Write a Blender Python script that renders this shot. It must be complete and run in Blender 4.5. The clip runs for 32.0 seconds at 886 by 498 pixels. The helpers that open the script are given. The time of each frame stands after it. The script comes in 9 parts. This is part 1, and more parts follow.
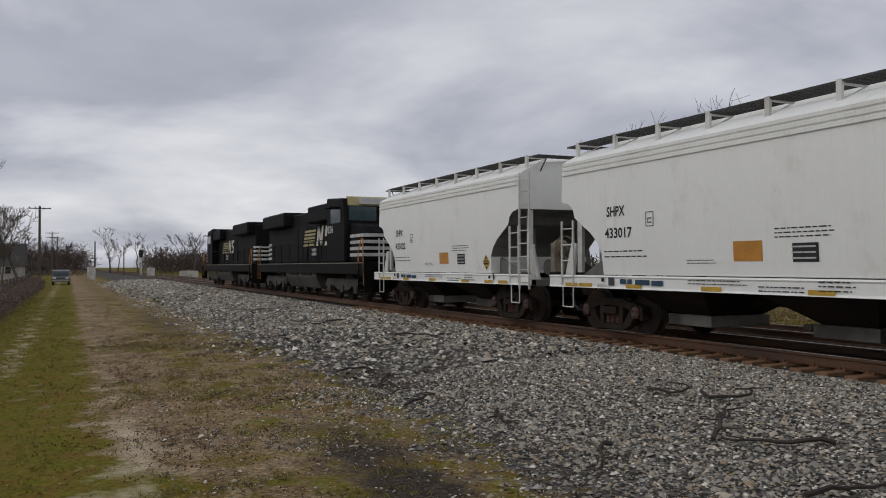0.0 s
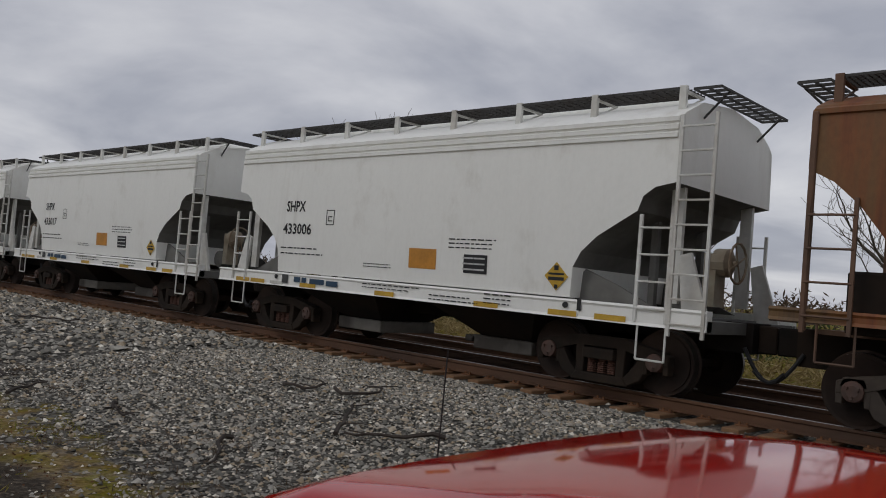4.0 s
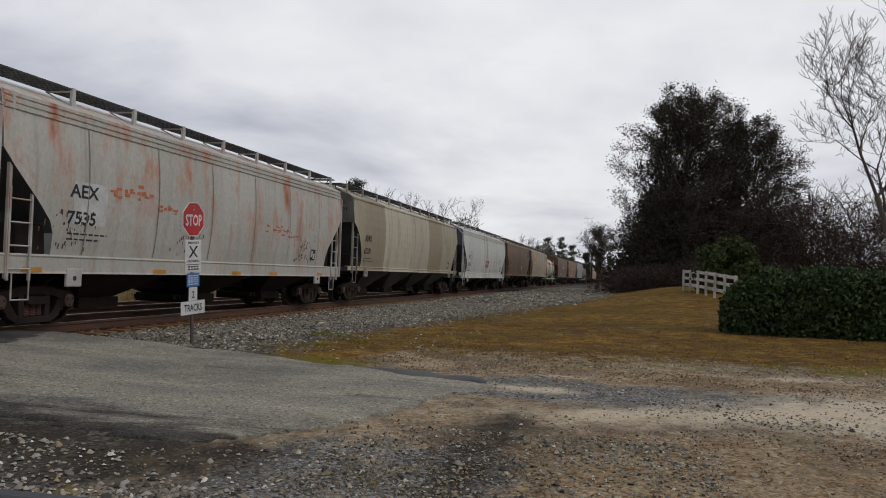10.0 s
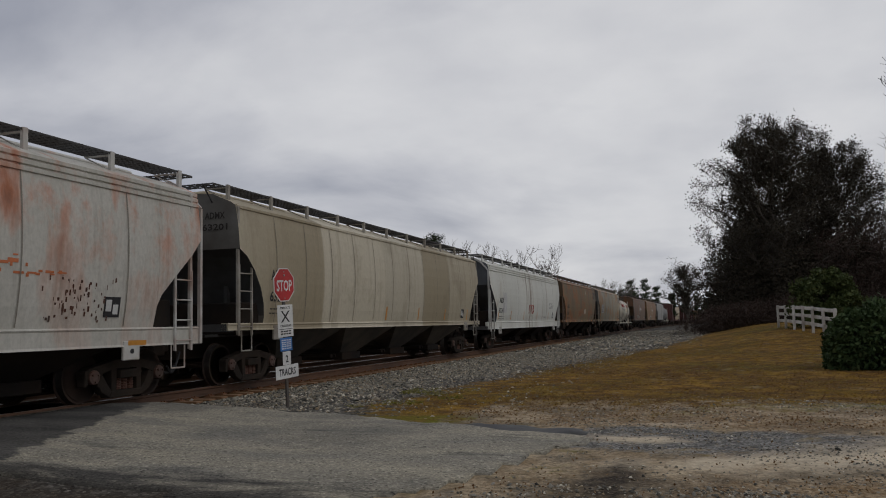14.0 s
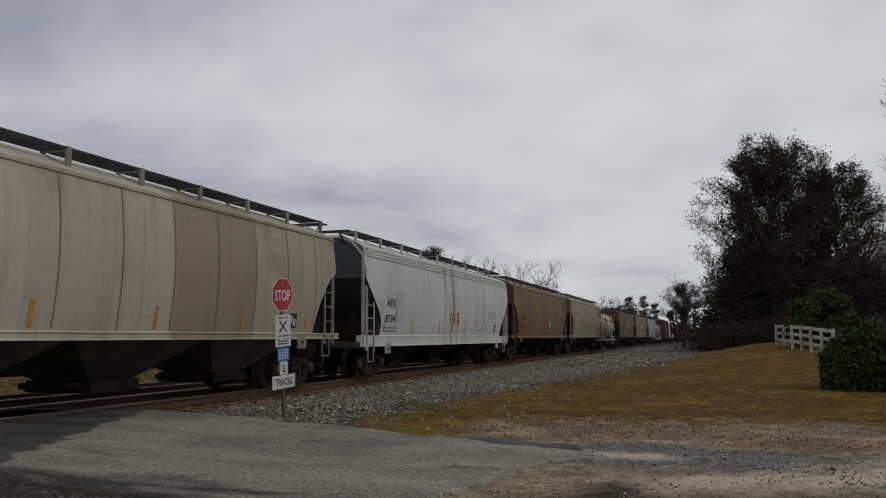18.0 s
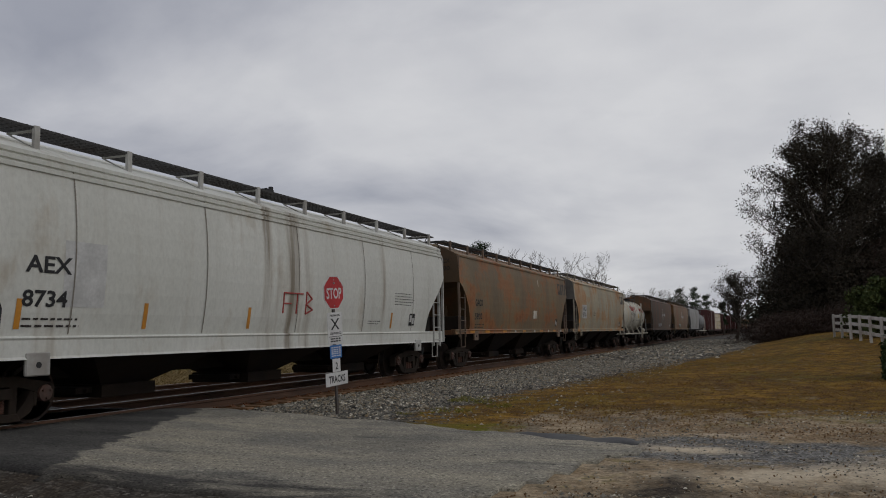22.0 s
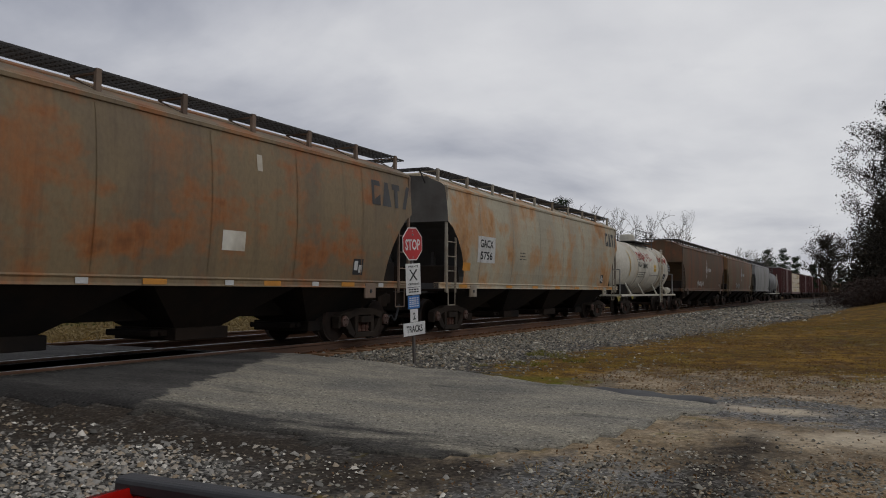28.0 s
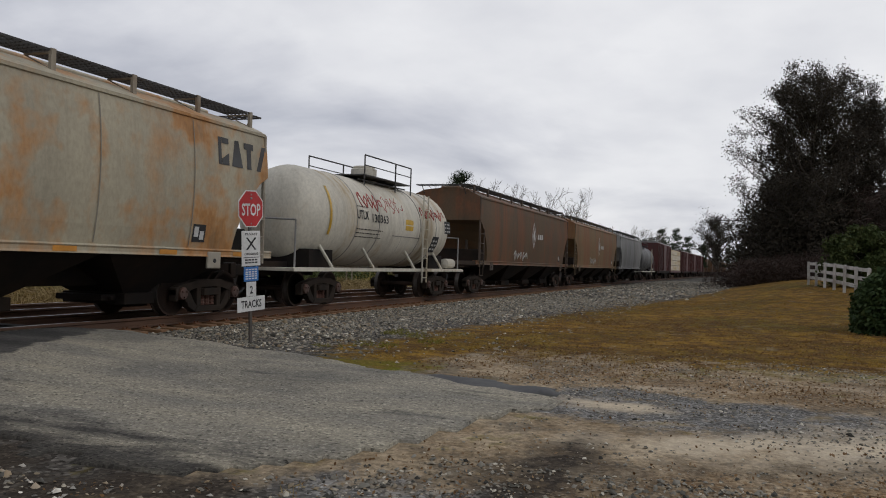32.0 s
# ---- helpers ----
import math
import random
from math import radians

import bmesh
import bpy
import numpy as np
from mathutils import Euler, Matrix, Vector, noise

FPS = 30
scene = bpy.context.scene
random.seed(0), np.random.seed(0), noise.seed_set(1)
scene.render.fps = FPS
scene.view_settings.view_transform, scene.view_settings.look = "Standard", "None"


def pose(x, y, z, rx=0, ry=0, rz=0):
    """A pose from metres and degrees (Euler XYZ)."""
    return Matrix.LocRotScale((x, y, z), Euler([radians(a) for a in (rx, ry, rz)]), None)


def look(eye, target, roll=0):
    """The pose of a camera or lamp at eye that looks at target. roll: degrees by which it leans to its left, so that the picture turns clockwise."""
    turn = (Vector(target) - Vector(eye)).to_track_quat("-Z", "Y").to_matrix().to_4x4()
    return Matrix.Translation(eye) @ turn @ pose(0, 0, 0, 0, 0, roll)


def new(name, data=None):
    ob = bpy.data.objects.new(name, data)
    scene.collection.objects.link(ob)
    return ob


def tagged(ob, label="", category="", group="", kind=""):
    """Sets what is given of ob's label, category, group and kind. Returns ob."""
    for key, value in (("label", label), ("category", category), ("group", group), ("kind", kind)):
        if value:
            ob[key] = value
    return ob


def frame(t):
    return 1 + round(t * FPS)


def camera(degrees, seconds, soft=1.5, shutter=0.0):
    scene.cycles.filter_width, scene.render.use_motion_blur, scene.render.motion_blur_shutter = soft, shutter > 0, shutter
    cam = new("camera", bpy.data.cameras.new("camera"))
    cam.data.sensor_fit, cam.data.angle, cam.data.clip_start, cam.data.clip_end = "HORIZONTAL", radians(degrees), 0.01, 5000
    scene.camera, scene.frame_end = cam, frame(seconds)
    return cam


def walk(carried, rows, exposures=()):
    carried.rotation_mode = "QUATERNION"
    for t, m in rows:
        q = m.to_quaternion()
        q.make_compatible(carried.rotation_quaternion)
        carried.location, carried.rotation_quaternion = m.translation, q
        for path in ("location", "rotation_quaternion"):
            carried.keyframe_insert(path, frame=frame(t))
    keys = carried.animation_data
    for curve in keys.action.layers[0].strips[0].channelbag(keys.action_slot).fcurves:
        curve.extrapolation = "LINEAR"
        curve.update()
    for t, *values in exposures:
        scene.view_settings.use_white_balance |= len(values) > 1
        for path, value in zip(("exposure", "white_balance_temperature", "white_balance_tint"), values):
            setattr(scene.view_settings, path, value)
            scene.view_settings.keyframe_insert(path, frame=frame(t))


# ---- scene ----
CAMERA_ROWS = [  # seconds, x, y, z, heading right of the square view across the track, tilt, lean
    (0.0, -0.317, -0.509, 1.961, -65.61, 1.18, -0.15), (0.5, -0.332, -0.518, 1.962, -67.34, 0.68, 0.42),
    (1.0, -0.329, -0.517, 1.963, -68.64, 1.60, 1.78), (1.5, -0.328, -0.513, 1.966, -69.12, 1.00, 0.95),
    (2.0, -0.288, -0.476, 1.971, -66.95, 1.84, 1.56), (2.5, -0.275, -0.475, 1.970, -64.24, 1.38, 3.78),
    (4.5, -0.380, 0.016, 1.775, -32.45, 3.61, 3.69), (5.0, -0.510, 0.030, 1.732, -20.24, 4.20, 2.19),
    (5.5, -0.345, 0.153, 1.720, -8.61, 2.04, 1.53), (6.0, -0.205, 0.258, 1.708, 2.71, 1.16, 1.84),
    (6.5, -0.098, 0.169, 1.661, 20.08, 3.18, 2.25), (7.0, -0.188, 0.217, 1.731, 39.66, 1.54, 0.60),
    (7.5, -0.159, -0.081, 1.789, 51.64, 0.83, 2.14), (8.0, -0.052, -0.192, 1.799, 59.79, 0.87, 0.23),
    (8.5, -0.047, -0.226, 1.760, 66.15, 0.89, 0.86), (9.0, -0.017, -0.175, 1.730, 71.77, 0.42, -0.53),
    (9.5, -0.003, -0.130, 1.730, 77.29, 0.68, 0.53), (10.0, 0.046, -0.119, 1.725, 78.07, 1.69, 1.89),
    (10.5, 0.074, -0.093, 1.722, 78.55, 1.34, 0.99), (11.0, 0.068, -0.074, 1.722, 76.92, 1.42, -0.56),
    (11.5, 0.056, -0.029, 1.741, 76.70, 4.02, 0.98), (12.0, 0.040, -0.014, 1.743, 75.34, 5.65, 1.14),
    (12.5, 0.020, 0.010, 1.741, 73.58, 5.85, 1.46), (13.0, 0.025, 0.021, 1.746, 72.15, 5.68, 1.43),
    (13.5, 0.008, 0.030, 1.744, 72.03, 5.45, -0.44), (14.0, 0.031, 0.011, 1.752, 72.60, 5.23, -1.32),
    (14.5, 0.037, 0.015, 1.752, 73.01, 5.20, -1.50), (16.5, 0.017, -0.002, 1.744, 72.01, 5.52, -0.80),
    (17.0, 0.020, -0.018, 1.745, 72.19, 5.21, -1.67), (17.5, 0.017, -0.007, 1.745, 72.67, 5.53, -0.41),
    (18.0, 0.008, -0.004, 1.745, 72.65, 6.14, -0.25), (18.5, 0.006, -0.002, 1.740, 72.00, 5.42, 0.37),
    (19.0, 0.003, 0.007, 1.740, 72.23, 5.07, 0.01), (19.5, 0.001, 0.016, 1.747, 71.99, 5.46, -0.38),
    (20.0, -0.018, 0.024, 1.743, 70.85, 5.92, -0.50), (20.5, -0.018, 0.015, 1.746, 70.58, 6.00, -0.97),
    (21.0, 0.006, 0.036, 1.754, 69.97, 6.27, -1.67), (21.5, -0.014, 0.063, 1.748, 68.76, 6.29, -1.14),
    (22.0, 0.000, 0.053, 1.748, 69.43, 5.86, -1.10), (22.5, -0.006, 0.049, 1.751, 69.84, 6.12, -1.20),
    (23.0, -0.001, 0.039, 1.755, 69.95, 5.77, -1.08), (23.5, 0.002, 0.045, 1.757, 69.94, 5.73, -1.04),
    (24.0, -0.019, 0.046, 1.751, 68.86, 5.85, -0.69), (24.5, -0.024, 0.047, 1.742, 69.00, 5.88, -0.21),
    (25.0, -0.019, 0.050, 1.740, 69.23, 5.36, 0.11), (25.5, 0.002, 0.057, 1.744, 68.38, 5.09, -0.43),
    (27.5, 0.003, 0.077, 1.716, 66.36, 4.92, -0.13), (28.0, 0.016, 0.029, 1.704, 63.85, 2.79, 0.41),
    (28.5, 0.051, -0.044, 1.710, 65.95, 2.59, -0.46), (29.0, 0.192, -0.260, 1.690, 64.63, 1.90, 1.27),
    (29.5, 0.411, -0.290, 1.715, 68.45, 2.76, 2.91), (30.0, 0.625, -0.351, 1.656, 73.51, 1.94, 4.59),
    (30.5, 0.900, -0.464, 1.646, 71.95, 1.39, 1.32), (31.0, 1.182, -0.491, 1.682, 72.91, 0.24, 2.50),
    (31.5, 1.502, -0.384, 1.714, 73.59, -0.07, 2.90), (32.0, 1.729, -0.304, 1.738, 70.38, 0.98, 1.72)]
TRAIN_ROWS = [  # seconds, metres the train has gone past the crossing
    (0.0, -31.16), (1.0, -28.27), (2.0, -25.30), (2.5, -23.81), (4.5, -18.03), (5.0, -16.53),
    (6.0, -13.48), (7.0, -10.57), (8.0, -7.35), (9.0, -4.02), (10.0, -0.68), (11.0, 2.69),
    (12.0, 6.08), (13.0, 9.50), (14.0, 12.94), (14.5, 14.71), (16.5, 21.84), (17.0, 23.65),
    (18.0, 27.32), (19.0, 31.09), (20.0, 34.98), (21.0, 39.04), (22.0, 43.04), (23.0, 46.82),
    (24.0, 50.89), (25.0, 55.20), (25.5, 57.36), (27.5, 66.27), (28.0, 68.57), (29.0, 73.35),
    (30.0, 78.18), (31.0, 83.01), (32.0, 87.87)]

cam = camera(56.43, 32.0, 1.0)
walk(cam, [(t, look((x, y, z), (x + math.sin(radians(h)) * math.cos(radians(p)), y + math.cos(radians(h)) * math.cos(radians(p)), z + math.sin(radians(p))), r))
           for t, x, y, z, h, p, r in CAMERA_ROWS],
     [(0.0, -0.15), (2.5, -0.15), (4.5, -0.35), (5.0, -0.28), (5.5, 0.3), (6.0, 0.95), (6.6, 1.22), (7.2, 1.0), (7.6, 0.6), (8.0, 0.30), (9.0, 0.11),
      (10.0, -0.05), (11.5, -0.16), (12.5, -0.41), (25.5, -0.46), (28.0, -0.36), (29.0, -0.18), (32.0, -0.08)])

# ---- world and sun ----
SUN_UP, SUN_ROT = radians(42), radians(200)
world = bpy.data.worlds.new("world")
scene.world = world
world.use_nodes = True
wn, wl = world.node_tree.nodes, world.node_tree.links
wn.clear()
w_out, w_bg = wn.new("ShaderNodeOutputWorld"), wn.new("ShaderNodeBackground")
w_sky = wn.new("ShaderNodeTexSky")
w_sky.sky_type, w_sky.sun_disc, w_sky.sun_elevation, w_sky.sun_rotation = "NISHITA", False, SUN_UP, SUN_ROT
w_tc, w_map = wn.new("ShaderNodeTexCoord"), wn.new("ShaderNodeMapping")
w_sep, w_cmb = wn.new("ShaderNodeSeparateXYZ"), wn.new("ShaderNodeCombineXYZ")
w_add, w_dx, w_dy = wn.new("ShaderNodeMath"), wn.new("ShaderNodeMath"), wn.new("ShaderNodeMath")
w_max = wn.new("ShaderNodeMath")
wl.new(w_tc.outputs["Generated"], w_sep.inputs[0])
w_max.operation, w_max.inputs[1].default_value = "MAXIMUM", 0.0
w_add.operation, w_add.inputs[1].default_value = "ADD", 0.20
w_dx.operation = w_dy.operation = "DIVIDE"
wl.new(w_sep.outputs["Z"], w_max.inputs[0])
wl.new(w_max.outputs[0], w_add.inputs[0])
wl.new(w_sep.outputs["X"], w_dx.inputs[0])
wl.new(w_sep.outputs["Y"], w_dy.inputs[0])
wl.new(w_add.outputs[0], w_dx.inputs[1])
wl.new(w_add.outputs[0], w_dy.inputs[1])
wl.new(w_dx.outputs[0], w_cmb.inputs[0])
wl.new(w_dy.outputs[0], w_cmb.inputs[1])
w_n1, w_n2, w_r1, w_r2 = wn.new("ShaderNodeTexNoise"), wn.new("ShaderNodeTexNoise"), wn.new("ShaderNodeValToRGB"), wn.new("ShaderNodeValToRGB")
w_n1.inputs["Scale"].default_value, w_n1.inputs["Detail"].default_value, w_n1.inputs["Roughness"].default_value = 0.85, 8, 0.52
w_n2.inputs["Scale"].default_value, w_n2.inputs["Detail"].default_value = 2.4, 7
w_n1.inputs["Distortion"].default_value = 0.35
wl.new(w_cmb.outputs[0], w_map.inputs[0])
w_map.inputs["Location"].default_value = (5.3, 2.9, 0.4)
wl.new(w_map.outputs[0], w_n1.inputs["Vector"])
wl.new(w_map.outputs[0], w_n2.inputs["Vector"])
r = w_r1.color_ramp
r.elements[0].position, r.elements[0].color = 0.36, (0.52, 0.54, 0.615, 1)
r.elements[1].position, r.elements[1].color = 0.62, (0.945, 0.948, 0.975, 1)
e = r.elements.new(0.48)
e.color = (0.745, 0.755, 0.81, 1)
r = w_r2.color_ramp
r.elements[0].position, r.elements[0].color = 0.35, (0.86, 0.865, 0.885, 1)
r.elements[1].position, r.elements[1].color = 0.65, (1, 1, 1, 1)
w_mul, w_mix = wn.new("ShaderNodeMixRGB"), wn.new("ShaderNodeMixRGB")
w_mul.blend_type, w_mul.inputs[0].default_value = "MULTIPLY", 1.0
w_bias = wn.new("ShaderNodeMath")      # brighter cloud towards +x, heavier towards -x
w_bias.operation, w_bias.inputs[1].default_value = "MULTIPLY_ADD", 0.08
w_side, w_lift = wn.new("ShaderNodeMath"), wn.new("ShaderNodeMath")
w_side.operation, w_side.inputs[1].default_value = "MULTIPLY_ADD", -0.04
w_lift.operation, w_lift.inputs[1].default_value = "ADD", 0.012
wl.new(w_n1.outputs["Fac"], w_lift.inputs[0])
wl.new(w_sep.outputs["Y"], w_side.inputs[0])
wl.new(w_lift.outputs[0], w_side.inputs[2])
wl.new(w_sep.outputs["X"], w_bias.inputs[0])
wl.new(w_side.outputs[0], w_bias.inputs[2])
wl.new(w_bias.outputs[0], w_r1.inputs[0])
wl.new(w_n2.outputs["Fac"], w_r2.inputs[0])
wl.new(w_r1.outputs[0], w_mul.inputs[1])
wl.new(w_r2.outputs[0], w_mul.inputs[2])
w_gain = wn.new("ShaderNodeMixRGB")
w_gain.blend_type, w_gain.inputs[0].default_value, w_gain.inputs[2].default_value = "MULTIPLY", 1.0, (8.6, 8.6, 8.6, 1)
wl.new(w_mul.outputs[0], w_gain.inputs[1])
w_mix.inputs[0].default_value = 0.95
wl.new(w_sky.outputs[0], w_mix.inputs[1])
wl.new(w_gain.outputs[0], w_mix.inputs[2])
wl.new(w_mix.outputs[0], w_bg.inputs[0])
w_bg.inputs[1].default_value = 0.11
wl.new(w_bg.outputs[0], w_out.inputs[0])
sun = new("sun", bpy.data.lights.new("sun", "SUN"))
sun.data.energy, sun.data.angle, sun.data.color = 0.55, radians(18), (1.0, 0.96, 0.9)
sun.matrix_world = look((0, 0, 50), (12, 38, 14), 0)


# ---- materials ----
def nodes(name, rough=0.8, metal=0.0):
    m = bpy.data.materials.new(name)
    m.use_nodes = True
    b = m.node_tree.nodes["Principled BSDF"]
    b.inputs["Roughness"].default_value, b.inputs["Metallic"].default_value = rough, metal
    return m, m.node_tree.nodes, m.node_tree.links, b


def noise_tex(n, l, vec, scale, detail=4, stretch=(1, 1, 1), shift=(0, 0, 0), rough=0.55):
    mp, t = n.new("ShaderNodeMapping"), n.new("ShaderNodeTexNoise")
    mp.inputs["Scale"].default_value, mp.inputs["Location"].default_value = stretch, shift
    t.inputs["Scale"].default_value, t.inputs["Detail"].default_value, t.inputs["Roughness"].default_value = scale, detail, rough
    l.new(vec, mp.inputs[0])
    l.new(mp.outputs[0], t.inputs["Vector"])
    return t.outputs["Fac"]


def ramp(n, l, fac, stops):
    r = n.new("ShaderNodeValToRGB")
    el = r.color_ramp.elements
    while len(el) < len(stops):
        el.new(0.5)
    for e, (p, c) in zip(el, stops):
        e.position, e.color = p, (c if len(c) == 4 else (*c, 1)) if isinstance(c, tuple) else (c, c, c, 1)
    l.new(fac, r.inputs[0])
    return r.outputs[0]


def mix(n, l, fac, a, b, mode="MIX"):
    m = n.new("ShaderNodeMixRGB")
    m.blend_type = mode
    for k, v in enumerate((fac, a, b)):
        if hasattr(v, "is_linked"):
            l.new(v, m.inputs[k])
        elif isinstance(v, tuple):
            m.inputs[k].default_value = (*v[:3], 1)
        else:
            m.inputs[k].default_value = v
    return m.outputs[0]


def bump(n, l, b, height, strength, dist=0.01):
    u = n.new("ShaderNodeBump")
    u.inputs["Strength"].default_value, u.inputs["Distance"].default_value = strength, dist
    l.new(height, u.inputs["Height"])
    l.new(u.outputs[0], b.inputs["Normal"])


def coord(n, kind="Object"):
    return n.new("ShaderNodeTexCoord").outputs[kind]


def worn(name, base, second, amount=0.5, grain=6.0, rough=0.75, metal=0.0, stretch=(1, 1, 1), relief=0.25, shift=0.0, dirt=0.25):
    """A weathered surface: base and second colour in patches, with a fine grain and relief."""
    m, n, l, b = nodes(name, rough, metal)
    c = coord(n)
    big = noise_tex(n, l, c, grain * 0.15, 5, stretch, (shift, shift, 0))
    fine = noise_tex(n, l, c, grain, 6, stretch, (0, shift, 3))
    col = mix(n, l, ramp(n, l, big, [(0.62 - amount * 0.5, 0.0), (0.82 - amount * 0.4, 1.0)]), base, second)
    col = mix(n, l, dirt, col, ramp(n, l, fine, [(0.3, 0.35), (0.7, 1.0)]), "MULTIPLY")
    l.new(col, b.inputs["Base Color"])
    if relief:
        bump(n, l, b, fine, relief)
    return m


def streaked(name, base, rust, amount, shift=0.0, dark=(0.05, 0.035, 0.03), darks=0.35, rough=0.62, top=0.0, wide=1.0, flat=0.10, second=None, grit=0.30, runny=1.0):
    """Painted wagon steel: rust runs down the sides in bands, with soot, chips and faded patches."""
    m, n, l, b = nodes(name, rough)
    c = coord(n)
    band = noise_tex(n, l, c, 0.85 * wide, 4, (1.0, 0.4, flat), (shift, 0, shift), 0.6)
    run = noise_tex(n, l, c, 5.5, 5, (1.0, 0.5, 0.07), (shift * 2, 0, 0), 0.6)
    patch = noise_tex(n, l, c, 0.9 * wide, 7, (1, 1, 0.7), (shift, 4, 0), 0.65)
    fine = noise_tex(n, l, c, 16.0, 6, (1, 1, 0.6), (0, shift, 0), 0.65)
    fade = noise_tex(n, l, c, 0.6, 5, (1, 1, 0.5), (2 * shift, 1, 5), 0.6)
    f1 = ramp(n, l, band, [(0.62 - amount * 0.30, 0.0), (0.74 - amount * 0.28, 1.0)])
    f2 = ramp(n, l, patch, [(0.60 - amount * 0.22, 0.0), (0.74 - amount * 0.18, 1.0)])
    f3 = ramp(n, l, run, [(0.34, 0.25), (0.58, 1.0)])
    f = mix(n, l, 0.7, f1, f2, "SCREEN")
    f = mix(n, l, runny, f, f3, "MULTIPLY")
    if top:
        z = n.new("ShaderNodeSeparateXYZ")
        l.new(c, z.inputs[0])
        mr = n.new("ShaderNodeMapRange")
        mr.inputs[1].default_value, mr.inputs[2].default_value, mr.inputs[3].default_value, mr.inputs[4].default_value = 1.6, 3.4, 1.0 - top, 1.0
        l.new(z.outputs["Z"], mr.inputs[0])
        f = mix(n, l, 1.0, f, mr.outputs[0], "MULTIPLY")
    ground = mix(n, l, ramp(n, l, fade, [(0.40, 0.0), (0.62, 1.0)]), base, second or tuple(v * 0.78 for v in base))
    deep = mix(n, l, ramp(n, l, band, [(0.58, 0.0), (0.70, 0.8)]), rust, tuple(v * 0.45 for v in rust))
    col = mix(n, l, f, ground, deep)
    sm = ramp(n, l, run, [(0.52, 0.0), (0.72, 1.0)])
    col = mix(n, l, mix(n, l, 1.0, sm, (darks,) * 3, "MULTIPLY"), col, dark)
    col = mix(n, l, grit, col, ramp(n, l, fine, [(0.32, 0.4), (0.60, 1.0)]), "MULTIPLY")
    l.new(col, b.inputs["Base Color"])
    bump(n, l, b, fine, 0.12)
    return m


def plain(name, colour, rough=0.6, metal=0.0, grain=20.0):
    return worn(name, colour, tuple(v * 0.8 for v in colour), 0.5, grain, rough, metal, relief=0.1)


M_WHITE = streaked("white_wagon_paint", (0.86, 0.86, 0.82), (0.66, 0.64, 0.58), 0.15, 1.0, (0.5, 0.48, 0.44), 0.06, 0.5, second=(0.835, 0.835, 0.795), grit=0.05)
M_WHITE_PART = worn("white_wagon_fittings", (0.72, 0.72, 0.68), (0.5, 0.47, 0.42), 0.4, 8, 0.55)
M_BROWN = streaked("brown_rusted_paint", (0.175, 0.082, 0.024), (0.215, 0.058, 0.010), 0.62, 5.0, (0.035, 0.018, 0.011), 0.6, second=(0.125, 0.078, 0.030))
def rust_panels(name, base, second, orange, maroon, dirt, shift):
    """Cream wagon paint with broad orange rust on its upper part, a few maroon runs and grey dirt below."""
    m, n, l, b = nodes(name, 0.68)
    c = coord(n)
    z = n.new("ShaderNodeSeparateXYZ")
    l.new(c, z.inputs[0])
    broad = noise_tex(n, l, c, 0.42, 5, (1.0, 0.2, 0.8), (shift, 0, 1), 0.6)
    hang = noise_tex(n, l, c, 3.2, 5, (1.0, 0.3, 0.10), (shift, 0, 0), 0.65)
    runs = noise_tex(n, l, c, 1.05, 3, (1.0, 0.0, 0.05), (shift * 1.7, 0, 0), 0.5)
    blot = noise_tex(n, l, c, 1.6, 7, (1, 1, 0.8), (0, shift, 0), 0.7)
    fine = noise_tex(n, l, c, 15.0, 6, (1, 1, 0.5), (0, shift, 0), 0.7)
    mr = n.new("ShaderNodeMapRange")
    mr.inputs[1].default_value, mr.inputs[2].default_value, mr.inputs[3].default_value, mr.inputs[4].default_value = 1.7, 2.6, 0.12, 1.0
    l.new(z.outputs["Z"], mr.inputs[0])
    f = mix(n, l, 0.22, ramp(n, l, broad, [(0.38, 0.0), (0.49, 1.0)]), ramp(n, l, hang, [(0.38, 0.0), (0.60, 1.0)]), "MULTIPLY")
    f = mix(n, l, 1.0, f, mr.outputs[0], "MULTIPLY")
    f = mix(n, l, 0.4, f, ramp(n, l, blot, [(0.35, 0.3), (0.55, 1.0)]), "MULTIPLY")
    ground = mix(n, l, ramp(n, l, blot, [(0.40, 0.0), (0.62, 1.0)]), base, second)
    ground = mix(n, l, ramp(n, l, hang, [(0.54, 0.0), (0.70, 0.5)]), ground, dirt)
    col = mix(n, l, f, ground, mix(n, l, ramp(n, l, blot, [(0.4, 0.0), (0.65, 1.0)]), orange, tuple(v * 0.62 for v in orange)))
    g2 = mix(n, l, 1.0, ramp(n, l, runs, [(0.58, 0.0), (0.66, 0.95)]), mr.outputs[0], "MULTIPLY")
    col = mix(n, l, g2, col, maroon)
    col = mix(n, l, 0.35, col, ramp(n, l, fine, [(0.32, 0.4), (0.6, 1.0)]), "MULTIPLY")
    l.new(col, b.inputs["Base Color"])
    bump(n, l, b, fine, 0.14)
    return m


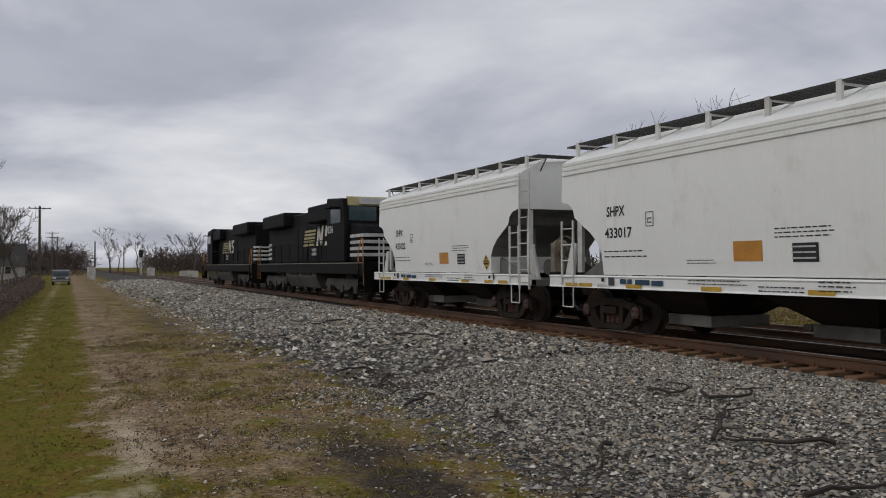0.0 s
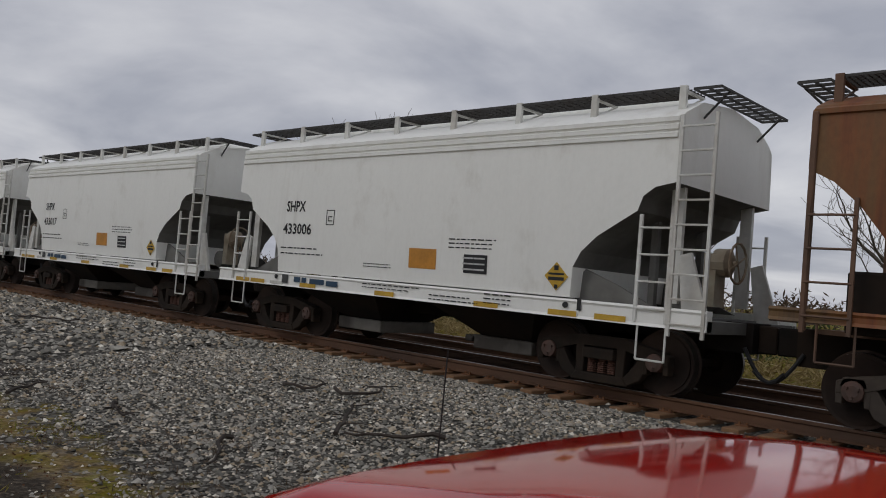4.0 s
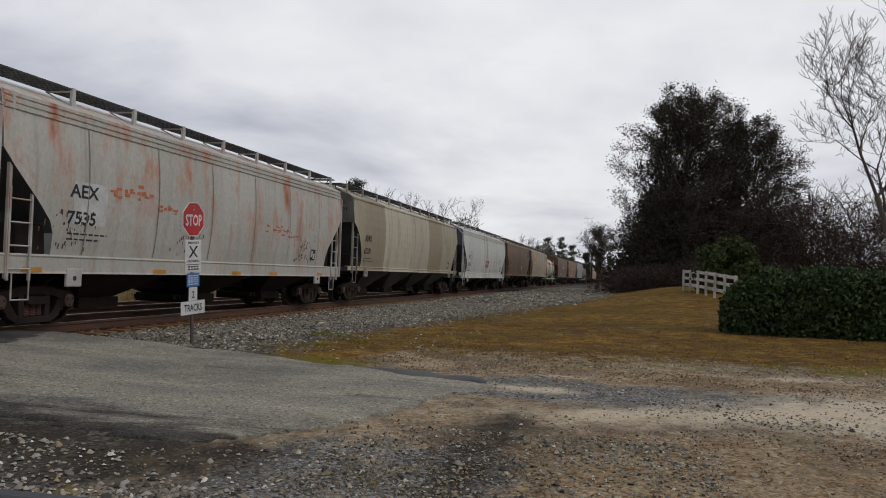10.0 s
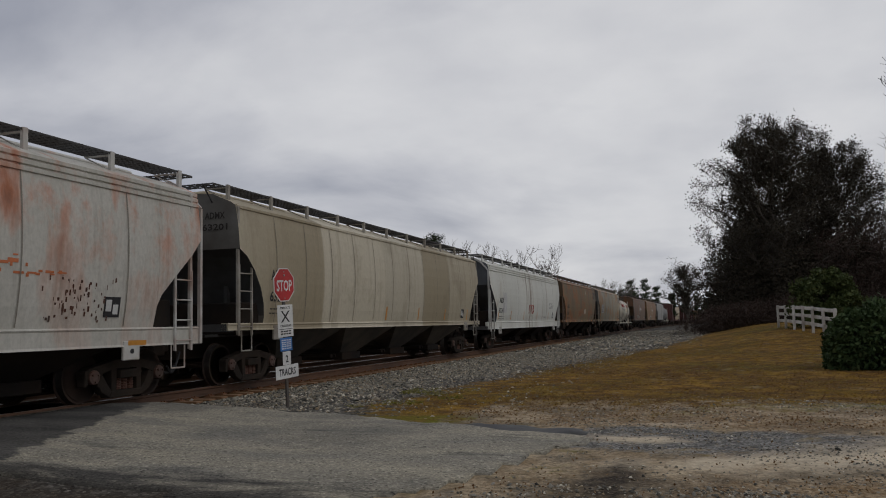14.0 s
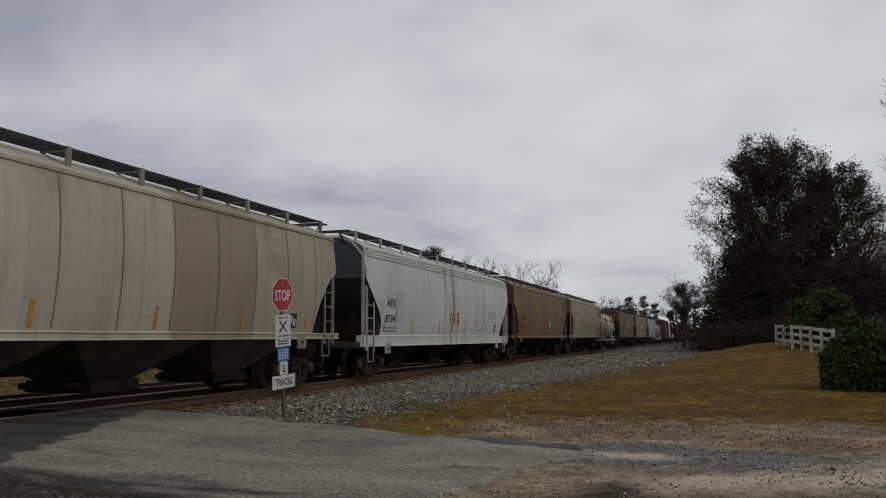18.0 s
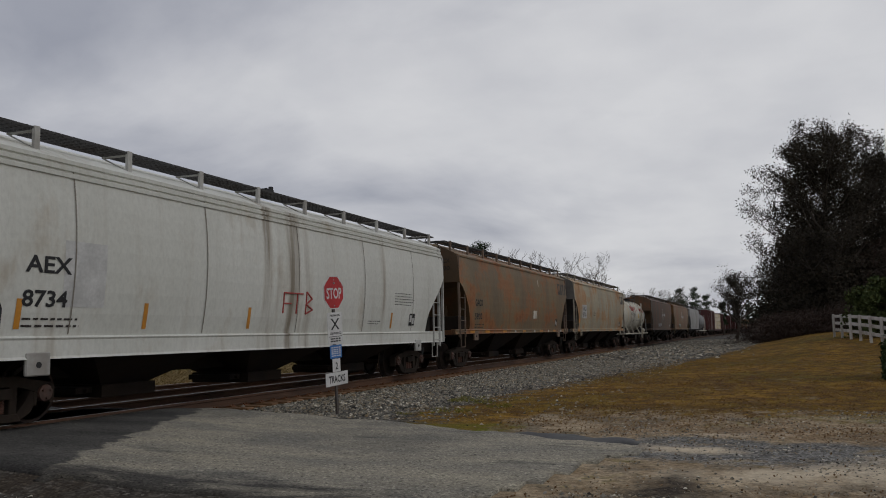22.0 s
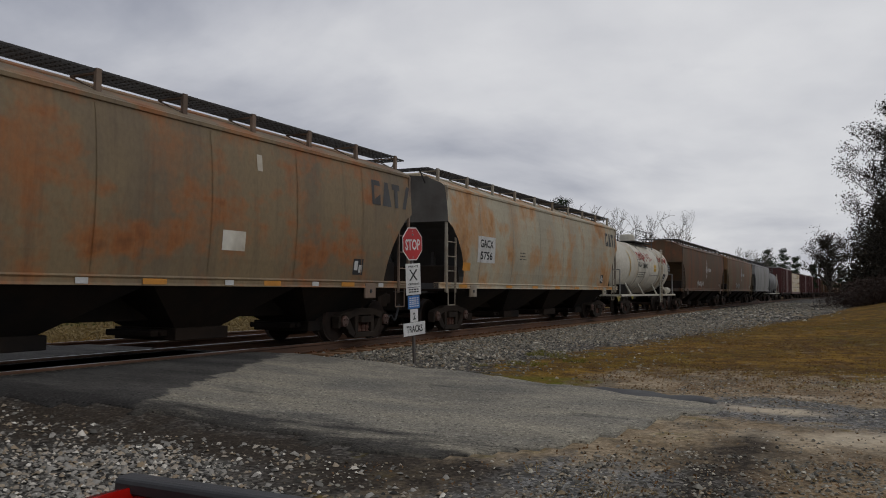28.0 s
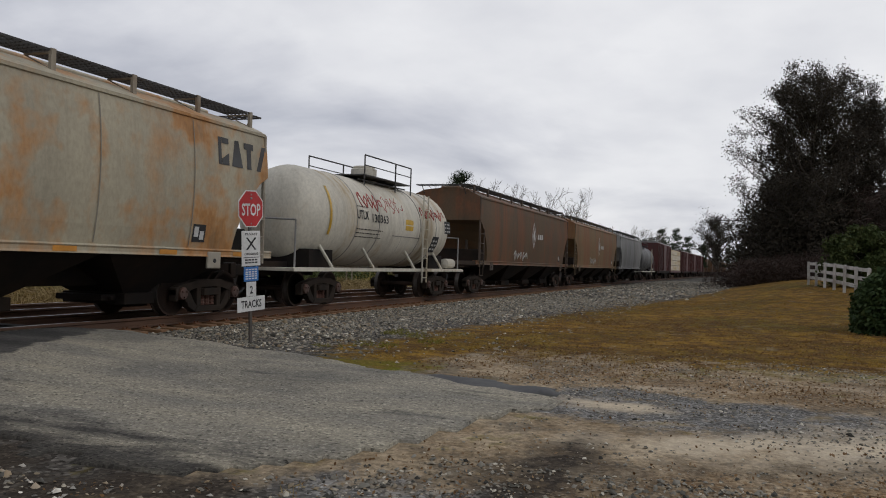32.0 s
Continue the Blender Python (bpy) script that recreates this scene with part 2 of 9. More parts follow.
M_TAN = rust_panels("cream_rusted_paint", (0.39, 0.285, 0.14), (0.26, 0.195, 0.105), (0.37, 0.095, 0.004), (0.10, 0.02, 0.010), (0.10, 0.09, 0.075), 9.0)
M_GREYWHITE = streaked("grey_white_paint", (0.51, 0.495, 0.445), (0.52, 0.17, 0.07), 0.31, 13.0, (0.16, 0.12, 0.085), 0.28, top=0.7, wide=1.3, flat=0.35, second=(0.44, 0.425, 0.375), runny=0.5)
def panelled(name, pale, tan, dust):
    """Wagon paint that changes tone from panel to panel, with dust and faint runs."""
    m, n, l, b = nodes(name, 0.62)
    c = coord(n)
    sep, a = n.new("ShaderNodeSeparateXYZ"), n.new("ShaderNodeMath")
    a.operation, a.inputs[1].default_value, a.inputs[2].default_value = "MULTIPLY_ADD", 0.05, 0.5
    l.new(c, sep.inputs[0])
    l.new(sep.outputs["X"], a.inputs[0])
    part_tan = tuple(0.45 * p + 0.55 * q for p, q in zip(pale, tan))
    col = ramp(n, l, a.outputs[0], [(0.0, part_tan), (0.13, tan), (0.222, tan), (0.226, pale), (0.44, pale), (0.446, tuple(0.88 * v for v in pale)), (0.622, tuple(0.92 * v for v in pale)), (0.626, tan), (0.77, tan), (0.775, part_tan), (1.0, part_tan)])
    runs = noise_tex(n, l, c, 3.4, 5, (1, 0.3, 0.05), (2, 0, 0), 0.6)
    patch = noise_tex(n, l, c, 0.7, 6, (1, 1, 0.8), (0, 3, 0), 0.65)
    fine = noise_tex(n, l, c, 16.0, 6, (1, 1, 0.6), (0, 0, 0), 0.65)
    col = mix(n, l, ramp(n, l, runs, [(0.54, 0.0), (0.74, 0.5)]), col, dust)
    col = mix(n, l, ramp(n, l, patch, [(0.52, 0.0), (0.72, 0.55)]), col, dust)
    col = mix(n, l, 0.2, col, ramp(n, l, fine, [(0.32, 0.4), (0.6, 1.0)]), "MULTIPLY")
    l.new(col, b.inputs["Base Color"])
    bump(n, l, b, fine, 0.1)
    return m


M_CREAM = panelled("cream_panel_paint", (0.52, 0.47, 0.36), (0.31, 0.26, 0.17), (0.20, 0.155, 0.095))
M_WHITE2 = streaked("clean_white_paint", (0.66, 0.665, 0.61), (0.42, 0.36, 0.27), 0.14, 21.0, (0.3, 0.24, 0.17), 0.15, second=(0.60, 0.605, 0.55), grit=0.2)
M_RUSTGREY = streaked("grey_rust_paint", (0.215, 0.155, 0.082), (0.32, 0.11, 0.024), 0.46, 25.0, (0.05, 0.033, 0.024), 0.3, wide=0.9, flat=1.5, second=(0.155, 0.115, 0.07), runny=0.5)
M_GREYTAN = streaked("grey_tan_paint", (0.41, 0.365, 0.262), (0.45, 0.21, 0.06), 0.44, 29.0, (0.15, 0.11, 0.075), 0.15, wide=0.9, flat=0.9, second=(0.33, 0.295, 0.215), runny=0.35)
M_DARKBROWN = streaked("dark_brown_paint", (0.105, 0.064, 0.03), (0.19, 0.062, 0.016), 0.55, 33.0, (0.025, 0.016, 0.012))
M_OLIVE = streaked("olive_tan_paint", (0.20, 0.125, 0.052), (0.24, 0.085, 0.025), 0.5, 37.0)
M_GREYCAR = streaked("grey_wagon_paint", (0.30, 0.295, 0.28), (0.19, 0.17, 0.145), 0.4, 41.0)
M_MAROON = streaked("maroon_boxcar_paint", (0.085, 0.016, 0.013), (0.05, 0.015, 0.011), 0.5, 45.0)
M_TANKWHITE = streaked("white_tank_paint", (0.62, 0.585, 0.49), (0.44, 0.34, 0.20), 0.35, 49.0, (0.16, 0.12, 0.075), 0.3)
M_TANKGREY = streaked("grey_tank_paint", (0.13, 0.13, 0.13), (0.28, 0.28, 0.27), 0.4, 53.0)
# Near-black underframe steel; the shade under the wagons is put into it.
M_UNDER = worn("dark_underframe_steel", (0.012, 0.010, 0.009), (0.024, 0.016, 0.011), 0.5, 6, 0.9)
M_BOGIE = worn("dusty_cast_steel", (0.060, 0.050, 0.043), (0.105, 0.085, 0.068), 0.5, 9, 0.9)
# Bogie steel darkened to include the shade below the wagon floor.
M_BOGIE_DARK = worn("dark_cast_steel", (0.020, 0.016, 0.013), (0.040, 0.028, 0.020), 0.5, 9, 0.9)
M_LOCODUST = worn("dusty_black_running_gear", (0.035, 0.031, 0.027), (0.075, 0.064, 0.052), 0.5, 5, 0.9)
M_WHEEL = worn("dark_rusted_wheel", (0.026, 0.019, 0.016), (0.048, 0.030, 0.022), 0.5, 8, 0.8)
M_TREAD = worn("polished_wheel_tread", (0.13, 0.12, 0.11), (0.06, 0.05, 0.045), 0.5, 10, 0.5, 0.8)
for m_dull in (M_UNDER, M_BOGIE, M_BOGIE_DARK, M_WHEEL):
    m_dull.node_tree.nodes["Principled BSDF"].inputs["Specular IOR Level"].default_value = 0.2
M_CAP = worn("rusty_bearing_cap", (0.11, 0.045, 0.028), (0.08, 0.05, 0.04), 0.4, 12, 0.7)
M_GRATE = worn("galvanised_grating", (0.05, 0.05, 0.05), (0.03, 0.025, 0.02), 0.5, 8, 0.7)
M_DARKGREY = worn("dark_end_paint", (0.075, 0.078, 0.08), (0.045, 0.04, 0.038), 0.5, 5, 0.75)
M_BLACK = worn("black_locomotive_paint", (0.007, 0.007, 0.008), (0.014, 0.013, 0.012), 0.4, 4, 0.6)
M_BLACK.node_tree.nodes["Principled BSDF"].inputs["Specular IOR Level"].default_value = 0.08
# Seam lines drawn darker than the pale wagon sides.
M_SEAM = worn("grey_seam_line", (0.26, 0.24, 0.2), (0.19, 0.165, 0.13), 0.5, 8, 0.7)
# White slope paint darkened so that its colour holds the recess shade.
M_WHITE_END = worn("shaded_white_slope_paint", (0.19, 0.188, 0.175), (0.11, 0.105, 0.095), 0.5, 5, 0.8)
M_STAINED = worn("rust_stained_cream_casting", (0.42, 0.38, 0.29), (0.16, 0.085, 0.04), 0.5, 7, 0.75)
M_DUSTGATE = worn("pale_dusty_gate_steel", (0.22, 0.205, 0.18), (0.08, 0.07, 0.06), 0.5, 6, 0.85)
# Greys for wagon end walls, each darker than the wagon's sides.
M_ENDGREY = worn("patchy_grey_end_paint", (0.17, 0.165, 0.15), (0.09, 0.08, 0.07), 0.5, 4, 0.75)
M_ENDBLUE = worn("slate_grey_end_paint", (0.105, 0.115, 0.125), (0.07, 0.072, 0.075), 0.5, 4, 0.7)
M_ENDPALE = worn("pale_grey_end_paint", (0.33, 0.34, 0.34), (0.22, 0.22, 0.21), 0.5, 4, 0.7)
M_INK = plain("black_stencil_paint", (0.02, 0.02, 0.022), 0.7)
M_INKBROWN = plain("faded_black_stencil", (0.035, 0.028, 0.024), 0.75)
M_ORANGE = plain("orange_reflective_tape", (0.62, 0.27, 0.035), 0.45)
M_YELLOW = plain("yellow_reflective_tape", (0.62, 0.38, 0.035), 0.45)
M_BLUE = plain("blue_emblem_paint", (0.022, 0.062, 0.115), 0.6)
M_EMBLEM = worn("cracked_white_emblem", (0.68, 0.65, 0.56), (0.42, 0.36, 0.27), 0.35, 6, 0.65)
M_SCRAPE = plain("red_orange_scuffed_paint", (0.58, 0.17, 0.06), 0.6)
M_GRAFFITI = plain("red_spray_paint", (0.42, 0.06, 0.05), 0.6)
M_GRAFWHITE = plain("white_spray_paint", (0.6, 0.6, 0.58), 0.6)
M_GOLD = plain("gold_stripe_paint", (0.5, 0.42, 0.2), 0.55)
M_HANDRAIL = plain("yellow_orange_handrail", (0.55, 0.22, 0.03), 0.5)
M_PATCH = plain("white_repaint_patch", (0.62, 0.62, 0.6), 0.6)
M_RAILSIDE = worn("rusty_rail_steel", (0.125, 0.058, 0.028), (0.065, 0.034, 0.020), 0.5, 7, 0.8, stretch=(0.3, 1, 1))
M_RAILTOP = worn("polished_rail_head", (0.42, 0.41, 0.4), (0.25, 0.22, 0.2), 0.4, 7, 0.3, 0.9, stretch=(0.1, 1, 1))
M_TIE = worn("weathered_oak_tie", (0.13, 0.082, 0.048), (0.24, 0.13, 0.065), 0.5, 7, 0.9, stretch=(1, 0.25, 1))
M_PLATE = worn("rusted_tie_plate", (0.30, 0.125, 0.045), (0.16, 0.07, 0.03), 0.5, 10, 0.85)
M_WOOD = worn("grey_weathered_pole_wood", (0.10, 0.082, 0.065), (0.06, 0.05, 0.042), 0.5, 5, 0.9, stretch=(1, 1, 0.15))
M_FENCE = worn("white_fence_paint", (0.56, 0.545, 0.51), (0.36, 0.33, 0.29), 0.45, 7, 0.7)
M_BARK = worn("grey_brown_bark", (0.075, 0.06, 0.048), (0.12, 0.1, 0.082), 0.5, 9, 0.95, stretch=(1, 1, 0.3), relief=0.5)
M_TWIG = worn("pale_twig_bark", (0.15, 0.125, 0.105), (0.09, 0.075, 0.062), 0.5, 9, 0.95)
M_OAKTWIG = worn("grey_brown_oak_twig", (0.075, 0.062, 0.052), (0.045, 0.038, 0.032), 0.5, 9, 0.95)
M_REDTWIG = worn("reddish_twig_bark", (0.10, 0.055, 0.042), (0.07, 0.045, 0.035), 0.5, 9, 0.95)


def leafy(name, a, b2, c):
    m, n, l, b = nodes(name, 0.7)
    g = n.new("ShaderNodeNewGeometry").outputs["Random Per Island"]
    big = noise_tex(n, l, coord(n), 0.5, 3)
    col = mix(n, l, ramp(n, l, big, [(0.4, 0.0), (0.62, 0.6)]), ramp(n, l, g, [(0.0, a), (0.6, b2), (1.0, c)]), b2)
    l.new(col, b.inputs["Base Color"])
    b.inputs["Specular IOR Level"].default_value = 0.15
    return m


M_OAKLEAF = leafy("dark_evergreen_leaf", (0.021, 0.018, 0.012), (0.038, 0.032, 0.022), (0.078, 0.060, 0.042))
M_PINE = leafy("pine_needle", (0.014, 0.026, 0.012), (0.028, 0.045, 0.02), (0.05, 0.065, 0.03))
M_HEDGE = leafy("glossy_hedge_leaf", (0.018, 0.034, 0.012), (0.036, 0.062, 0.020), (0.085, 0.11, 0.045))
M_SHRUB = leafy("yellow_green_shrub", (0.03, 0.045, 0.012), (0.05, 0.068, 0.02), (0.09, 0.1, 0.035))
M_DRYGRASS = leafy("straw_dry_grass", (0.16, 0.115, 0.05), (0.24, 0.18, 0.08), (0.32, 0.25, 0.13))
M_THICKET = leafy("red_brown_undergrowth", (0.022, 0.015, 0.012), (0.04, 0.026, 0.02), (0.075, 0.05, 0.04))
M_BRUSH = leafy("brown_winter_brush", (0.07, 0.048, 0.034), (0.10, 0.072, 0.05), (0.14, 0.10, 0.07))
M_FENCEBRUSH = leafy("grey_purple_dead_vine", (0.085, 0.062, 0.052), (0.14, 0.105, 0.088), (0.21, 0.165, 0.14))
M_FARTWIG = leafy("far_brown_twigs", (0.045, 0.032, 0.028), (0.075, 0.055, 0.046), (0.12, 0.092, 0.08))
M_GREENGRASS = leafy("short_green_grass", (0.11, 0.115, 0.016), (0.17, 0.16, 0.028), (0.25, 0.20, 0.05))
M_DARKWOOD = worn("wet_dark_dead_wood", (0.028, 0.021, 0.017), (0.05, 0.038, 0.03), 0.5, 9, 0.9)
M_LAWN = leafy("golden_winter_lawn", (0.12, 0.058, 0.012), (0.24, 0.14, 0.022), (0.31, 0.21, 0.05))
M_RUSTLEAF = leafy("red_brown_fallen_leaf", (0.05, 0.022, 0.010), (0.10, 0.045, 0.02), (0.2, 0.11, 0.05))
M_DEADLEAF = leafy("fallen_brown_leaf", (0.11, 0.06, 0.03), (0.19, 0.11, 0.05), (0.30, 0.20, 0.11))


def stone_mat(name, tone):
    m, n, l, b = nodes(name, 0.85)
    b.inputs["Specular IOR Level"].default_value = 0.2
    g = n.new("ShaderNodeNewGeometry").outputs["Random Per Island"]
    fine = noise_tex(n, l, coord(n), 40.0, 4)
    col = ramp(n, l, g, [(0.0, (0.03, 0.03, 0.029)), (0.25, (0.14, 0.138, 0.13)), (0.6, (0.30, 0.295, 0.28)), (0.84, (0.24, 0.19, 0.13)), (1.0, (0.62, 0.61, 0.58))])
    col = mix(n, l, 0.35, col, ramp(n, l, fine, [(0.3, 0.4), (0.7, 1.0)]), "MULTIPLY")
    col = mix(n, l, 1.0, col, tone, "MULTIPLY")
    l.new(col, b.inputs["Base Color"])
    return m


M_STONE = stone_mat("grey_crushed_stone", (1.35, 1.30, 1.2))
# Darker, browner stone tone, used from the road edge towards +x.
M_STONE_DARKER = stone_mat("darker_crushed_stone", (1.0, 0.95, 0.82))


# ---- mesh helpers ----
def quad_box(bm, x0, x1, y0, y1, z0, z1):
    v = [bm.verts.new(p) for p in ((x0, y0, z0), (x1, y0, z0), (x1, y1, z0), (x0, y1, z0), (x0, y0, z1), (x1, y0, z1), (x1, y1, z1), (x0, y1, z1))]
    for f in ((3, 2, 1, 0), (4, 5, 6, 7), (0, 1, 5, 4), (1, 2, 6, 5), (2, 3, 7, 6), (3, 0, 4, 7)):
        bm.faces.new([v[i] for i in f])
    return v


def rod(bm, p, q, r, seg=6, r2=None):
    """A round bar from p to q."""
    p, q = Vector(p), Vector(q)
    d = q - p
    if d.length < 1e-6:
        return
    s = d.normalized()
    a = s.orthogonal().normalized()
    b = s.cross(a)
    r2 = r if r2 is None else r2
    ring = [[bm.verts.new(c + (a * math.cos(k * math.tau / seg) + b * math.sin(k * math.tau / seg)) * rr) for k in range(seg)] for c, rr in ((p, r), (q, r2))]
    for k in range(seg):
        bm.faces.new((ring[0][k], ring[0][(k + 1) % seg], ring[1][(k + 1) % seg], ring[1][k]))
    bm.faces.new(ring[0][::-1])
    bm.faces.new(ring[1])


def pipe(bm, pts, r, seg=6):
    for p, q in zip(pts, pts[1:]):
        rod(bm, p, q, r, seg)


def slab(bm, pts, axis, a, b):
    """A flat polygon given in the two other axes, made solid from a to b along axis."""
    def at(p, w):
        return {"x": (w, p[0], p[1]), "y": (p[0], w, p[1]), "z": (p[0], p[1], w)}[axis]
    lo, hi = [bm.verts.new(at(p, a)) for p in pts], [bm.verts.new(at(p, b)) for p in pts]
    n = len(pts)
    bm.faces.new(lo[::-1])
    bm.faces.new(hi)
    for k in range(n):
        bm.faces.new((lo[k], lo[(k + 1) % n], hi[(k + 1) % n], hi[k]))


def lathe(bm, prof, axis_y=True, seg=20, centre=(0, 0, 0)):
    """A turned body about the y axis (or x): prof is a list of (along, radius)."""
    rings = []
    for w, r in prof:
        ring = []
        for k in range(seg):
            c, s = math.cos(k * math.tau / seg) * r, math.sin(k * math.tau / seg) * r
            p = (c, w, s) if axis_y else (w, c, s)
            ring.append(bm.verts.new((p[0] + centre[0], p[1] + centre[1], p[2] + centre[2])))
        rings.append(ring)
    for A, B in zip(rings, rings[1:]):
        for k in range(seg):
            bm.faces.new((A[k], A[(k + 1) % seg], B[(k + 1) % seg], B[k]))
    bm.faces.new(rings[0])
    bm.faces.new(rings[-1][::-1])


def mesh_of(name, bm, material, smooth=False):
    bmesh.ops.recalc_face_normals(bm, faces=bm.faces)
    me = bpy.data.meshes.new(name)
    bm.to_mesh(me)
    bm.free()
    if smooth:
        for p in me.polygons:
            p.use_smooth = True
    for m in material if isinstance(material, (list, tuple)) else (material,):
        me.materials.append(m)
    return me


def part(name, bm, material, parent=None, label="", smooth=False):
    """One mesh object from a bmesh (or a ready mesh), under its thing or part."""
    me = bm if isinstance(bm, bpy.types.Mesh) else mesh_of(name, bm, material, smooth)
    ob = new(name, me)
    ob.parent = parent
    return tagged(ob, label)


def bevelled(bm, w=0.02, seg=1):
    bmesh.ops.bevel(bm, geom=list(bm.edges), offset=w, segments=seg, affect="EDGES", profile=0.5)
    return bm


def box_bm(x0, x1, y0, y1, z0, z1, w=0.0):
    bm = bmesh.new()
    quad_box(bm, x0, x1, y0, y1, z0, z1)
    return bevelled(bm, w) if w else bm


def thing(name, label, category, group="", kind="", at=None):
    ob = new(name)
    ob.empty_display_size = 0.2
    if at is not None:
        ob.matrix_world = at
    return tagged(ob, label, category, group, kind)


def arrays_mesh(name, verts, faces, material, smooth=False):
    me = bpy.data.meshes.new(name)
    verts, faces = np.asarray(verts, np.float32), np.asarray(faces, np.int32)
    me.vertices.add(len(verts))
    me.vertices.foreach_set("co", verts.ravel())
    k = faces.shape[1]
    me.loops.add(faces.size)
    me.loops.foreach_set("vertex_index", faces.ravel())
    me.polygons.add(len(faces))
    me.polygons.foreach_set("loop_start", np.arange(0, faces.size, k, dtype=np.int32))
    if smooth:
        me.polygons.foreach_set("use_smooth", np.ones(len(faces), bool))
    me.update()
    me.validate()
    for m in material if isinstance(material, (list, tuple)) else (material,):
        me.materials.append(m)
    return me


def letters(text, size, depth=0.0):
    """The mesh of a line of text in the built-in font, in the x-z plane, its lower left corner at the origin: verts and faces."""
    cu = bpy.data.curves.new("letters", "FONT")
    cu.body, cu.size, cu.resolution_u, cu.offset = text, size, 2, 0.022 * size
    ob = bpy.data.objects.new("letters", cu)
    me = ob.to_mesh()
    v = [(p.co.x, 0.0, p.co.y) for p in me.vertices]
    f = [tuple(p.vertices) for p in me.polygons]
    ob.to_mesh_clear()
    bpy.data.objects.remove(ob)
    return v, f


def sign_text(name, text, height, width, centre, material, parent, place, label=""):
    """Text fitted to a width and height; place(x, z) gives the point on its board."""
    v, f = letters(text, 1.0)
    xs, zs = [p[0] for p in v], [p[2] for p in v]
    sx, sz = width / (max(xs) - min(xs)), height / (max(zs) - min(zs))
    me = bpy.data.meshes.new(name)
    me.from_pydata([place((p[0] - min(xs)) * sx - width / 2 + centre[0], (p[2] - min(zs)) * sz - height / 2 + centre[1]) for p in v], [], f)
    me.materials.append(material)
    return part(name, me, None, parent, label)


# ---- ground ----
RAIL_Y, RAIL_Z, TRACK_Y = 10.637, 0.509, 11.39
TRACK2_Y, RAIL2_Z = 15.6, 0.42


def bend(x):
    """How far the line has swung towards -y at x: straight on one side of the crossing, a gentle curve on the other."""
    x = np.asarray(x, float)
    return 0.0107 * np.clip(x - 6.0, 0, 400) + 1.1e-4 * np.clip(x - 80.0, 0, 320) ** 2


def sstep(a, b, v):
    t = np.clip((v - a) / (b - a), 0, 1)
    return t * t * (3 - 2 * t)


def wave(x, y, k, seed):
    """Smooth made-up unevenness between -1 and 1."""
    a = np.sin(x * k + 1.7 * seed) * np.cos(y * k * 1.13 + seed) + 0.6 * np.sin(x * k * 2.3 - y * k * 1.9 + 3 * seed) + 0.4 * np.cos(x * k * 4.1 + y * k * 3.7 - seed)
    return a / 2.0


def road_edges(y):
    """The paved apron: its two edges at a given y."""
    near = np.interp(y, [1.2, 2.2, 3.0, 3.8, 5.1, 7.7, 9.6, 20], [10.3, 7.2, 6.4, 6.1, 6.6, 6.5, 5.9, 5.2])
    far = np.interp(y, [1.2, 3.6, 5.3, 7.0, 9.2, 12, 20], [10.4, 11.6, 12.3, 12.6, 12.9, 12.7, 12.2])
    return near, far


def ground_z(x, y):
    x, y = np.asarray(x, float), np.asarray(y, float)
    base = 0.06 + 0.27 * sstep(1.5, 9, x) - 0.1 * sstep(-4, -14, x) * sstep(4, 0, y)
    lawn = np.interp(x, [14, 24, 36, 48, 60, 90, 200], [0, 0.07, 0.42, 0.92, 1.05, 0.9, 0.4]) * sstep(2.8, -5.5, y) * sstep(20, 14, np.abs(y) * 0.3)
    base = base + lawn
    yt = y + bend(x)
    foot = np.interp(x, [-40, -12, 0, 6, 14, 25, 45], [3.0, 3.6, 5.2, 6.0, 6.2, 5.0, 4.0])
    bed = 0.32
    z = base + (bed - base) * sstep(foot, foot + 3.4, yt)
    z = np.where(yt > 13.2, 0.30 - 0.09 * sstep(13.2, 14.2, yt), z)
    z = np.where(yt > 17.4, 0.21 - 0.45 * sstep(17.6, 20.5, yt), z)
    z = z - 0.07 * sstep(9.5, 10.0, yt) * sstep(13.1, 12.8, yt)
    near, far = road_edges(y)
    road = sstep(near - 0.5, near + 0.3, x) * sstep(far + 0.6, far - 0.2, x) * sstep(4.5, 9.3, y) * sstep(19.5, 17.5, y)
    z = z + (0.465 - z) * road * np.where(y > 13, 0.9, 1)
    z = z + 0.018 * wave(x, y, 0.9, 2.0) * sstep(9.2, 8.0, y) + 0.008 * wave(x, y, 4.0, 5.0) * sstep(9.0, 8.0, y)
    rough = sstep(22, 30, y)
    return z + rough * 0.12 * wave(x, y, 0.3, 4.0)


def gz(x, y):
    return float(ground_z(x, y))


def lines(lo, hi, step, far, grow):
    out, v, s = list(np.arange(lo, hi + 1e-6, step)), hi, step
    while v < far:
        s *= grow
        v += s
        out.append(v)
    v, s = lo, step
    left = []
    while v > -far:
        s *= grow
        v -= s
        left.append(v)
    return np.array(left[::-1] + out)


def grid_mesh(name, xs, ys, zf, material):
    X, Y = np.meshgrid(xs, ys)
    Z = zf(X, Y)
    nx, ny = len(xs), len(ys)
    i = (np.arange(ny - 1)[:, None] * nx + np.arange(nx - 1)[None, :]).ravel()
    return arrays_mesh(name, np.stack([X.ravel(), Y.ravel(), Z.ravel()], 1), np.stack([i, i + 1, i + nx + 1, i + nx], 1), material, True), X.ravel(), Y.ravel()


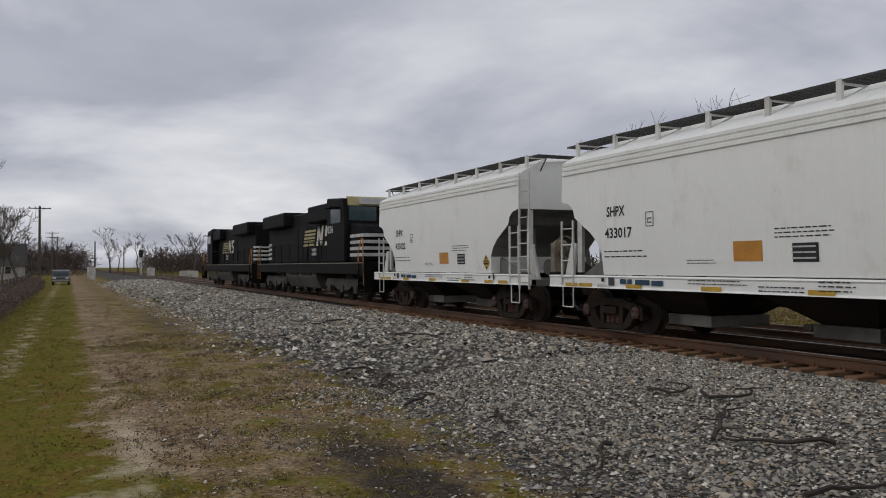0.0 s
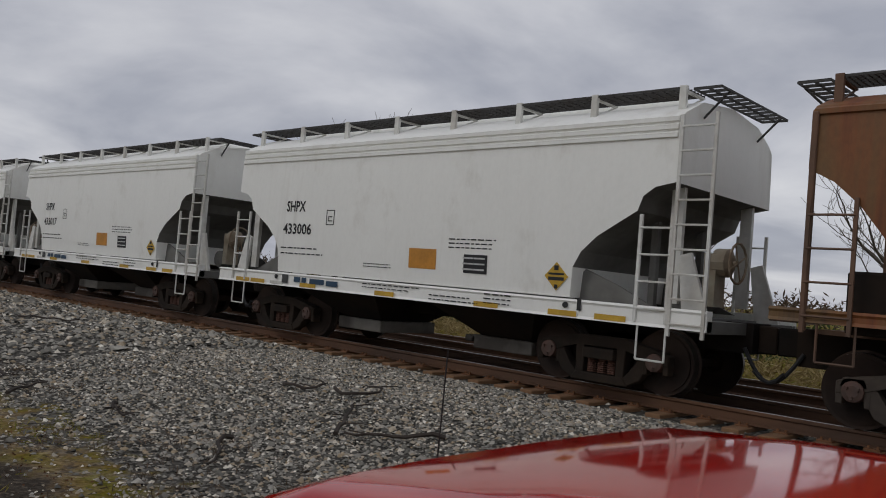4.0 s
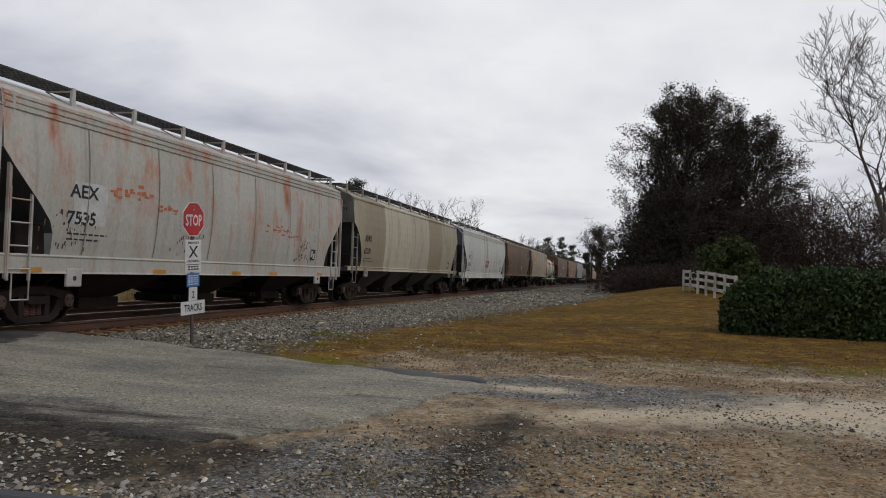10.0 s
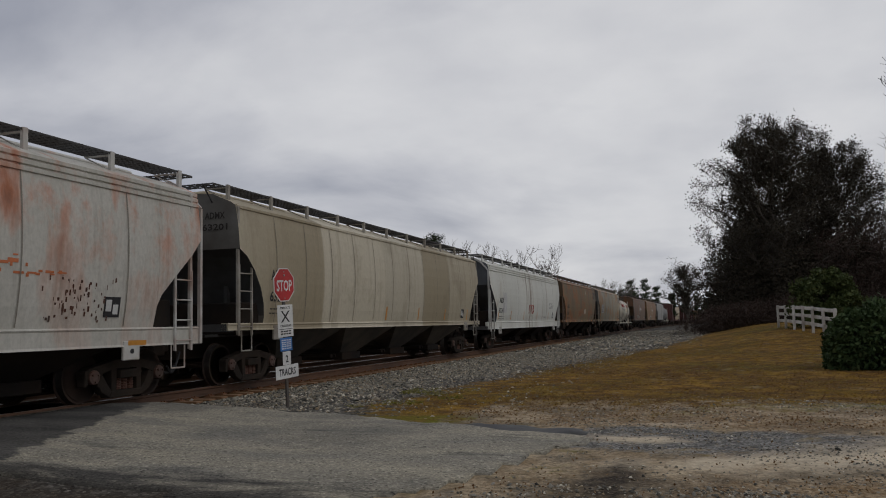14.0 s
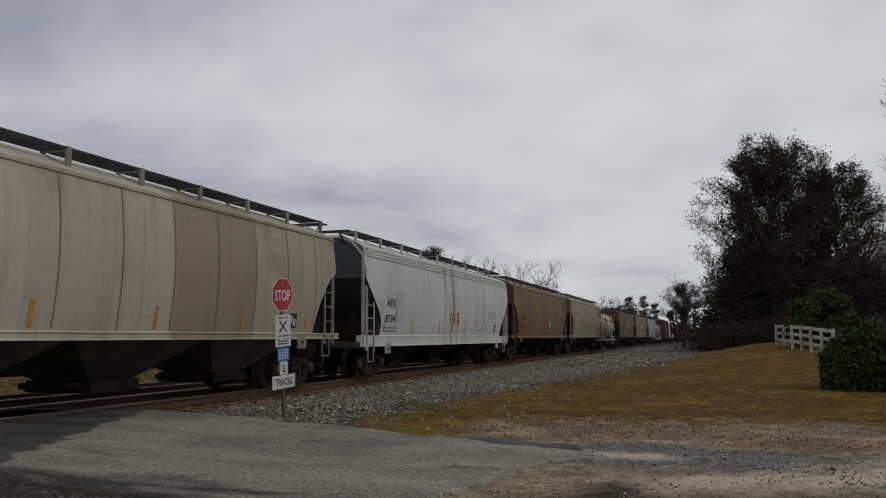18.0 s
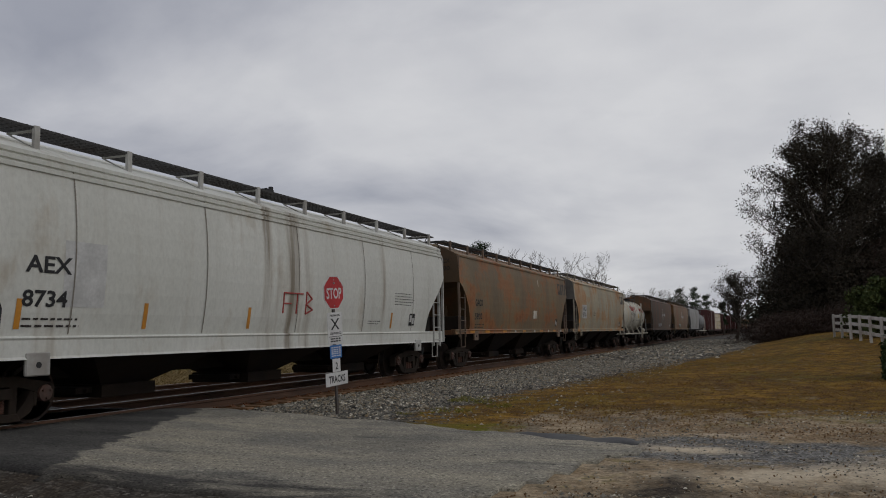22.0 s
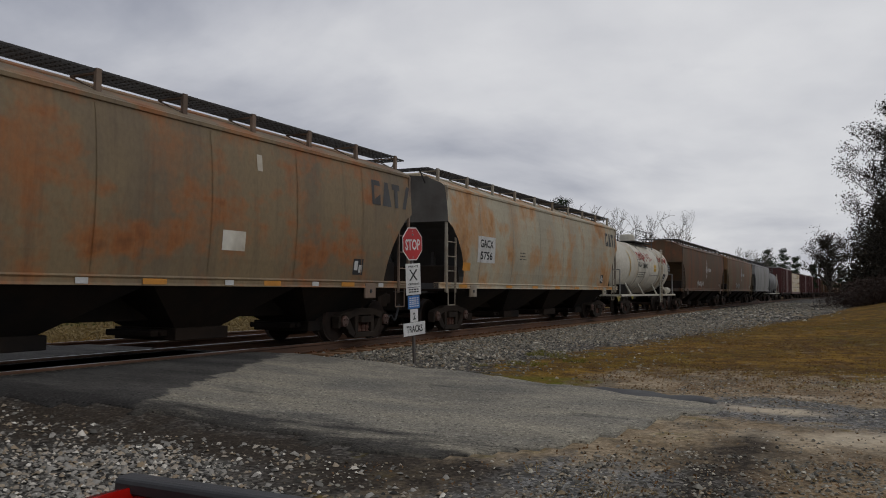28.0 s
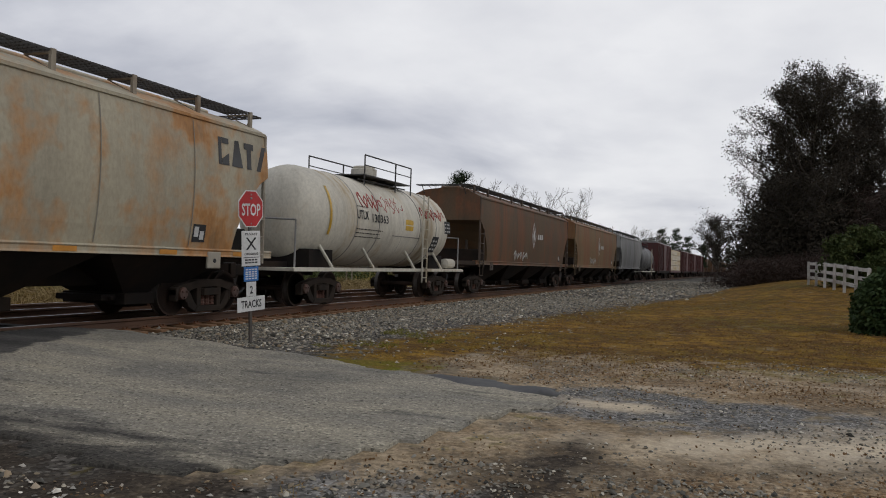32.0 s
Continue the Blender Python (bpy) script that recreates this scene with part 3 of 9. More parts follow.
def ground_material():
    m, n, l, b = nodes("mixed_ground", 0.95)
    b.inputs["Specular IOR Level"].default_value = 0.08
    c = coord(n)

    def attr(name):
        a = n.new("ShaderNodeAttribute")
        a.attribute_name = name
        return a.outputs["Fac"]
    fine = noise_tex(n, l, c, 16.0, 6, rough=0.7)
    mid = noise_tex(n, l, c, 2.2, 6, rough=0.65)
    big = noise_tex(n, l, c, 0.35, 5)
    vor = n.new("ShaderNodeTexVoronoi")
    vor.inputs["Scale"].default_value = 24.0
    l.new(c, vor.inputs["Vector"])
    chips = ramp(n, l, vor.outputs["Color"], [(0.1, 0.025), (0.45, 0.10), (0.75, 0.21), (0.95, 0.42)])
    gravel = mix(n, l, 1.0, chips, (1.0, 0.93, 0.82), "MULTIPLY")
    gravel = mix(n, l, 0.7, gravel, ramp(n, l, mid, [(0.32, 0.45), (0.66, 1.25)]), "MULTIPLY")
    gravel = mix(n, l, 0.55, gravel, ramp(n, l, vor.outputs["Distance"], [(0.0, 1.0), (0.6, 0.3)]), "MULTIPLY")
    tiny = n.new("ShaderNodeTexVoronoi")
    tiny.inputs["Scale"].default_value = 38.0
    l.new(c, tiny.inputs["Vector"])
    leafbits = ramp(n, l, tiny.outputs["Color"], [(0.15, (0.03, 0.018, 0.009)), (0.45, (0.15, 0.075, 0.027)), (0.7, (0.26, 0.16, 0.07)), (0.95, (0.42, 0.32, 0.19))])
    grass = mix(n, l, ramp(n, l, mid, [(0.38, 0.0), (0.62, 1.0)]), (0.19, 0.125, 0.024), (0.145, 0.145, 0.012))
    grass = mix(n, l, 0.75, grass, ramp(n, l, fine, [(0.32, 0.25), (0.64, 1.0)]), "MULTIPLY")
    lawn = mix(n, l, ramp(n, l, big, [(0.40, 0.0), (0.6, 1.0)]), (0.32, 0.18, 0.028), (0.18, 0.115, 0.016))
    lawn = mix(n, l, ramp(n, l, noise_tex(n, l, c, 0.22, 6, (0.6, 1, 1), (9, 4, 0), 0.62), [(0.50, 0.0), (0.62, 0.6)]), lawn, (0.14, 0.125, 0.022))
    lawn = mix(n, l, ramp(n, l, mid, [(0.42, 0.0), (0.58, 0.9)]), lawn, (0.105, 0.055, 0.02))
    lawn = mix(n, l, 0.8, lawn, ramp(n, l, fine, [(0.36, 0.18), (0.62, 1.05)]), "MULTIPLY")
    dirt = mix(n, l, ramp(n, l, mid, [(0.35, 0.0), (0.65, 1.0)]), (0.25, 0.18, 0.105), (0.48, 0.385, 0.26))
    dirt = mix(n, l, 0.75, dirt, ramp(n, l, fine, [(0.34, 0.22), (0.62, 1.1)]), "MULTIPLY")
    dirt = mix(n, l, ramp(n, l, noise_tex(n, l, c, 0.9, 7, (1, 1, 1), (3, 8, 0), 0.7), [(0.48, 0.0), (0.57, 0.55)]), dirt, mix(n, l, 1.0, ramp(n, l, tiny.outputs["Color"], [(0.0, 0.02), (0.5, 0.06), (0.85, 0.13), (1.0, 0.3)]), (1.0, 0.9, 0.75), "MULTIPLY"))
    litter = mix(n, l, ramp(n, l, fine, [(0.36, 0.85), (0.60, 0.25)]), dirt, leafbits)
    pebbles = mix(n, l, 1.0, ramp(n, l, tiny.outputs["Color"], [(0.0, 0.05), (0.5, 0.15), (0.85, 0.32), (1.0, 0.6)]), (1.0, 0.97, 0.90), "MULTIPLY")
    pebbles = mix(n, l, 0.6, pebbles, ramp(n, l, mid, [(0.35, 0.35), (0.62, 1.0)]), "MULTIPLY")
    sand = mix(n, l, 0.35, (0.56, 0.47, 0.34), ramp(n, l, fine, [(0.3, 0.45), (0.62, 1.0)]), "MULTIPLY")
    mud = mix(n, l, 0.7, (0.058, 0.047, 0.036), ramp(n, l, tiny.outputs["Color"], [(0.2, 0.35), (0.75, 1.0), (1.0, 3.0)]), "MULTIPLY")

    rough_edge = ramp(n, l, noise_tex(n, l, c, 1.5, 8, rough=0.68), [(0.26, 0.0), (0.74, 1.0)])

    def edge(name, soft=0.16):
        f = mix(n, l, 0.5, attr(name), rough_edge, "LINEAR_LIGHT")
        return ramp(n, l, f, [(0.5 - soft, 0.0), (0.5 + soft, 1.0)])
    col = mix(n, l, edge("lawn"), grass, lawn)
    col = mix(n, l, edge("dirt"), col, dirt)
    col = mix(n, l, edge("litter", 0.2), col, litter)
    col = mix(n, l, edge("pebbles", 0.14), col, pebbles)
    col = mix(n, l, edge("sand", 0.3), col, sand)
    col = mix(n, l, edge("gravel", 0.12), col, gravel)
    col = mix(n, l, edge("mud", 0.3), col, mud)
    l.new(col, b.inputs["Base Color"])
    h = mix(n, l, 0.5, vor.outputs["Distance"], fine)
    bump(n, l, b, h, 0.55, 0.03)
    return m


def build_ground():
    xs, ys = lines(-26, 34, 0.26, 2600, 1.1), lines(-8, 21, 0.24, 2600, 1.12)
    me, X, Y = grid_mesh("ground", xs, ys, ground_z, ground_material())
    foot = np.interp(X, [-60, -40, -25, -12, 0, 6, 14, 25, 34, 47, 60, 90], [4.6, 4.0, 3.7, 3.8, 2.4, 3.5, 6.0, 4.9, 3.9, 2.4, 1.0, -1.0])
    near, far = road_edges(Y)
    YT = Y + bend(X)
    g = sstep(foot - 1.6, foot + 1.3, YT) * sstep(20.3, 18.0, YT)
    g = g * np.where((X > 2) & (X < 14), sstep(0.8, 2.2, Y), 1)
    lawn = sstep(11.9, 13.4, X) * sstep(-0.5, 1.0, Y) + sstep(13.4, 15.5, X + 0.2 * Y)
    lawn = np.clip(lawn, 0, 1) * sstep(12, 9, np.abs(Y) * 0.3)
    dirt = sstep(-3, 1, X) * sstep(4.4, 3.2, Y) * sstep(17, 12.5, X) * 0.85 + sstep(-3, -6, X) * np.exp(-((Y - 1.4) / 1.6) ** 2) * 0.36
    litter = np.exp(-((X - 12.4) / 1.5) ** 2) * sstep(3.2, 1.6, Y) * 0.75 + sstep(8.3, 7.4, X + 0.35 * Y) * sstep(1.2, -0.2, Y) * sstep(-4, 2, X) * 0.66 + np.exp(-((Y - 0.25) / 0.55) ** 2) * sstep(-7, -11, X) * 0.85 + sstep(-2, -5, X) * sstep(0.0, 0.8, Y) * sstep(4.8, 3.4, Y) * 0.56
    litter = litter + 0.8 * (np.exp(-((X - 5.4) / 0.9) ** 2 - ((Y - 1.1) / 0.55) ** 2) + np.exp(-((X - 4.2) / 0.6) ** 2 - ((Y - 2.3) / 0.5) ** 2) + np.exp(-((X - 6.6) / 0.7) ** 2 - ((Y - 0.9) / 0.4) ** 2))
    road_x = 10.2 + 0.35 * np.sin(Y * 0.8)
    pebbles = sstep(1.5, 0.9, np.abs(X - road_x)) * sstep(2.1, 1.2, Y) * sstep(-6.5, -2.2, Y) * 0.72
    pebbles = np.maximum(pebbles, sstep(2.5, 4.2, X) * sstep(7.6, 6.4, X) * sstep(-0.2, 1.0, Y) * sstep(3.4, 2.2, Y) * 0.72)
    track = 8.35 - 0.38 * (Y - 1.2)
    sand = np.exp(-((X - 10.3) / 0.32) ** 2 - ((Y - 0.85) / 0.6) ** 2) * 1.0
    sand = sand + np.exp(-((X - track) / np.interp(Y, [-6, -2.4, 0.0, 1.4], [1.6, 1.4, 0.5, 0.3])) ** 2) * sstep(1.7, 0.8, Y) * np.interp(Y, [-3, -1, 1.2], [0.95, 0.72, 0.58])
    sand = sand + np.exp(-((X - 12.9) / 0.5) ** 2 - ((Y + 2.6) / 1.5) ** 2) * 0.55 + np.exp(-((X - 11.9) / 0.25) ** 2 - ((Y - 0.6) / 1.2) ** 2) * 0.5
    sand = sand + sstep(-5, -7.5, X) * (0.55 + 0.45 * sstep(-17, -11, X)) * np.exp(-((Y - 0.10) / 0.38) ** 2) * 0.50 * (0.8 + 0.4 * wave(X, Y, 0.9, 6.0)) + sstep(-12, -20, X) * np.exp(-((Y + 1.6) / 0.35) ** 2) * 0.34
    mud = np.exp(-((X + 8.2) / 2.2) ** 2 - ((Y - 2.3) / 0.55) ** 2) * 0.75 + np.exp(-((X + 6.4) / 1.2) ** 2 - ((Y - 2.0) / 0.5) ** 2) * 0.6 + np.exp(-((near - 0.45 - X) / 0.75) ** 2) * sstep(1.8, 3.0, Y) * sstep(9.8, 8.5, Y) * 0.85
    mud = mud + 0.62 * np.exp(-((Y - 0.95) / 0.45) ** 2) * sstep(4.4, 5.4, X) * sstep(8.8, 7.6, X)
    mud = mud + np.exp(-((X + 30) / 9) ** 2 - ((Y - 2.4) / 0.8) ** 2) * 0.5 + np.exp(-((X - 8.6) / 1.3) ** 2 - ((Y - 0.75) / 0.3) ** 2) * 0.35
    for name, v in (("gravel", g), ("lawn", lawn), ("dirt", dirt), ("litter", litter), ("pebbles", pebbles), ("sand", sand), ("mud", mud)):
        me.attributes.new(name, "FLOAT", "POINT").data.foreach_set("value", np.clip(v, 0, 1).astype(np.float32))
    tagged(new("ground", me), "trackside ground of gravel, winter grass and bare dirt", "ground", kind="structure")


def asphalt_material():
    m, n, l, b = nodes("worn_grey_asphalt", 0.9)
    b.inputs["Specular IOR Level"].default_value = 0.2
    c = coord(n)
    fine = noise_tex(n, l, c, 45.0, 5, rough=0.75)
    mid = noise_tex(n, l, c, 1.1, 6, (1.5, 0.42, 1), rough=0.65)
    big = noise_tex(n, l, c, 0.5, 4, (1, 1, 1), (7, 2, 0))
    speck = n.new("ShaderNodeTexVoronoi")
    speck.inputs["Scale"].default_value = 42.0
    l.new(c, speck.inputs["Vector"])
    sep = n.new("ShaderNodeSeparateXYZ")
    l.new(c, sep.inputs[0])
    lay, off = n.new("ShaderNodeMath"), n.new("ShaderNodeMath")
    lay.operation, lay.inputs[1].default_value = "MULTIPLY_ADD", -0.40
    l.new(sep.outputs["X"], lay.inputs[0])
    l.new(sep.outputs["Y"], lay.inputs[2])
    off.operation, off.inputs[1].default_value = "MULTIPLY_ADD", 1.2
    l.new(mid, off.inputs[0])
    l.new(lay.outputs[0], off.inputs[2])
    older = n.new("ShaderNodeMapRange")
    older.inputs[1].default_value, older.inputs[2].default_value = 4.92, 5.02
    l.new(off.outputs[0], older.inputs[0])
    shoulder, wob = n.new("ShaderNodeMapRange"), n.new("ShaderNodeMath")
    wob.operation, wob.inputs[1].default_value = "MULTIPLY_ADD", 2.6
    l.new(mid, wob.inputs[0])
    l.new(sep.outputs["X"], wob.inputs[2])
    shoulder.inputs[1].default_value, shoulder.inputs[2].default_value, shoulder.inputs[3].default_value, shoulder.inputs[4].default_value = 8.05, 8.45, 0.85, 0.0
    l.new(wob.outputs[0], shoulder.inputs[0])
    streak = noise_tex(n, l, c, 1.3, 5, (1.6, 0.45, 1), (3, 1, 0), 0.6)
    col = mix(n, l, ramp(n, l, mid, [(0.36, 0.0), (0.64, 1.0)]), (0.235, 0.22, 0.185), (0.37, 0.335, 0.255))
    col = mix(n, l, ramp(n, l, big, [(0.52, 0.0), (0.68, 0.5)]), col, (0.11, 0.107, 0.10))
    col = mix(n, l, ramp(n, l, streak, [(0.60, 0.0), (0.68, 0.55)]), col, (0.075, 0.073, 0.07))
    col = mix(n, l, older.outputs[0], col, mix(n, l, ramp(n, l, streak, [(0.35, 0.0), (0.65, 1.0)]), (0.048, 0.046, 0.043), (0.105, 0.10, 0.09)))
    col = mix(n, l, shoulder.outputs[0], col, (0.036, 0.034, 0.032))
    col = mix(n, l, 0.6, col, ramp(n, l, fine, [(0.36, 0.35), (0.6, 1.0)]), "MULTIPLY")
    col = mix(n, l, 0.8, col, ramp(n, l, speck.outputs["Color"], [(0.08, 0.15), (0.24, 0.75), (0.7, 1.05), (1.0, 1.9)]), "MULTIPLY")
    l.new(col, b.inputs["Base Color"])
    bump(n, l, b, speck.outputs["Distance"], 0.5, 0.012)
    return m


M_ASPHALT = asphalt_material()
M_ASPHALT_DARK = worn("dark_asphalt_patch", (0.062, 0.062, 0.064), (0.09, 0.09, 0.088), 0.5, 20, 0.9)


def outlined_sheet(name, xs, ys, inside, lift, material, skirt=0.06):
    """A thin paved sheet laid on the ground, cut to an uneven outline, with a broken edge of its own thickness."""
    keep, bm, grid = {}, bmesh.new(), {}
    for i, x in enumerate(xs):
        for j, y in enumerate(ys):
            grid[i, j] = inside(x, y)

    def vert(i, j):
        if (i, j) not in keep:
            keep[i, j] = bm.verts.new((xs[i], ys[j], gz(xs[i], ys[j]) + lift * min(1.0, max(0.15, grid[i, j] * 4))))
        return keep[i, j]
    for i in range(len(xs) - 1):
        for j in range(len(ys) - 1):
            if min(grid[i, j], grid[i + 1, j], grid[i, j + 1], grid[i + 1, j + 1]) > 0:
                bm.faces.new((vert(i, j), vert(i + 1, j), vert(i + 1, j + 1), vert(i, j + 1)))
    edges = [e for e in bm.edges if e.is_boundary]
    out = bmesh.ops.extrude_edge_only(bm, edges=edges)
    for v in out["geom"]:
        if isinstance(v, bmesh.types.BMVert):
            v.co.z -= skirt
    return mesh_of(name, bm, material, True)


def build_road():
    xs, ys = np.arange(4.6, 13.6, 0.16), np.arange(0.9, 10.2, 0.16)

    def inside(x, y):
        n, f = road_edges(y)
        jit = 0.16 * wave(x, y, 2.1, 3.0) + 0.09 * wave(x, y, 6.0, 1.0)
        return min(x - n, f - x, (y - 1.3) * 0.8) + jit
    tagged(new("road", outlined_sheet("road", xs, ys, inside, 0.03, M_ASPHALT)), "worn grey asphalt apron of a private level crossing", "road", kind="structure")
    xs, ys = np.arange(10.0, 12.6, 0.1), np.arange(1.0, 4.2, 0.1)

    def patch(x, y):
        u, v = (x - 11.0) * 0.37 + (y - 2.4) * 0.93, (x - 11.0) * 0.93 - (y - 2.4) * 0.37
        return 0.32 - abs(v) * 0.9 - max(0.0, abs(u) - 0.75) + 0.06 * math.sin(u * 7)
    tagged(new("road_patch", outlined_sheet("road_patch", xs, ys, patch, 0.045, M_ASPHALT_DARK)), "dark asphalt repair patch at the road edge", "road patch", kind="structure")
    bm = bmesh.new()
    for y0, y1 in ((RAIL_Y + 0.14, RAIL_Y + 1.30), (TRACK2_Y - 2.75, TRACK2_Y - 0.82), (TRACK2_Y - 0.6, TRACK2_Y + 0.6)):
        z = 0.465 if y0 < 13 else 0.40
        quad_box(bm, 5.9, 12.7, y0, y1, z - 0.2, z)
    tagged(new("crossing_deck", mesh_of("crossing_deck", bm, M_ASPHALT)), "asphalt deck between the rails of the crossing", "crossing", kind="structure")


RAIL_PROFILE = [(-0.07, 0.0), (0.07, 0.0), (0.07, 0.012), (0.012, 0.035), (0.01, 0.125), (0.036, 0.14), (0.036, 0.17), (0.026, 0.182), (-0.026, 0.182), (-0.036, 0.17), (-0.036, 0.14), (-0.01, 0.125), (-0.012, 0.035), (-0.07, 0.012)]


def along(bm, prof):
    """A profile (y, z) swept along the line of the track."""
    rings = []
    for x in [-420, 6] + list(range(12, 120, 6)) + list(range(120, 421, 15)):
        dy = float(bend(x))
        rings.append([bm.verts.new((x, p - dy, q)) for p, q in prof])
    k = len(prof)
    for A, B in zip(rings, rings[1:]):
        for i in range(k):
            bm.faces.new((A[i], A[(i + 1) % k], B[(i + 1) % k], B[i]))
    bm.faces.new(rings[0])
    bm.faces.new(rings[-1][::-1])


def build_tracks():
    rnd = random.Random(3)
    tie_me = mesh_of("tie", box_bm(-0.115, 0.115, -1.3, 1.3, -0.17, 0.0, 0.012), M_TIE)
    plate = bmesh.new()
    quad_box(plate, -0.09, 0.09, -0.17, 0.17, 0.0, 0.02)
    for sx in (-0.05, 0.05):
        for sy in (-0.11, 0.11):
            quad_box(plate, sx - 0.012, sx + 0.012, sy - 0.015, sy + 0.015, 0.02, 0.05)
    plate_me = mesh_of("tie_plate", plate, M_PLATE)
    for cy, cz, main in ((TRACK_Y, RAIL_Z, True), (TRACK2_Y, RAIL2_Z, False)):
        root = thing("railway_track", "rusty steel rails on wooden ties in grey ballast" if main else "second rusty track behind the first", "railway track", "tracks", "structure")
        for s in (-1, 1):
            y = cy + s * 0.7535
            bm = bmesh.new()
            along(bm, [(p + y, q + cz - 0.182) for p, q in RAIL_PROFILE])
            part("rail", bm, M_RAILSIDE, root, "rail with a rusty web")
            bm = bmesh.new()
            along(bm, [(y - 0.022, cz - 0.001), (y + 0.022, cz - 0.001), (y + 0.022, cz + 0.003), (y - 0.022, cz + 0.003)])
            part("rail_head", bm, M_RAILTOP, root, "polished running surface")
        if main:
            for k in range(-62, 130):
                x = k * 0.53 + rnd.uniform(-0.04, 0.04)
                if 5.6 < x < 12.9:
                    continue
                t = part("tie", tie_me, None, root)
                t.matrix_world = pose(x, cy - float(bend(x)) + rnd.uniform(-0.06, 0.06), cz - 0.202, 0, 0, rnd.uniform(-1.5, 1.5))
                if k < 60:
                    p = part("tie_plate", plate_me, None, root)
                    p.matrix_world = pose(x, cy - float(bend(x)) - 0.7535, cz - 0.2)
        else:
            V, F = [], []
            for k in range(-120, 260):
                x = k * 0.53
                o = len(V)
                V += [(x + a, cy - float(bend(x)) + b, cz - 0.2 + c) for a in (-0.115, 0.115) for b in (-1.3, 1.3) for c in (-0.15, 0)]
                F += [(o + i, o + j, o + m, o + q) for i, j, m, q in ((0, 1, 3, 2), (4, 6, 7, 5), (0, 4, 5, 1), (2, 3, 7, 6), (1, 5, 7, 3))]
            tagged(part("ties", arrays_mesh("ties", V, F, M_TIE), None, root), kind="stuff")


build_ground()
build_road()
build_tracks()


# ---- train ----
CARS = []          # (thing, place of its middle along the train)
WHEELSETS = []     # (wheelset, x, z in its car)
WHEEL_R = 0.457


def wheelset_mesh():
    bm = bmesh.new()
    lathe(bm, [(-1.02, 0.075), (1.02, 0.075)], seg=10)
    for s in (-1, 1):
        lathe(bm, [(s * (0.70 + a), r) for a, r in ((0.14, 0.40), (0.14, 0.10), (0.11, 0.10), (0.075, 0.20), (0.075, 0.36), (0.12, 0.40), (0.125, 0.452), (0.0, 0.462), (-0.02, 0.49), (-0.035, 0.488), (-0.02, 0.38), (0.03, 0.35), (0.03, 0.16), (-0.04, 0.12), (-0.04, 0.07))], seg=28)
        for k in range(3):
            a = k * math.tau / 3
            rod(bm, (math.cos(a) * 0.28, s * 0.775, math.sin(a) * 0.28), (math.cos(a) * 0.28, s * 0.80, math.sin(a) * 0.28), 0.03, 6)
    me = mesh_of("wheelset", bm, [M_WHEEL, M_TREAD])
    for p in me.polygons:
        c = p.center
        r = math.hypot(c.x, c.z)
        if 0.448 < r < 0.47 and abs(p.normal.y) < 0.5:
            p.material_index = 1
    return me


def side_frame_mesh(w=1.778):
    """A cast truck side frame with its two windows, on the y = 0 plane, mid-wheelbase at x = 0, rail top at z = 0."""
    h = w / 2
    bm = bmesh.new()
    top = [(-h - 0.20, 0.57), (-h + 0.02, 0.64), (-0.62, 0.68), (-0.40, 0.74), (0.40, 0.74), (0.62, 0.68), (h - 0.02, 0.64), (h + 0.20, 0.57)]
    low = [(h + 0.20, 0.42), (h - 0.12, 0.46), (0.56, 0.54), (0.36, 0.60), (-0.36, 0.60), (-0.56, 0.54), (-h + 0.12, 0.46), (-h - 0.20, 0.42)]
    slab(bm, top + low, "y", -0.10, 0.10)
    for s in (-1, 1):
        slab(bm, [(s * (h - 0.03), 0.52), (s * (h - 0.24), 0.52), (s * 0.52, 0.30), (s * 0.30, 0.10), (s * 0.46, 0.08), (s * 0.66, 0.18)][::s], "y", -0.085, 0.085)
        slab(bm, [(s * 0.27, 0.10), (s * 0.40, 0.10), (s * 0.42, 0.64), (s * 0.27, 0.64)][::s], "y", -0.09, 0.09)
        slab(bm, [(s * (h - 0.19), 0.28), (s * (h - 0.12), 0.28), (s * (h - 0.10), 0.52), (s * (h - 0.20), 0.54)][::s], "y", -0.09, 0.09)
        slab(bm, [(s * (h + 0.12), 0.30), (s * (h + 0.20), 0.30), (s * (h + 0.20), 0.54), (s * (h + 0.10), 0.54)][::s], "y", -0.09, 0.09)
        slab(bm, [(s * (h - 0.17), 0.50), (s * (h + 0.17), 0.50), (s * (h + 0.12), 0.62), (s * (h - 0.12), 0.62)][::s], "y", -0.10, 0.10)
    slab(bm, [(-0.48, 0.07), (0.48, 0.07), (0.40, 0.19), (-0.40, 0.19)], "y", -0.11, 0.11)
    return bm


def spring_mesh():
    bm = bmesh.new()
    prof = [(0.20 + 0.03 * j + dz, r) for j in range(7) for dz, r in ((0.0, 0.052), (0.008, 0.074), (0.02, 0.074))]
    rings = [[bm.verts.new((r * math.cos(k * math.tau / 8), r * math.sin(k * math.tau / 8), z)) for k in range(8)] for z, r in prof]
    for A, B in zip(rings, rings[1:]):
        for k in range(8):
            bm.faces.new((A[k], A[(k + 1) % 8], B[(k + 1) % 8], B[k]))
    return bm


SHARED = {}


def shared(name, make):
    if name not in SHARED:
        SHARED[name] = make()
    return SHARED[name]


def cap_mesh():
    bm = bmesh.new()
    lathe(bm, [(-0.15, 0.07), (-0.135, 0.125), (0.05, 0.135), (0.06, 0.11)], True, 14)
    for k in range(3):
        a = k * math.tau / 3 + 0.5
        rod(bm, (math.cos(a) * 0.075, -0.175, math.sin(a) * 0.075), (math.cos(a) * 0.075, -0.13, math.sin(a) * 0.075), 0.022, 6)
    return mesh_of("bearing_cap", bm, M_CAP, False)


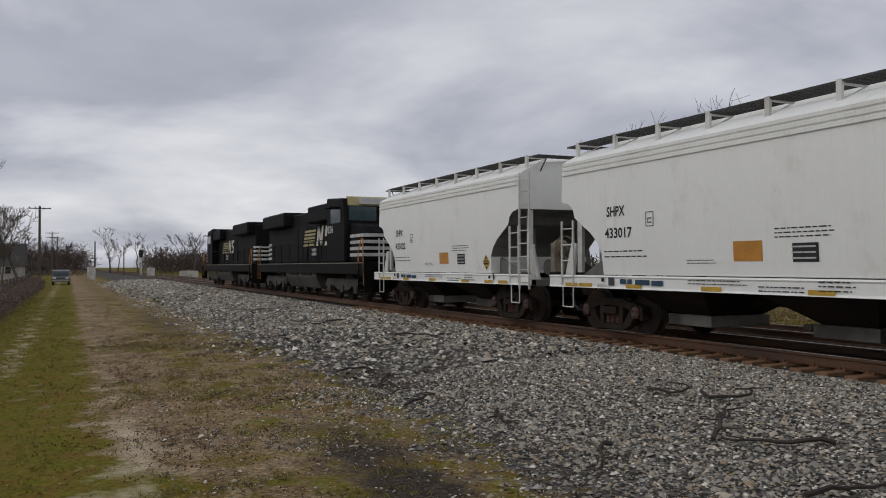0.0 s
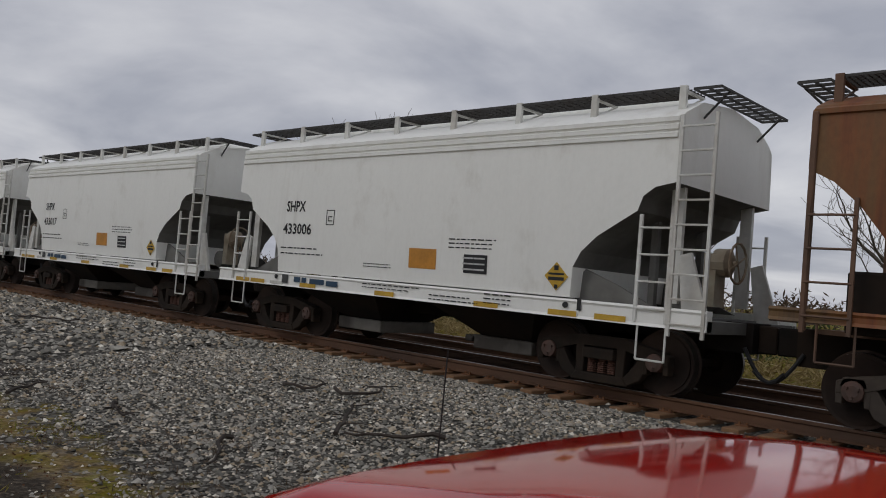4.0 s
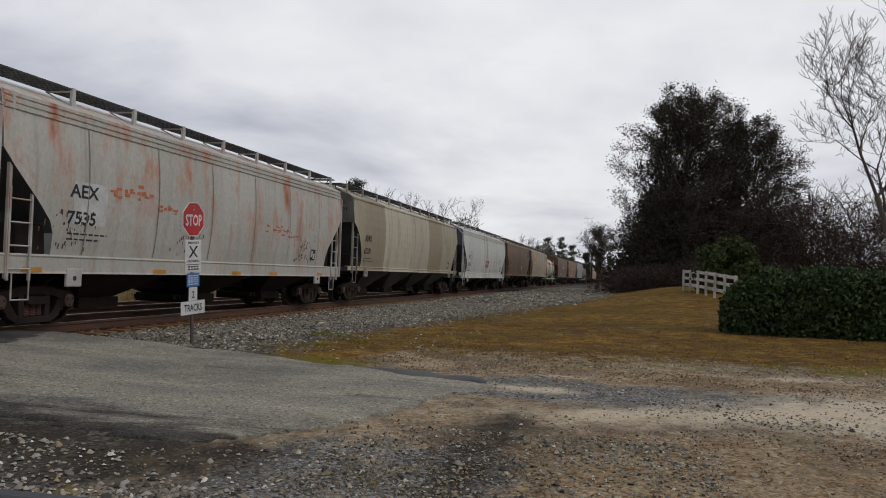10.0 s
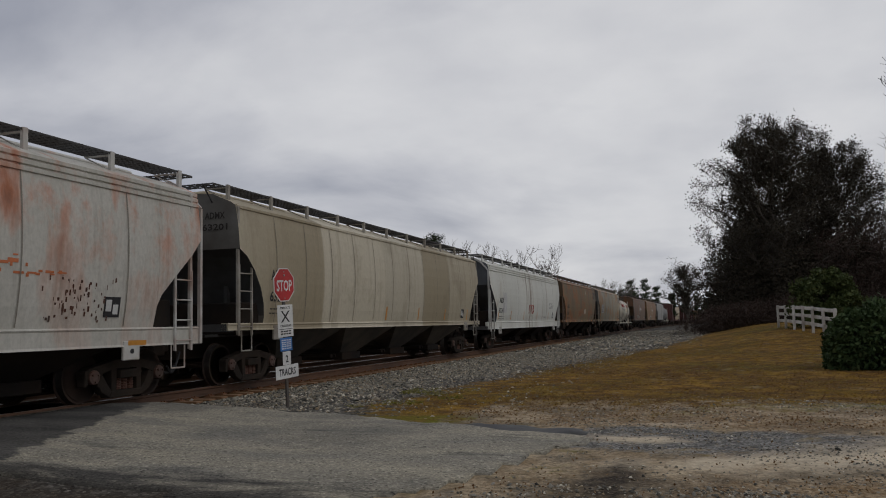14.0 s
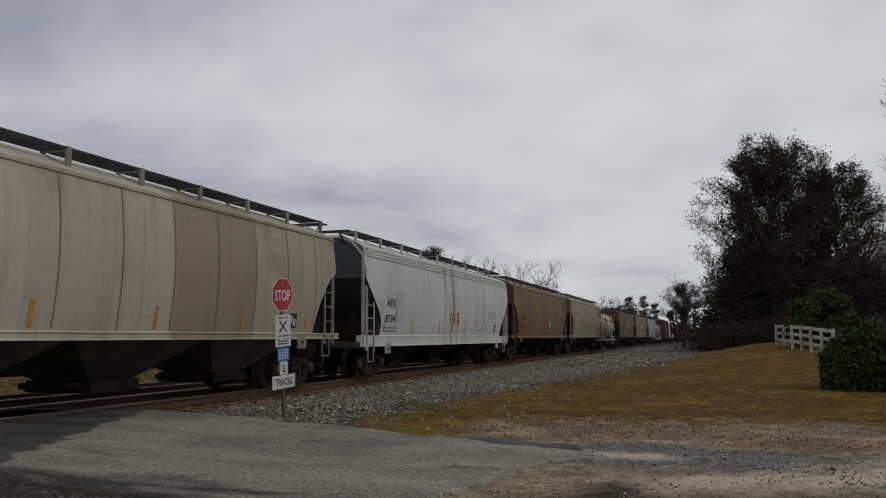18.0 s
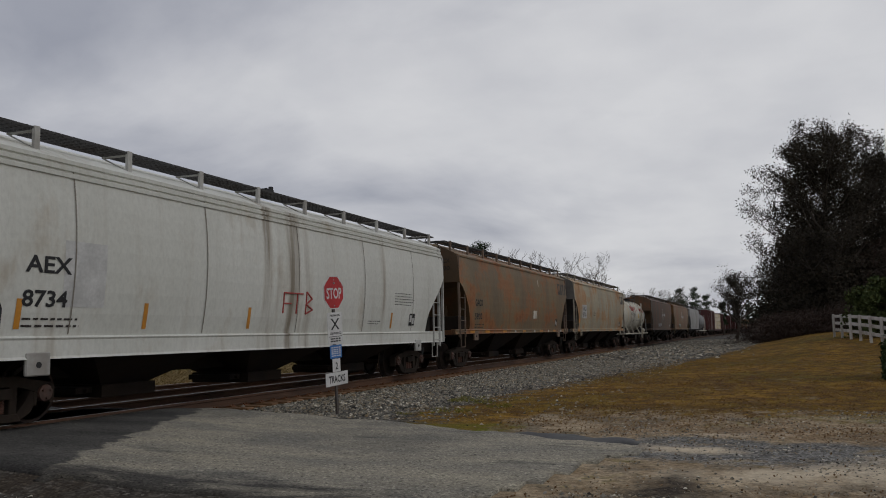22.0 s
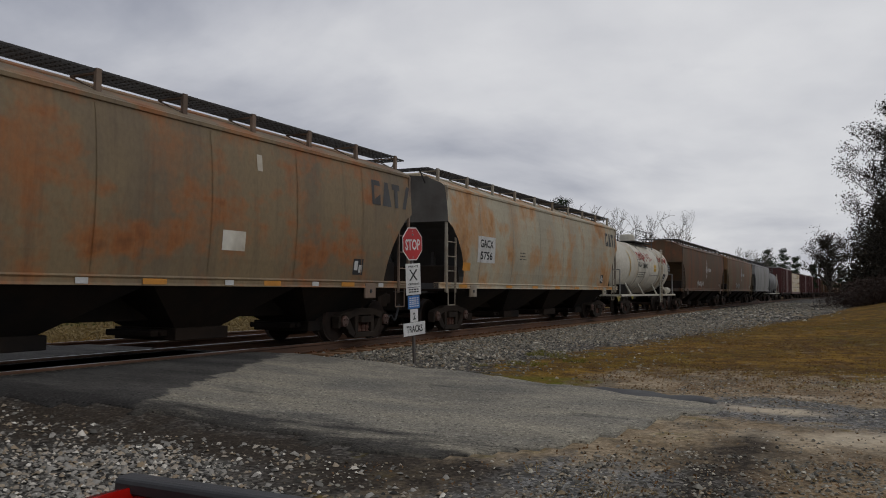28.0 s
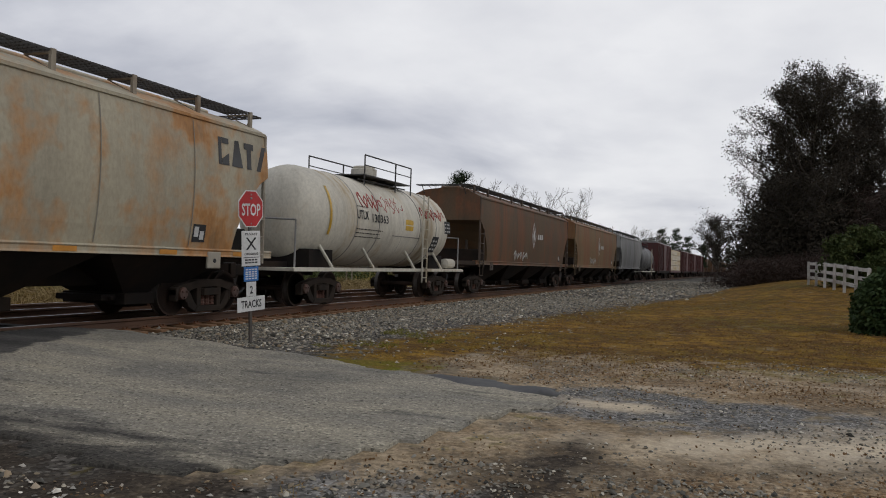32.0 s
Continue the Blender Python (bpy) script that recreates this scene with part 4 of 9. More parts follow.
def add_bogie(car, x, w=1.778, axles=(-0.5, 0.5), material=None, z=0.0, r=WHEEL_R):
    bm = bmesh.new()
    quad_box(bm, x - 0.2, x + 0.2, -1.0, 1.0, 0.40, 0.66)
    quad_box(bm, x - 0.36, x + 0.36, -0.3, 0.3, 0.62, 0.80)
    bog = part("bogie", bm, M_UNDER, car, "two-axle freight bogie of dusty cast steel")
    for s in (-1, 1):
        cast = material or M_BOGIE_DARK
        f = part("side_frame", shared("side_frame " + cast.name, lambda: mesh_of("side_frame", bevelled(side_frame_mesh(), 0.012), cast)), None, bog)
        f.location = (x, s * 1.0, 0)
        for k in (-0.17, 0.0, 0.17):
            g = part("coil_spring", shared("coil_spring", lambda: mesh_of("coil_spring", spring_mesh(), M_CAP)), None, bog, "rusty coil spring")
            g.location = (x + k, s * 1.0, 0)
        g = part("bolster_end", shared("bolster_end", lambda: mesh_of("bolster_end", box_bm(-0.26, 0.26, -0.16, 0.10, 0.41, 0.56, 0.01), M_BOGIE_DARK)), None, bog)
        g.location = (x, s * 1.0, 0)
    for a in axles:
        ws = part("wheelset", shared("wheelset", wheelset_mesh), None, bog, "steel wheels on one axle")
        ws.location = (x + a * w, 0, r)
        WHEELSETS.append((ws, x + a * w, r))
        for s in (-1, 1):
            c = part("bearing_cap", shared("bearing_cap", cap_mesh), None, bog, "rusty round bearing cap")
            c.matrix_basis = pose(x + a * w, s * 1.0, r + 0.005, 0, 0, 0 if s < 0 else 180)


def side_y(z, z0, z1, w0, bulge):
    """Half width of a wagon body at a height."""
    t = (z - z0) / (z1 - z0)
    return w0 + bulge * math.sin(max(0.0, min(1.0, t)) * math.pi) ** 0.8


def hopper_body(L, prof, zs, zt, w0, bulge, roof):
    """The closed sheet-steel body: the side is cut away over the end slopes by prof, a list of (distance from the end, lowest height)."""
    cuts = sorted({0.0, *[p[0] for p in prof]})
    xs = [-L / 2 + c for c in cuts] + [0.0] + [L / 2 - c for c in cuts[::-1]]
    n = 9
    bm = bmesh.new()
    rings = []
    for x in xs:
        d = L / 2 - abs(x)
        zb = float(np.interp(d, [p[0] for p in prof], [p[1] for p in prof])) if d < prof[-1][0] else zs
        ring = []
        for k in range(n):
            z = zb + (zt - zb) * k / (n - 1)
            ring.append((-side_y(z, zs, zt, w0, bulge), z))
        ring += [(-w0 * 0.93, zt + roof * 0.22), (-w0 * 0.62, zt + roof * 0.75), (0.0, zt + roof)]
        full = ring + [(-y, z) for y, z in ring[-2::-1]]
        rings.append([bm.verts.new((x, y, z)) for y, z in full])
    for A, B in zip(rings, rings[1:]):
        for k in range(len(A) - 1):
            bm.faces.new((A[k], A[k + 1], B[k + 1], B[k]))
        bm.faces.new((A[-1], A[0], B[0], B[-1]))
    bm.faces.new(rings[0])
    bm.faces.new(rings[-1][::-1])
    return bm


STUFF_MARKS = ("small_print", "sill_print", "scraped_rust", "orange_scrape", "stencil_box", "data_print")


def bars_on(car, name, rects, y_of, material, label="", proud=0.006):
    """Flat painted rectangles (x0, x1, z0, z1) on a wagon's side, in one part."""
    if len(rects) > 1 and name not in STUFF_MARKS:
        return [bars_on(car, name, [q], y_of, material, label, proud) for q in rects]
    bm = bmesh.new()
    for x0, x1, z0, z1 in rects:
        steps = 1 if z1 - z0 <= 0.25 else max(3, int((z1 - z0) / 0.2))
        nx = max(1, int((x1 - x0) / 3))
        for a in range(nx):
            xa, xb = x0 + (x1 - x0) * a / nx, x0 + (x1 - x0) * (a + 1) / nx
            for k in range(steps):
                za, zb = z0 + (z1 - z0) * k / steps, z0 + (z1 - z0) * (k + 1) / steps
                v = [bm.verts.new((x, -y_of(z) - proud, z)) for x, z in ((xa, za), (xb, za), (xb, zb), (xa, zb))]
                bm.faces.new(v)
    ob = part(name, bm, material, car, label)
    return tagged(ob, label, kind="stuff") if name in STUFF_MARKS else ob


def text_on(car, text, x, z, height, width, y_of, material, proud=0.007):
    """Stencilled writing whose middle is at (x, z) on the wagon's side."""
    return sign_text("stencil_lettering", text, height, width, (x, z), material, car, lambda a, b: (a, -y_of(b) - proud, b))


def small_print(seed, x0, z0, rows, width, height, gap=1.7):
    """Bars for lines of writing too small to read."""
    rnd, out = random.Random(seed), []
    for r in range(rows):
        x, z = x0, z0 - r * height * gap
        end = x0 + width * rnd.uniform(0.75, 1.0)
        while x < end:
            w = rnd.uniform(1.2, 4.0) * height
            out.append((x, min(end, x + w * 0.9), z - height * 0.5, z))
            x += w + height * 0.5
    return out


def ladder_bm(x0, x1, y, z0, z1, rungs, bar=0.03, wide=0.045):
    bm = bmesh.new()
    for x in (x0, x1):
        quad_box(bm, x - wide / 2, x + wide / 2, y - 0.02, y + 0.02, z0, z1)
    for k in range(rungs):
        z = z0 + (z1 - z0) * (k + 0.5) / rungs
        rod(bm, (x0, y - 0.02, z), (x1, y - 0.02, z), bar / 2, 5)
    return bm


def roof_walk(car, L, z, y0, y1, material, posts, zroof, post_mat, fine):
    bm = bmesh.new()
    n = 7
    for k in range(n):
        y = y0 + (y1 - y0) * k / (n - 1)
        quad_box(bm, -L / 2 + 0.1, L / 2 - 0.1, y - 0.006, y + 0.006, z, z + 0.035)
    step = 0.075 if fine else 0.16
    k = -L / 2 + 0.12
    while k < L / 2 - 0.1:
        quad_box(bm, k - 0.005, k + 0.005, y0, y1, z + 0.004, z + 0.03)
        k += step
    part("roof_walk", bm, material, car, "see-through steel grating walkway")
    for k in range(posts):
        x = -L / 2 + 0.12 + (L - 0.24) * k / (posts - 1)
        b = bmesh.new()
        quad_box(b, x - 0.05, x + 0.05, y0 - 0.03, y0 + 0.03, zroof - 0.12, z + 0.045)
        slab(b, [(y0, z - 0.03), (y1, z - 0.03), (y1, z - 0.005), (y0, z - 0.005)], "x", x - 0.03, x + 0.03)
        rod(b, (x, y0, zroof - 0.05), (x, y1, z - 0.02), 0.015, 4)
        part("walk_bracket", b, post_mat, car)


def hopper_car(spec):
    """A covered hopper wagon with all its parts. x runs along the train, the side towards the camera is -y, z = 0 is the rail top."""
    L = spec["end"] - spec["start"]
    zs, zt, w0, bulge, roof = spec.get("zs", 1.38), spec.get("zt", 3.98), spec.get("w0", 1.50), spec.get("bulge", 0.08), spec.get("roof", 0.38)
    paint, fit_mat, bays = spec["paint"], spec["fittings"], spec["bays"]
    car = thing("hopper_car", spec["label"], "freight wagon", "wagons of the train")
    CARS.append((car, (spec["start"] + spec["end"]) / 2))
    prof = spec["cut"]

    def yo(z):
        return side_y(z, zs, zt, w0, bulge)
    Lb = L - 2 * spec.get("inset", 0.35)
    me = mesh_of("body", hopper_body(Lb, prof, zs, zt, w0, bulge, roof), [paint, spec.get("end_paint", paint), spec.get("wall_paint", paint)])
    # Down-facing slopes take end_paint; on white wagons that colour carries their shade.
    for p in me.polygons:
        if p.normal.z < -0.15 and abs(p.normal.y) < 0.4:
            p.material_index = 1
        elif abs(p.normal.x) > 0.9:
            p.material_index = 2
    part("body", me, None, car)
    # eave moulding
    for s, k in [(s, k) for s in (-1, 1) for k in range(spec.get("eaves", 1))]:
        bm = bmesh.new()
        zz = zt - 0.02 - k * 0.11
        slab(bm, [(s * (yo(zz) - 0.01), zz - 0.045), (s * (yo(zz) + 0.035), zz - 0.03), (s * (yo(zz) + 0.035), zz + 0.03), (s * (yo(zz) - 0.03), zz + 0.06)][::s], "x", -Lb / 2 + 0.03, Lb / 2 - 0.03)
        part("roof_eave", bm, spec.get("eave_paint", paint), car)
    # side sills
    h0, h1 = spec.get("sill", (1.22, 1.38))
    for s in (-1, 1):
        bm = bmesh.new()
        yy = w0 + 0.03
        slab(bm, [(s * (yy - 0.16), h1), (s * yy, h1), (s * (yy + 0.02), h1 - 0.03), (s * yy, h1 - 0.06), (s * yy, h0 + 0.04), (s * (yy + 0.02), h0), (s * (yy - 0.16), h0)][::s], "x", -L / 2, L / 2)
        part("side_sill", bm, spec.get("sill_paint", paint), car)
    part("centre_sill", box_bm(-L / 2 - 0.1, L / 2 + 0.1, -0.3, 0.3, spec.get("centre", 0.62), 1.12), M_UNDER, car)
    # discharge bays
    pitch, half, low = spec.get("bay", (4.15, 1.24, 0.6))
    for k in range(bays):
        c = (k - (bays - 1) / 2) * pitch
        zlow = 0.36
        bm = bmesh.new()
        top = [(-half, -w0 * 0.97), (half, -w0 * 0.97), (half, w0 * 0.97), (-half, w0 * 0.97)]
        bot = [(-low, -0.62), (low, -0.62), (low, 0.62), (-low, 0.62)]
        A, B = [bm.verts.new((c + x, y, h0 + 0.02)) for x, y in top], [bm.verts.new((c + x, y, zlow + 0.1)) for x, y in bot]
        for i in range(4):
            bm.faces.new((A[i], A[(i + 1) % 4], B[(i + 1) % 4], B[i]))
        bm.faces.new(A)
        bm.faces.new(B[::-1])
        bay = part("discharge_bay", bm, spec.get("bay_paint", M_UNDER), car, "dark sloped discharge hopper")
        bm = bmesh.new()
        quad_box(bm, c - low - 0.12, c + low + 0.12, -0.75, 0.75, zlow - 0.10, zlow + 0.12)
        quad_box(bm, c - low - 0.5, c - low - 0.12, -0.55, 0.55, zlow - 0.02, zlow + 0.09)
        rod(bm, (c - low - 0.3, -0.62, zlow + 0.03), (c - low - 0.3, 0.62, zlow + 0.03), 0.045, 6)
        quad_box(bm, c - 0.2, c + 0.2, -w0 * 0.75, -w0 * 0.66, 0.95, 1.14)
        part("outlet_gate", bevelled(bm, 0.012), spec.get("gate_paint", M_UNDER), bay)
    # ends: platform, posts, ladders, slope braces
    for e in (-1, 1):
        xe = e * L / 2
        b = bmesh.new()
        quad_box(b, min(xe, xe - e * 0.28), max(xe, xe - e * 0.28), -w0, w0, h0 - 0.02, h0 + 0.14)
        quad_box(b, min(xe - e * 0.3, xe - e * 2.1), max(xe - e * 0.3, xe - e * 2.1), -0.75, 0.75, 1.08, 1.14)
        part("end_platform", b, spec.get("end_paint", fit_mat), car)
        if not spec.get("tall_ladder"):
            # Dark filler box, added to close the see-through gap under the slope.
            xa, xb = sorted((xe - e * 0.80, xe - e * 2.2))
            part("shear_plate_filler", box_bm(xa, xb, -1.38, 1.38, 1.12, 1.85, 0.03), M_UNDER, car)
        for s in (-1, 1):
            b = bmesh.new()
            if not spec.get("tall_ladder"):
                quad_box(b, xe - e * 0.40 - 0.035, xe - e * 0.40 + 0.035, s * (w0 + 0.03) - 0.035, s * (w0 + 0.03) + 0.035, h0 - 0.1, zt - 0.02)
                part("corner_post", bevelled(b, 0.01), fit_mat, car)
            b = bmesh.new()
            quad_box(b, xe - e * 1.25 - 0.05, xe - e * 1.25 + 0.05, s * 0.7 - 0.05, s * 0.7 + 0.05, 1.1, 2.7)
            part("slope_brace", b, spec.get("end_paint", fit_mat), car)
            if spec.get("tall_ladder") and e == -s:
                part("ladder", ladder_bm(xe - e * 0.04 - 0.0, xe - e * 0.52, s * (w0 + 0.04), h0 - 0.1, zt + 0.02, 9), spec.get("ladder", fit_mat), car, "steel side ladder")
            if spec.get("tall_ladder"):
                part("grab_ladder", ladder_bm(xe - e * 0.56, xe - e * 1.02, s * (w0 + 0.045), h0 + 0.05, h0 + 1.5, 4), spec.get("ladder", fit_mat), car)
                b = bmesh.new()
                slab(b, [(xe - e * 0.12, h0 + 0.1), (xe - e * 0.50, h0 + 0.1), (xe - e * 0.62, 1.95), (xe - e * 0.44, 2.0)][::e], "y", s * 1.18 - 0.03, s * 1.18 + 0.03)
                slab(b, [(xe - e * 0.62, 1.3), (xe - e * 0.80, 1.3), (xe - e * 0.80, 2.95), (xe - e * 0.62, 2.95)][::e], "y", s * 1.12 - 0.04, s * 1.12 + 0.04)
                part("end_gusset", b, fit_mat, car, "white gusset and post under the end slope")
                b = bmesh.new()
                slab(b, [(xe - e * 0.85, h1 - 0.05), (xe - e * 2.20, h1 - 0.05), (xe - e * 2.20, h1 + 0.30), (xe - e * 2.05, h1 + 0.45), (xe - e * 1.50, h1 + 0.25)][::e], "y", s * 1.22 - 0.02, s * 1.22 + 0.02)
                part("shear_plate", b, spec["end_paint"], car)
            else:
                part("ladder", ladder_bm(xe - e * 0.40, xe - e * 0.92, s * (w0 + 0.06), h0 - 0.12, h0 + 1.45, 4), spec.get("ladder", fit_mat), car, "short steel side ladder")
            b = bmesh.new()
            pipe(b, [(xe - e * 0.56, s * (w0 + 0.02), h0), (xe - e * 0.56, s * (w0 + 0.02), h0 - 0.45), (xe - e * 0.98, s * (w0 + 0.02), h0 - 0.45), (xe - e * 0.98, s * (w0 + 0.02), h0)], 0.016, 5)
            part("sill_step", b, spec.get("ladder", fit_mat), car)
            b = bmesh.new()
            drop = 0.02 if spec.get("tall_ladder") else -0.24
            quad_box(b, xe - e * 2.15 - 0.22, xe - e * 2.15 + 0.22, s * (w0 + 0.02) - 0.03, s * (w0 + 0.02) + 0.03, h0 + drop, h0 + 0.10)
            jack = part("jacking_pad", bevelled(b, 0.015), fit_mat, car)
            b = bmesh.new()
            rod(b, (xe - e * 2.15, s * (w0 + 0.045), h0 + drop + 0.16), (xe - e * 2.15, s * (w0 + 0.062), h0 + drop + 0.16), 0.045, 10)
            part("jacking_hole", b, M_INK, jack)
        b = bmesh.new()
        xc = xe + e * 0.1
        quad_box(b, min(xc, xc + e * 0.45), max(xc, xc + e * 0.45), -0.12, 0.12, 0.80, 1.05)
        slab(b, [(xc + e * 0.3, -0.2), (xc + e * 0.58, -0.16), (xc + e * 0.62, 0.06), (xc + e * 0.4, 0.2)][::e], "z", 0.72, 1.1)
        part("coupler", bevelled(b, 0.02), M_UNDER, car, "rusty knuckle coupler")
        b = bmesh.new()
        pts = [(xe + e * (0.0 + 0.1 * k), -0.32 - 0.02 * k, 0.78 - 0.42 * math.sin(k / 6 * math.pi / 1.3)) for k in range(7)]
        pipe(b, pts, 0.03, 6)
        part("brake_hose", b, M_INK, car, "black rubber air hose")
    # brake wheel at the rear end
    b = bmesh.new()
    xw, yw, zw = L / 2 - 0.12, spec.get("brake_y", 0.5), spec.get("brake_z", 2.2)
    for k in range(14):
        a0, a1 = k * math.tau / 14, (k + 1) * math.tau / 14
        rod(b, (xw, yw + 0.28 * math.cos(a0), zw + 0.28 * math.sin(a0)), (xw, yw + 0.28 * math.cos(a1), zw + 0.28 * math.sin(a1)), 0.018, 5)
    for k in range(4):
        a = k * math.pi / 2 + 0.4
        rod(b, (xw, yw, zw), (xw, yw + 0.28 * math.cos(a), zw + 0.28 * math.sin(a)), 0.012, 4)
    rod(b, (xw - 0.3, yw, zw), (xw, yw, zw), 0.04, 6)
    wheel = part("brake_wheel", b, spec.get("brake_paint", fit_mat), car, "hand brake wheel")
    b = bmesh.new()
    lathe(b, [(xw - 0.34, 0.10), (xw - 0.30, 0.20), (xw - 0.12, 0.20), (xw - 0.06, 0.08)], False, 12, (0, yw, zw))
    quad_box(b, xw - 0.42, xw - 0.24, yw - 0.16, yw + 0.16, zw - 0.62, zw + 0.12)
    part("gear_box", b, spec.get("brake_paint", fit_mat), wheel, "stained brake gear housing")
    # air reservoir on the front platform
    b = bmesh.new()
    lathe(b, [(-0.5, 0.05), (-0.46, 0.2), (0.46, 0.2), (0.5, 0.05)], True, 12, (L / 2 - 0.95, 0.0, 1.42))
    part("air_reservoir", b, spec.get("end_paint", fit_mat), car)
    # roof
    zr = zt + roof
    roof_walk(car, Lb - 0.1, zt + 0.46, -1.2, -0.62, M_GRATE, spec["posts"], zt + roof * 0.55, fit_mat, spec.get("fine", False))
    b = bmesh.new()
    quad_box(b, -Lb / 2 + 0.6, Lb / 2 - 0.6, -0.42, 0.42, zr - 0.06, zr + 0.12)
    part("roof_hatch", bevelled(b, 0.04), paint, car, "long trough hatch along the roof")
    for e in (-1, 1):
        quad = bmesh.new()
        x0, x1 = sorted((e * (Lb / 2 - 0.05), e * (Lb / 2 + 0.35)))
        for k in range(12):
            yy = -1.15 + k * 2.3 / 11
            quad_box(quad, x0, x1, yy - 0.008, yy + 0.008, zt + 0.44, zt + 0.48)
        for xx in (x0, (x0 + x1) / 2, x1):
            quad_box(quad, xx - 0.008, xx + 0.008, -1.15, 1.15, zt + 0.445, zt + 0.475)
        rod(quad, (x1 if e > 0 else x0, -0.9, zt + 0.45), (e * Lb / 2, -0.9, zt + 0.1), 0.018, 5)
        rod(quad, (x1 if e > 0 else x0, 0.9, zt + 0.45), (e * Lb / 2, 0.9, zt + 0.1), 0.018, 5)
        part("end_walk", quad, M_GRATE, car, "grating platform over the wagon end")
    if spec.get("stile"):
        for e, s2 in ((-1, -1), (-1, 1), (1, -1), (1, 1)):
            b = bmesh.new()
            xs2, yy = e * (Lb / 2 + 0.06), s2 * (w0 + 0.05)
            P = [(xs2, yy, h0), (xs2, yy, zt - 0.28), (xs2 - e * 0.0, yy - s2 * 0.35, zt + 0.12), (xs2, yy - s2 * 0.80, zt + 0.34)]
            for p, q in zip(P, P[1:]):
                rod(b, p, q, 0.05, 4)
            part("corner_stile", b, fit_mat, car, "pale corner stile bent over to the roof")
    if spec.get("end_marks"):
        for k, line in enumerate(spec["end_marks"]):
            sign_text("end_lettering", line, 0.15, 0.13 * len(line), (-0.98, zt - 0.20 - 0.26 * k), M_INKBROWN, car, lambda a, c2: (-Lb / 2 - 0.012, -1.96 - a, c2))
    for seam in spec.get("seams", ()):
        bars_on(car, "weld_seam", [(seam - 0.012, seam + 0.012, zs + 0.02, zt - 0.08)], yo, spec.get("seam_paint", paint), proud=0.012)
    for e in (-1, 1):
        add_bogie(car, e * (L / 2 - spec.get("bogie", 1.25)), material=spec.get("cast"))
    if "marks" in spec:
        spec["marks"](car, yo, L, h0, h1)
    return car


CUT_ROUND = [(0.0, 3.02), (0.3, 2.86), (0.6, 2.58), (0.9, 2.18), (1.08, 1.82), (1.15, 1.55), (1.16, 1.38)]
CUT_WHITE = [(0.0, 2.90), (0.30, 2.84), (0.47, 2.72), (0.54, 2.52), (1.15, 2.16), (1.41, 1.93), (1.54, 1.70), (1.57, 1.26)]
CUT_ACF = [(0.0, 3.05), (0.3, 2.74), (0.9, 2.22), (1.22, 1.92), (1.33, 1.7), (1.36, 1.32)]


def tape(xs, z0, z1, w=0.5):
    return [(x - w / 2, x + w / 2, z0, z1) for x in xs]


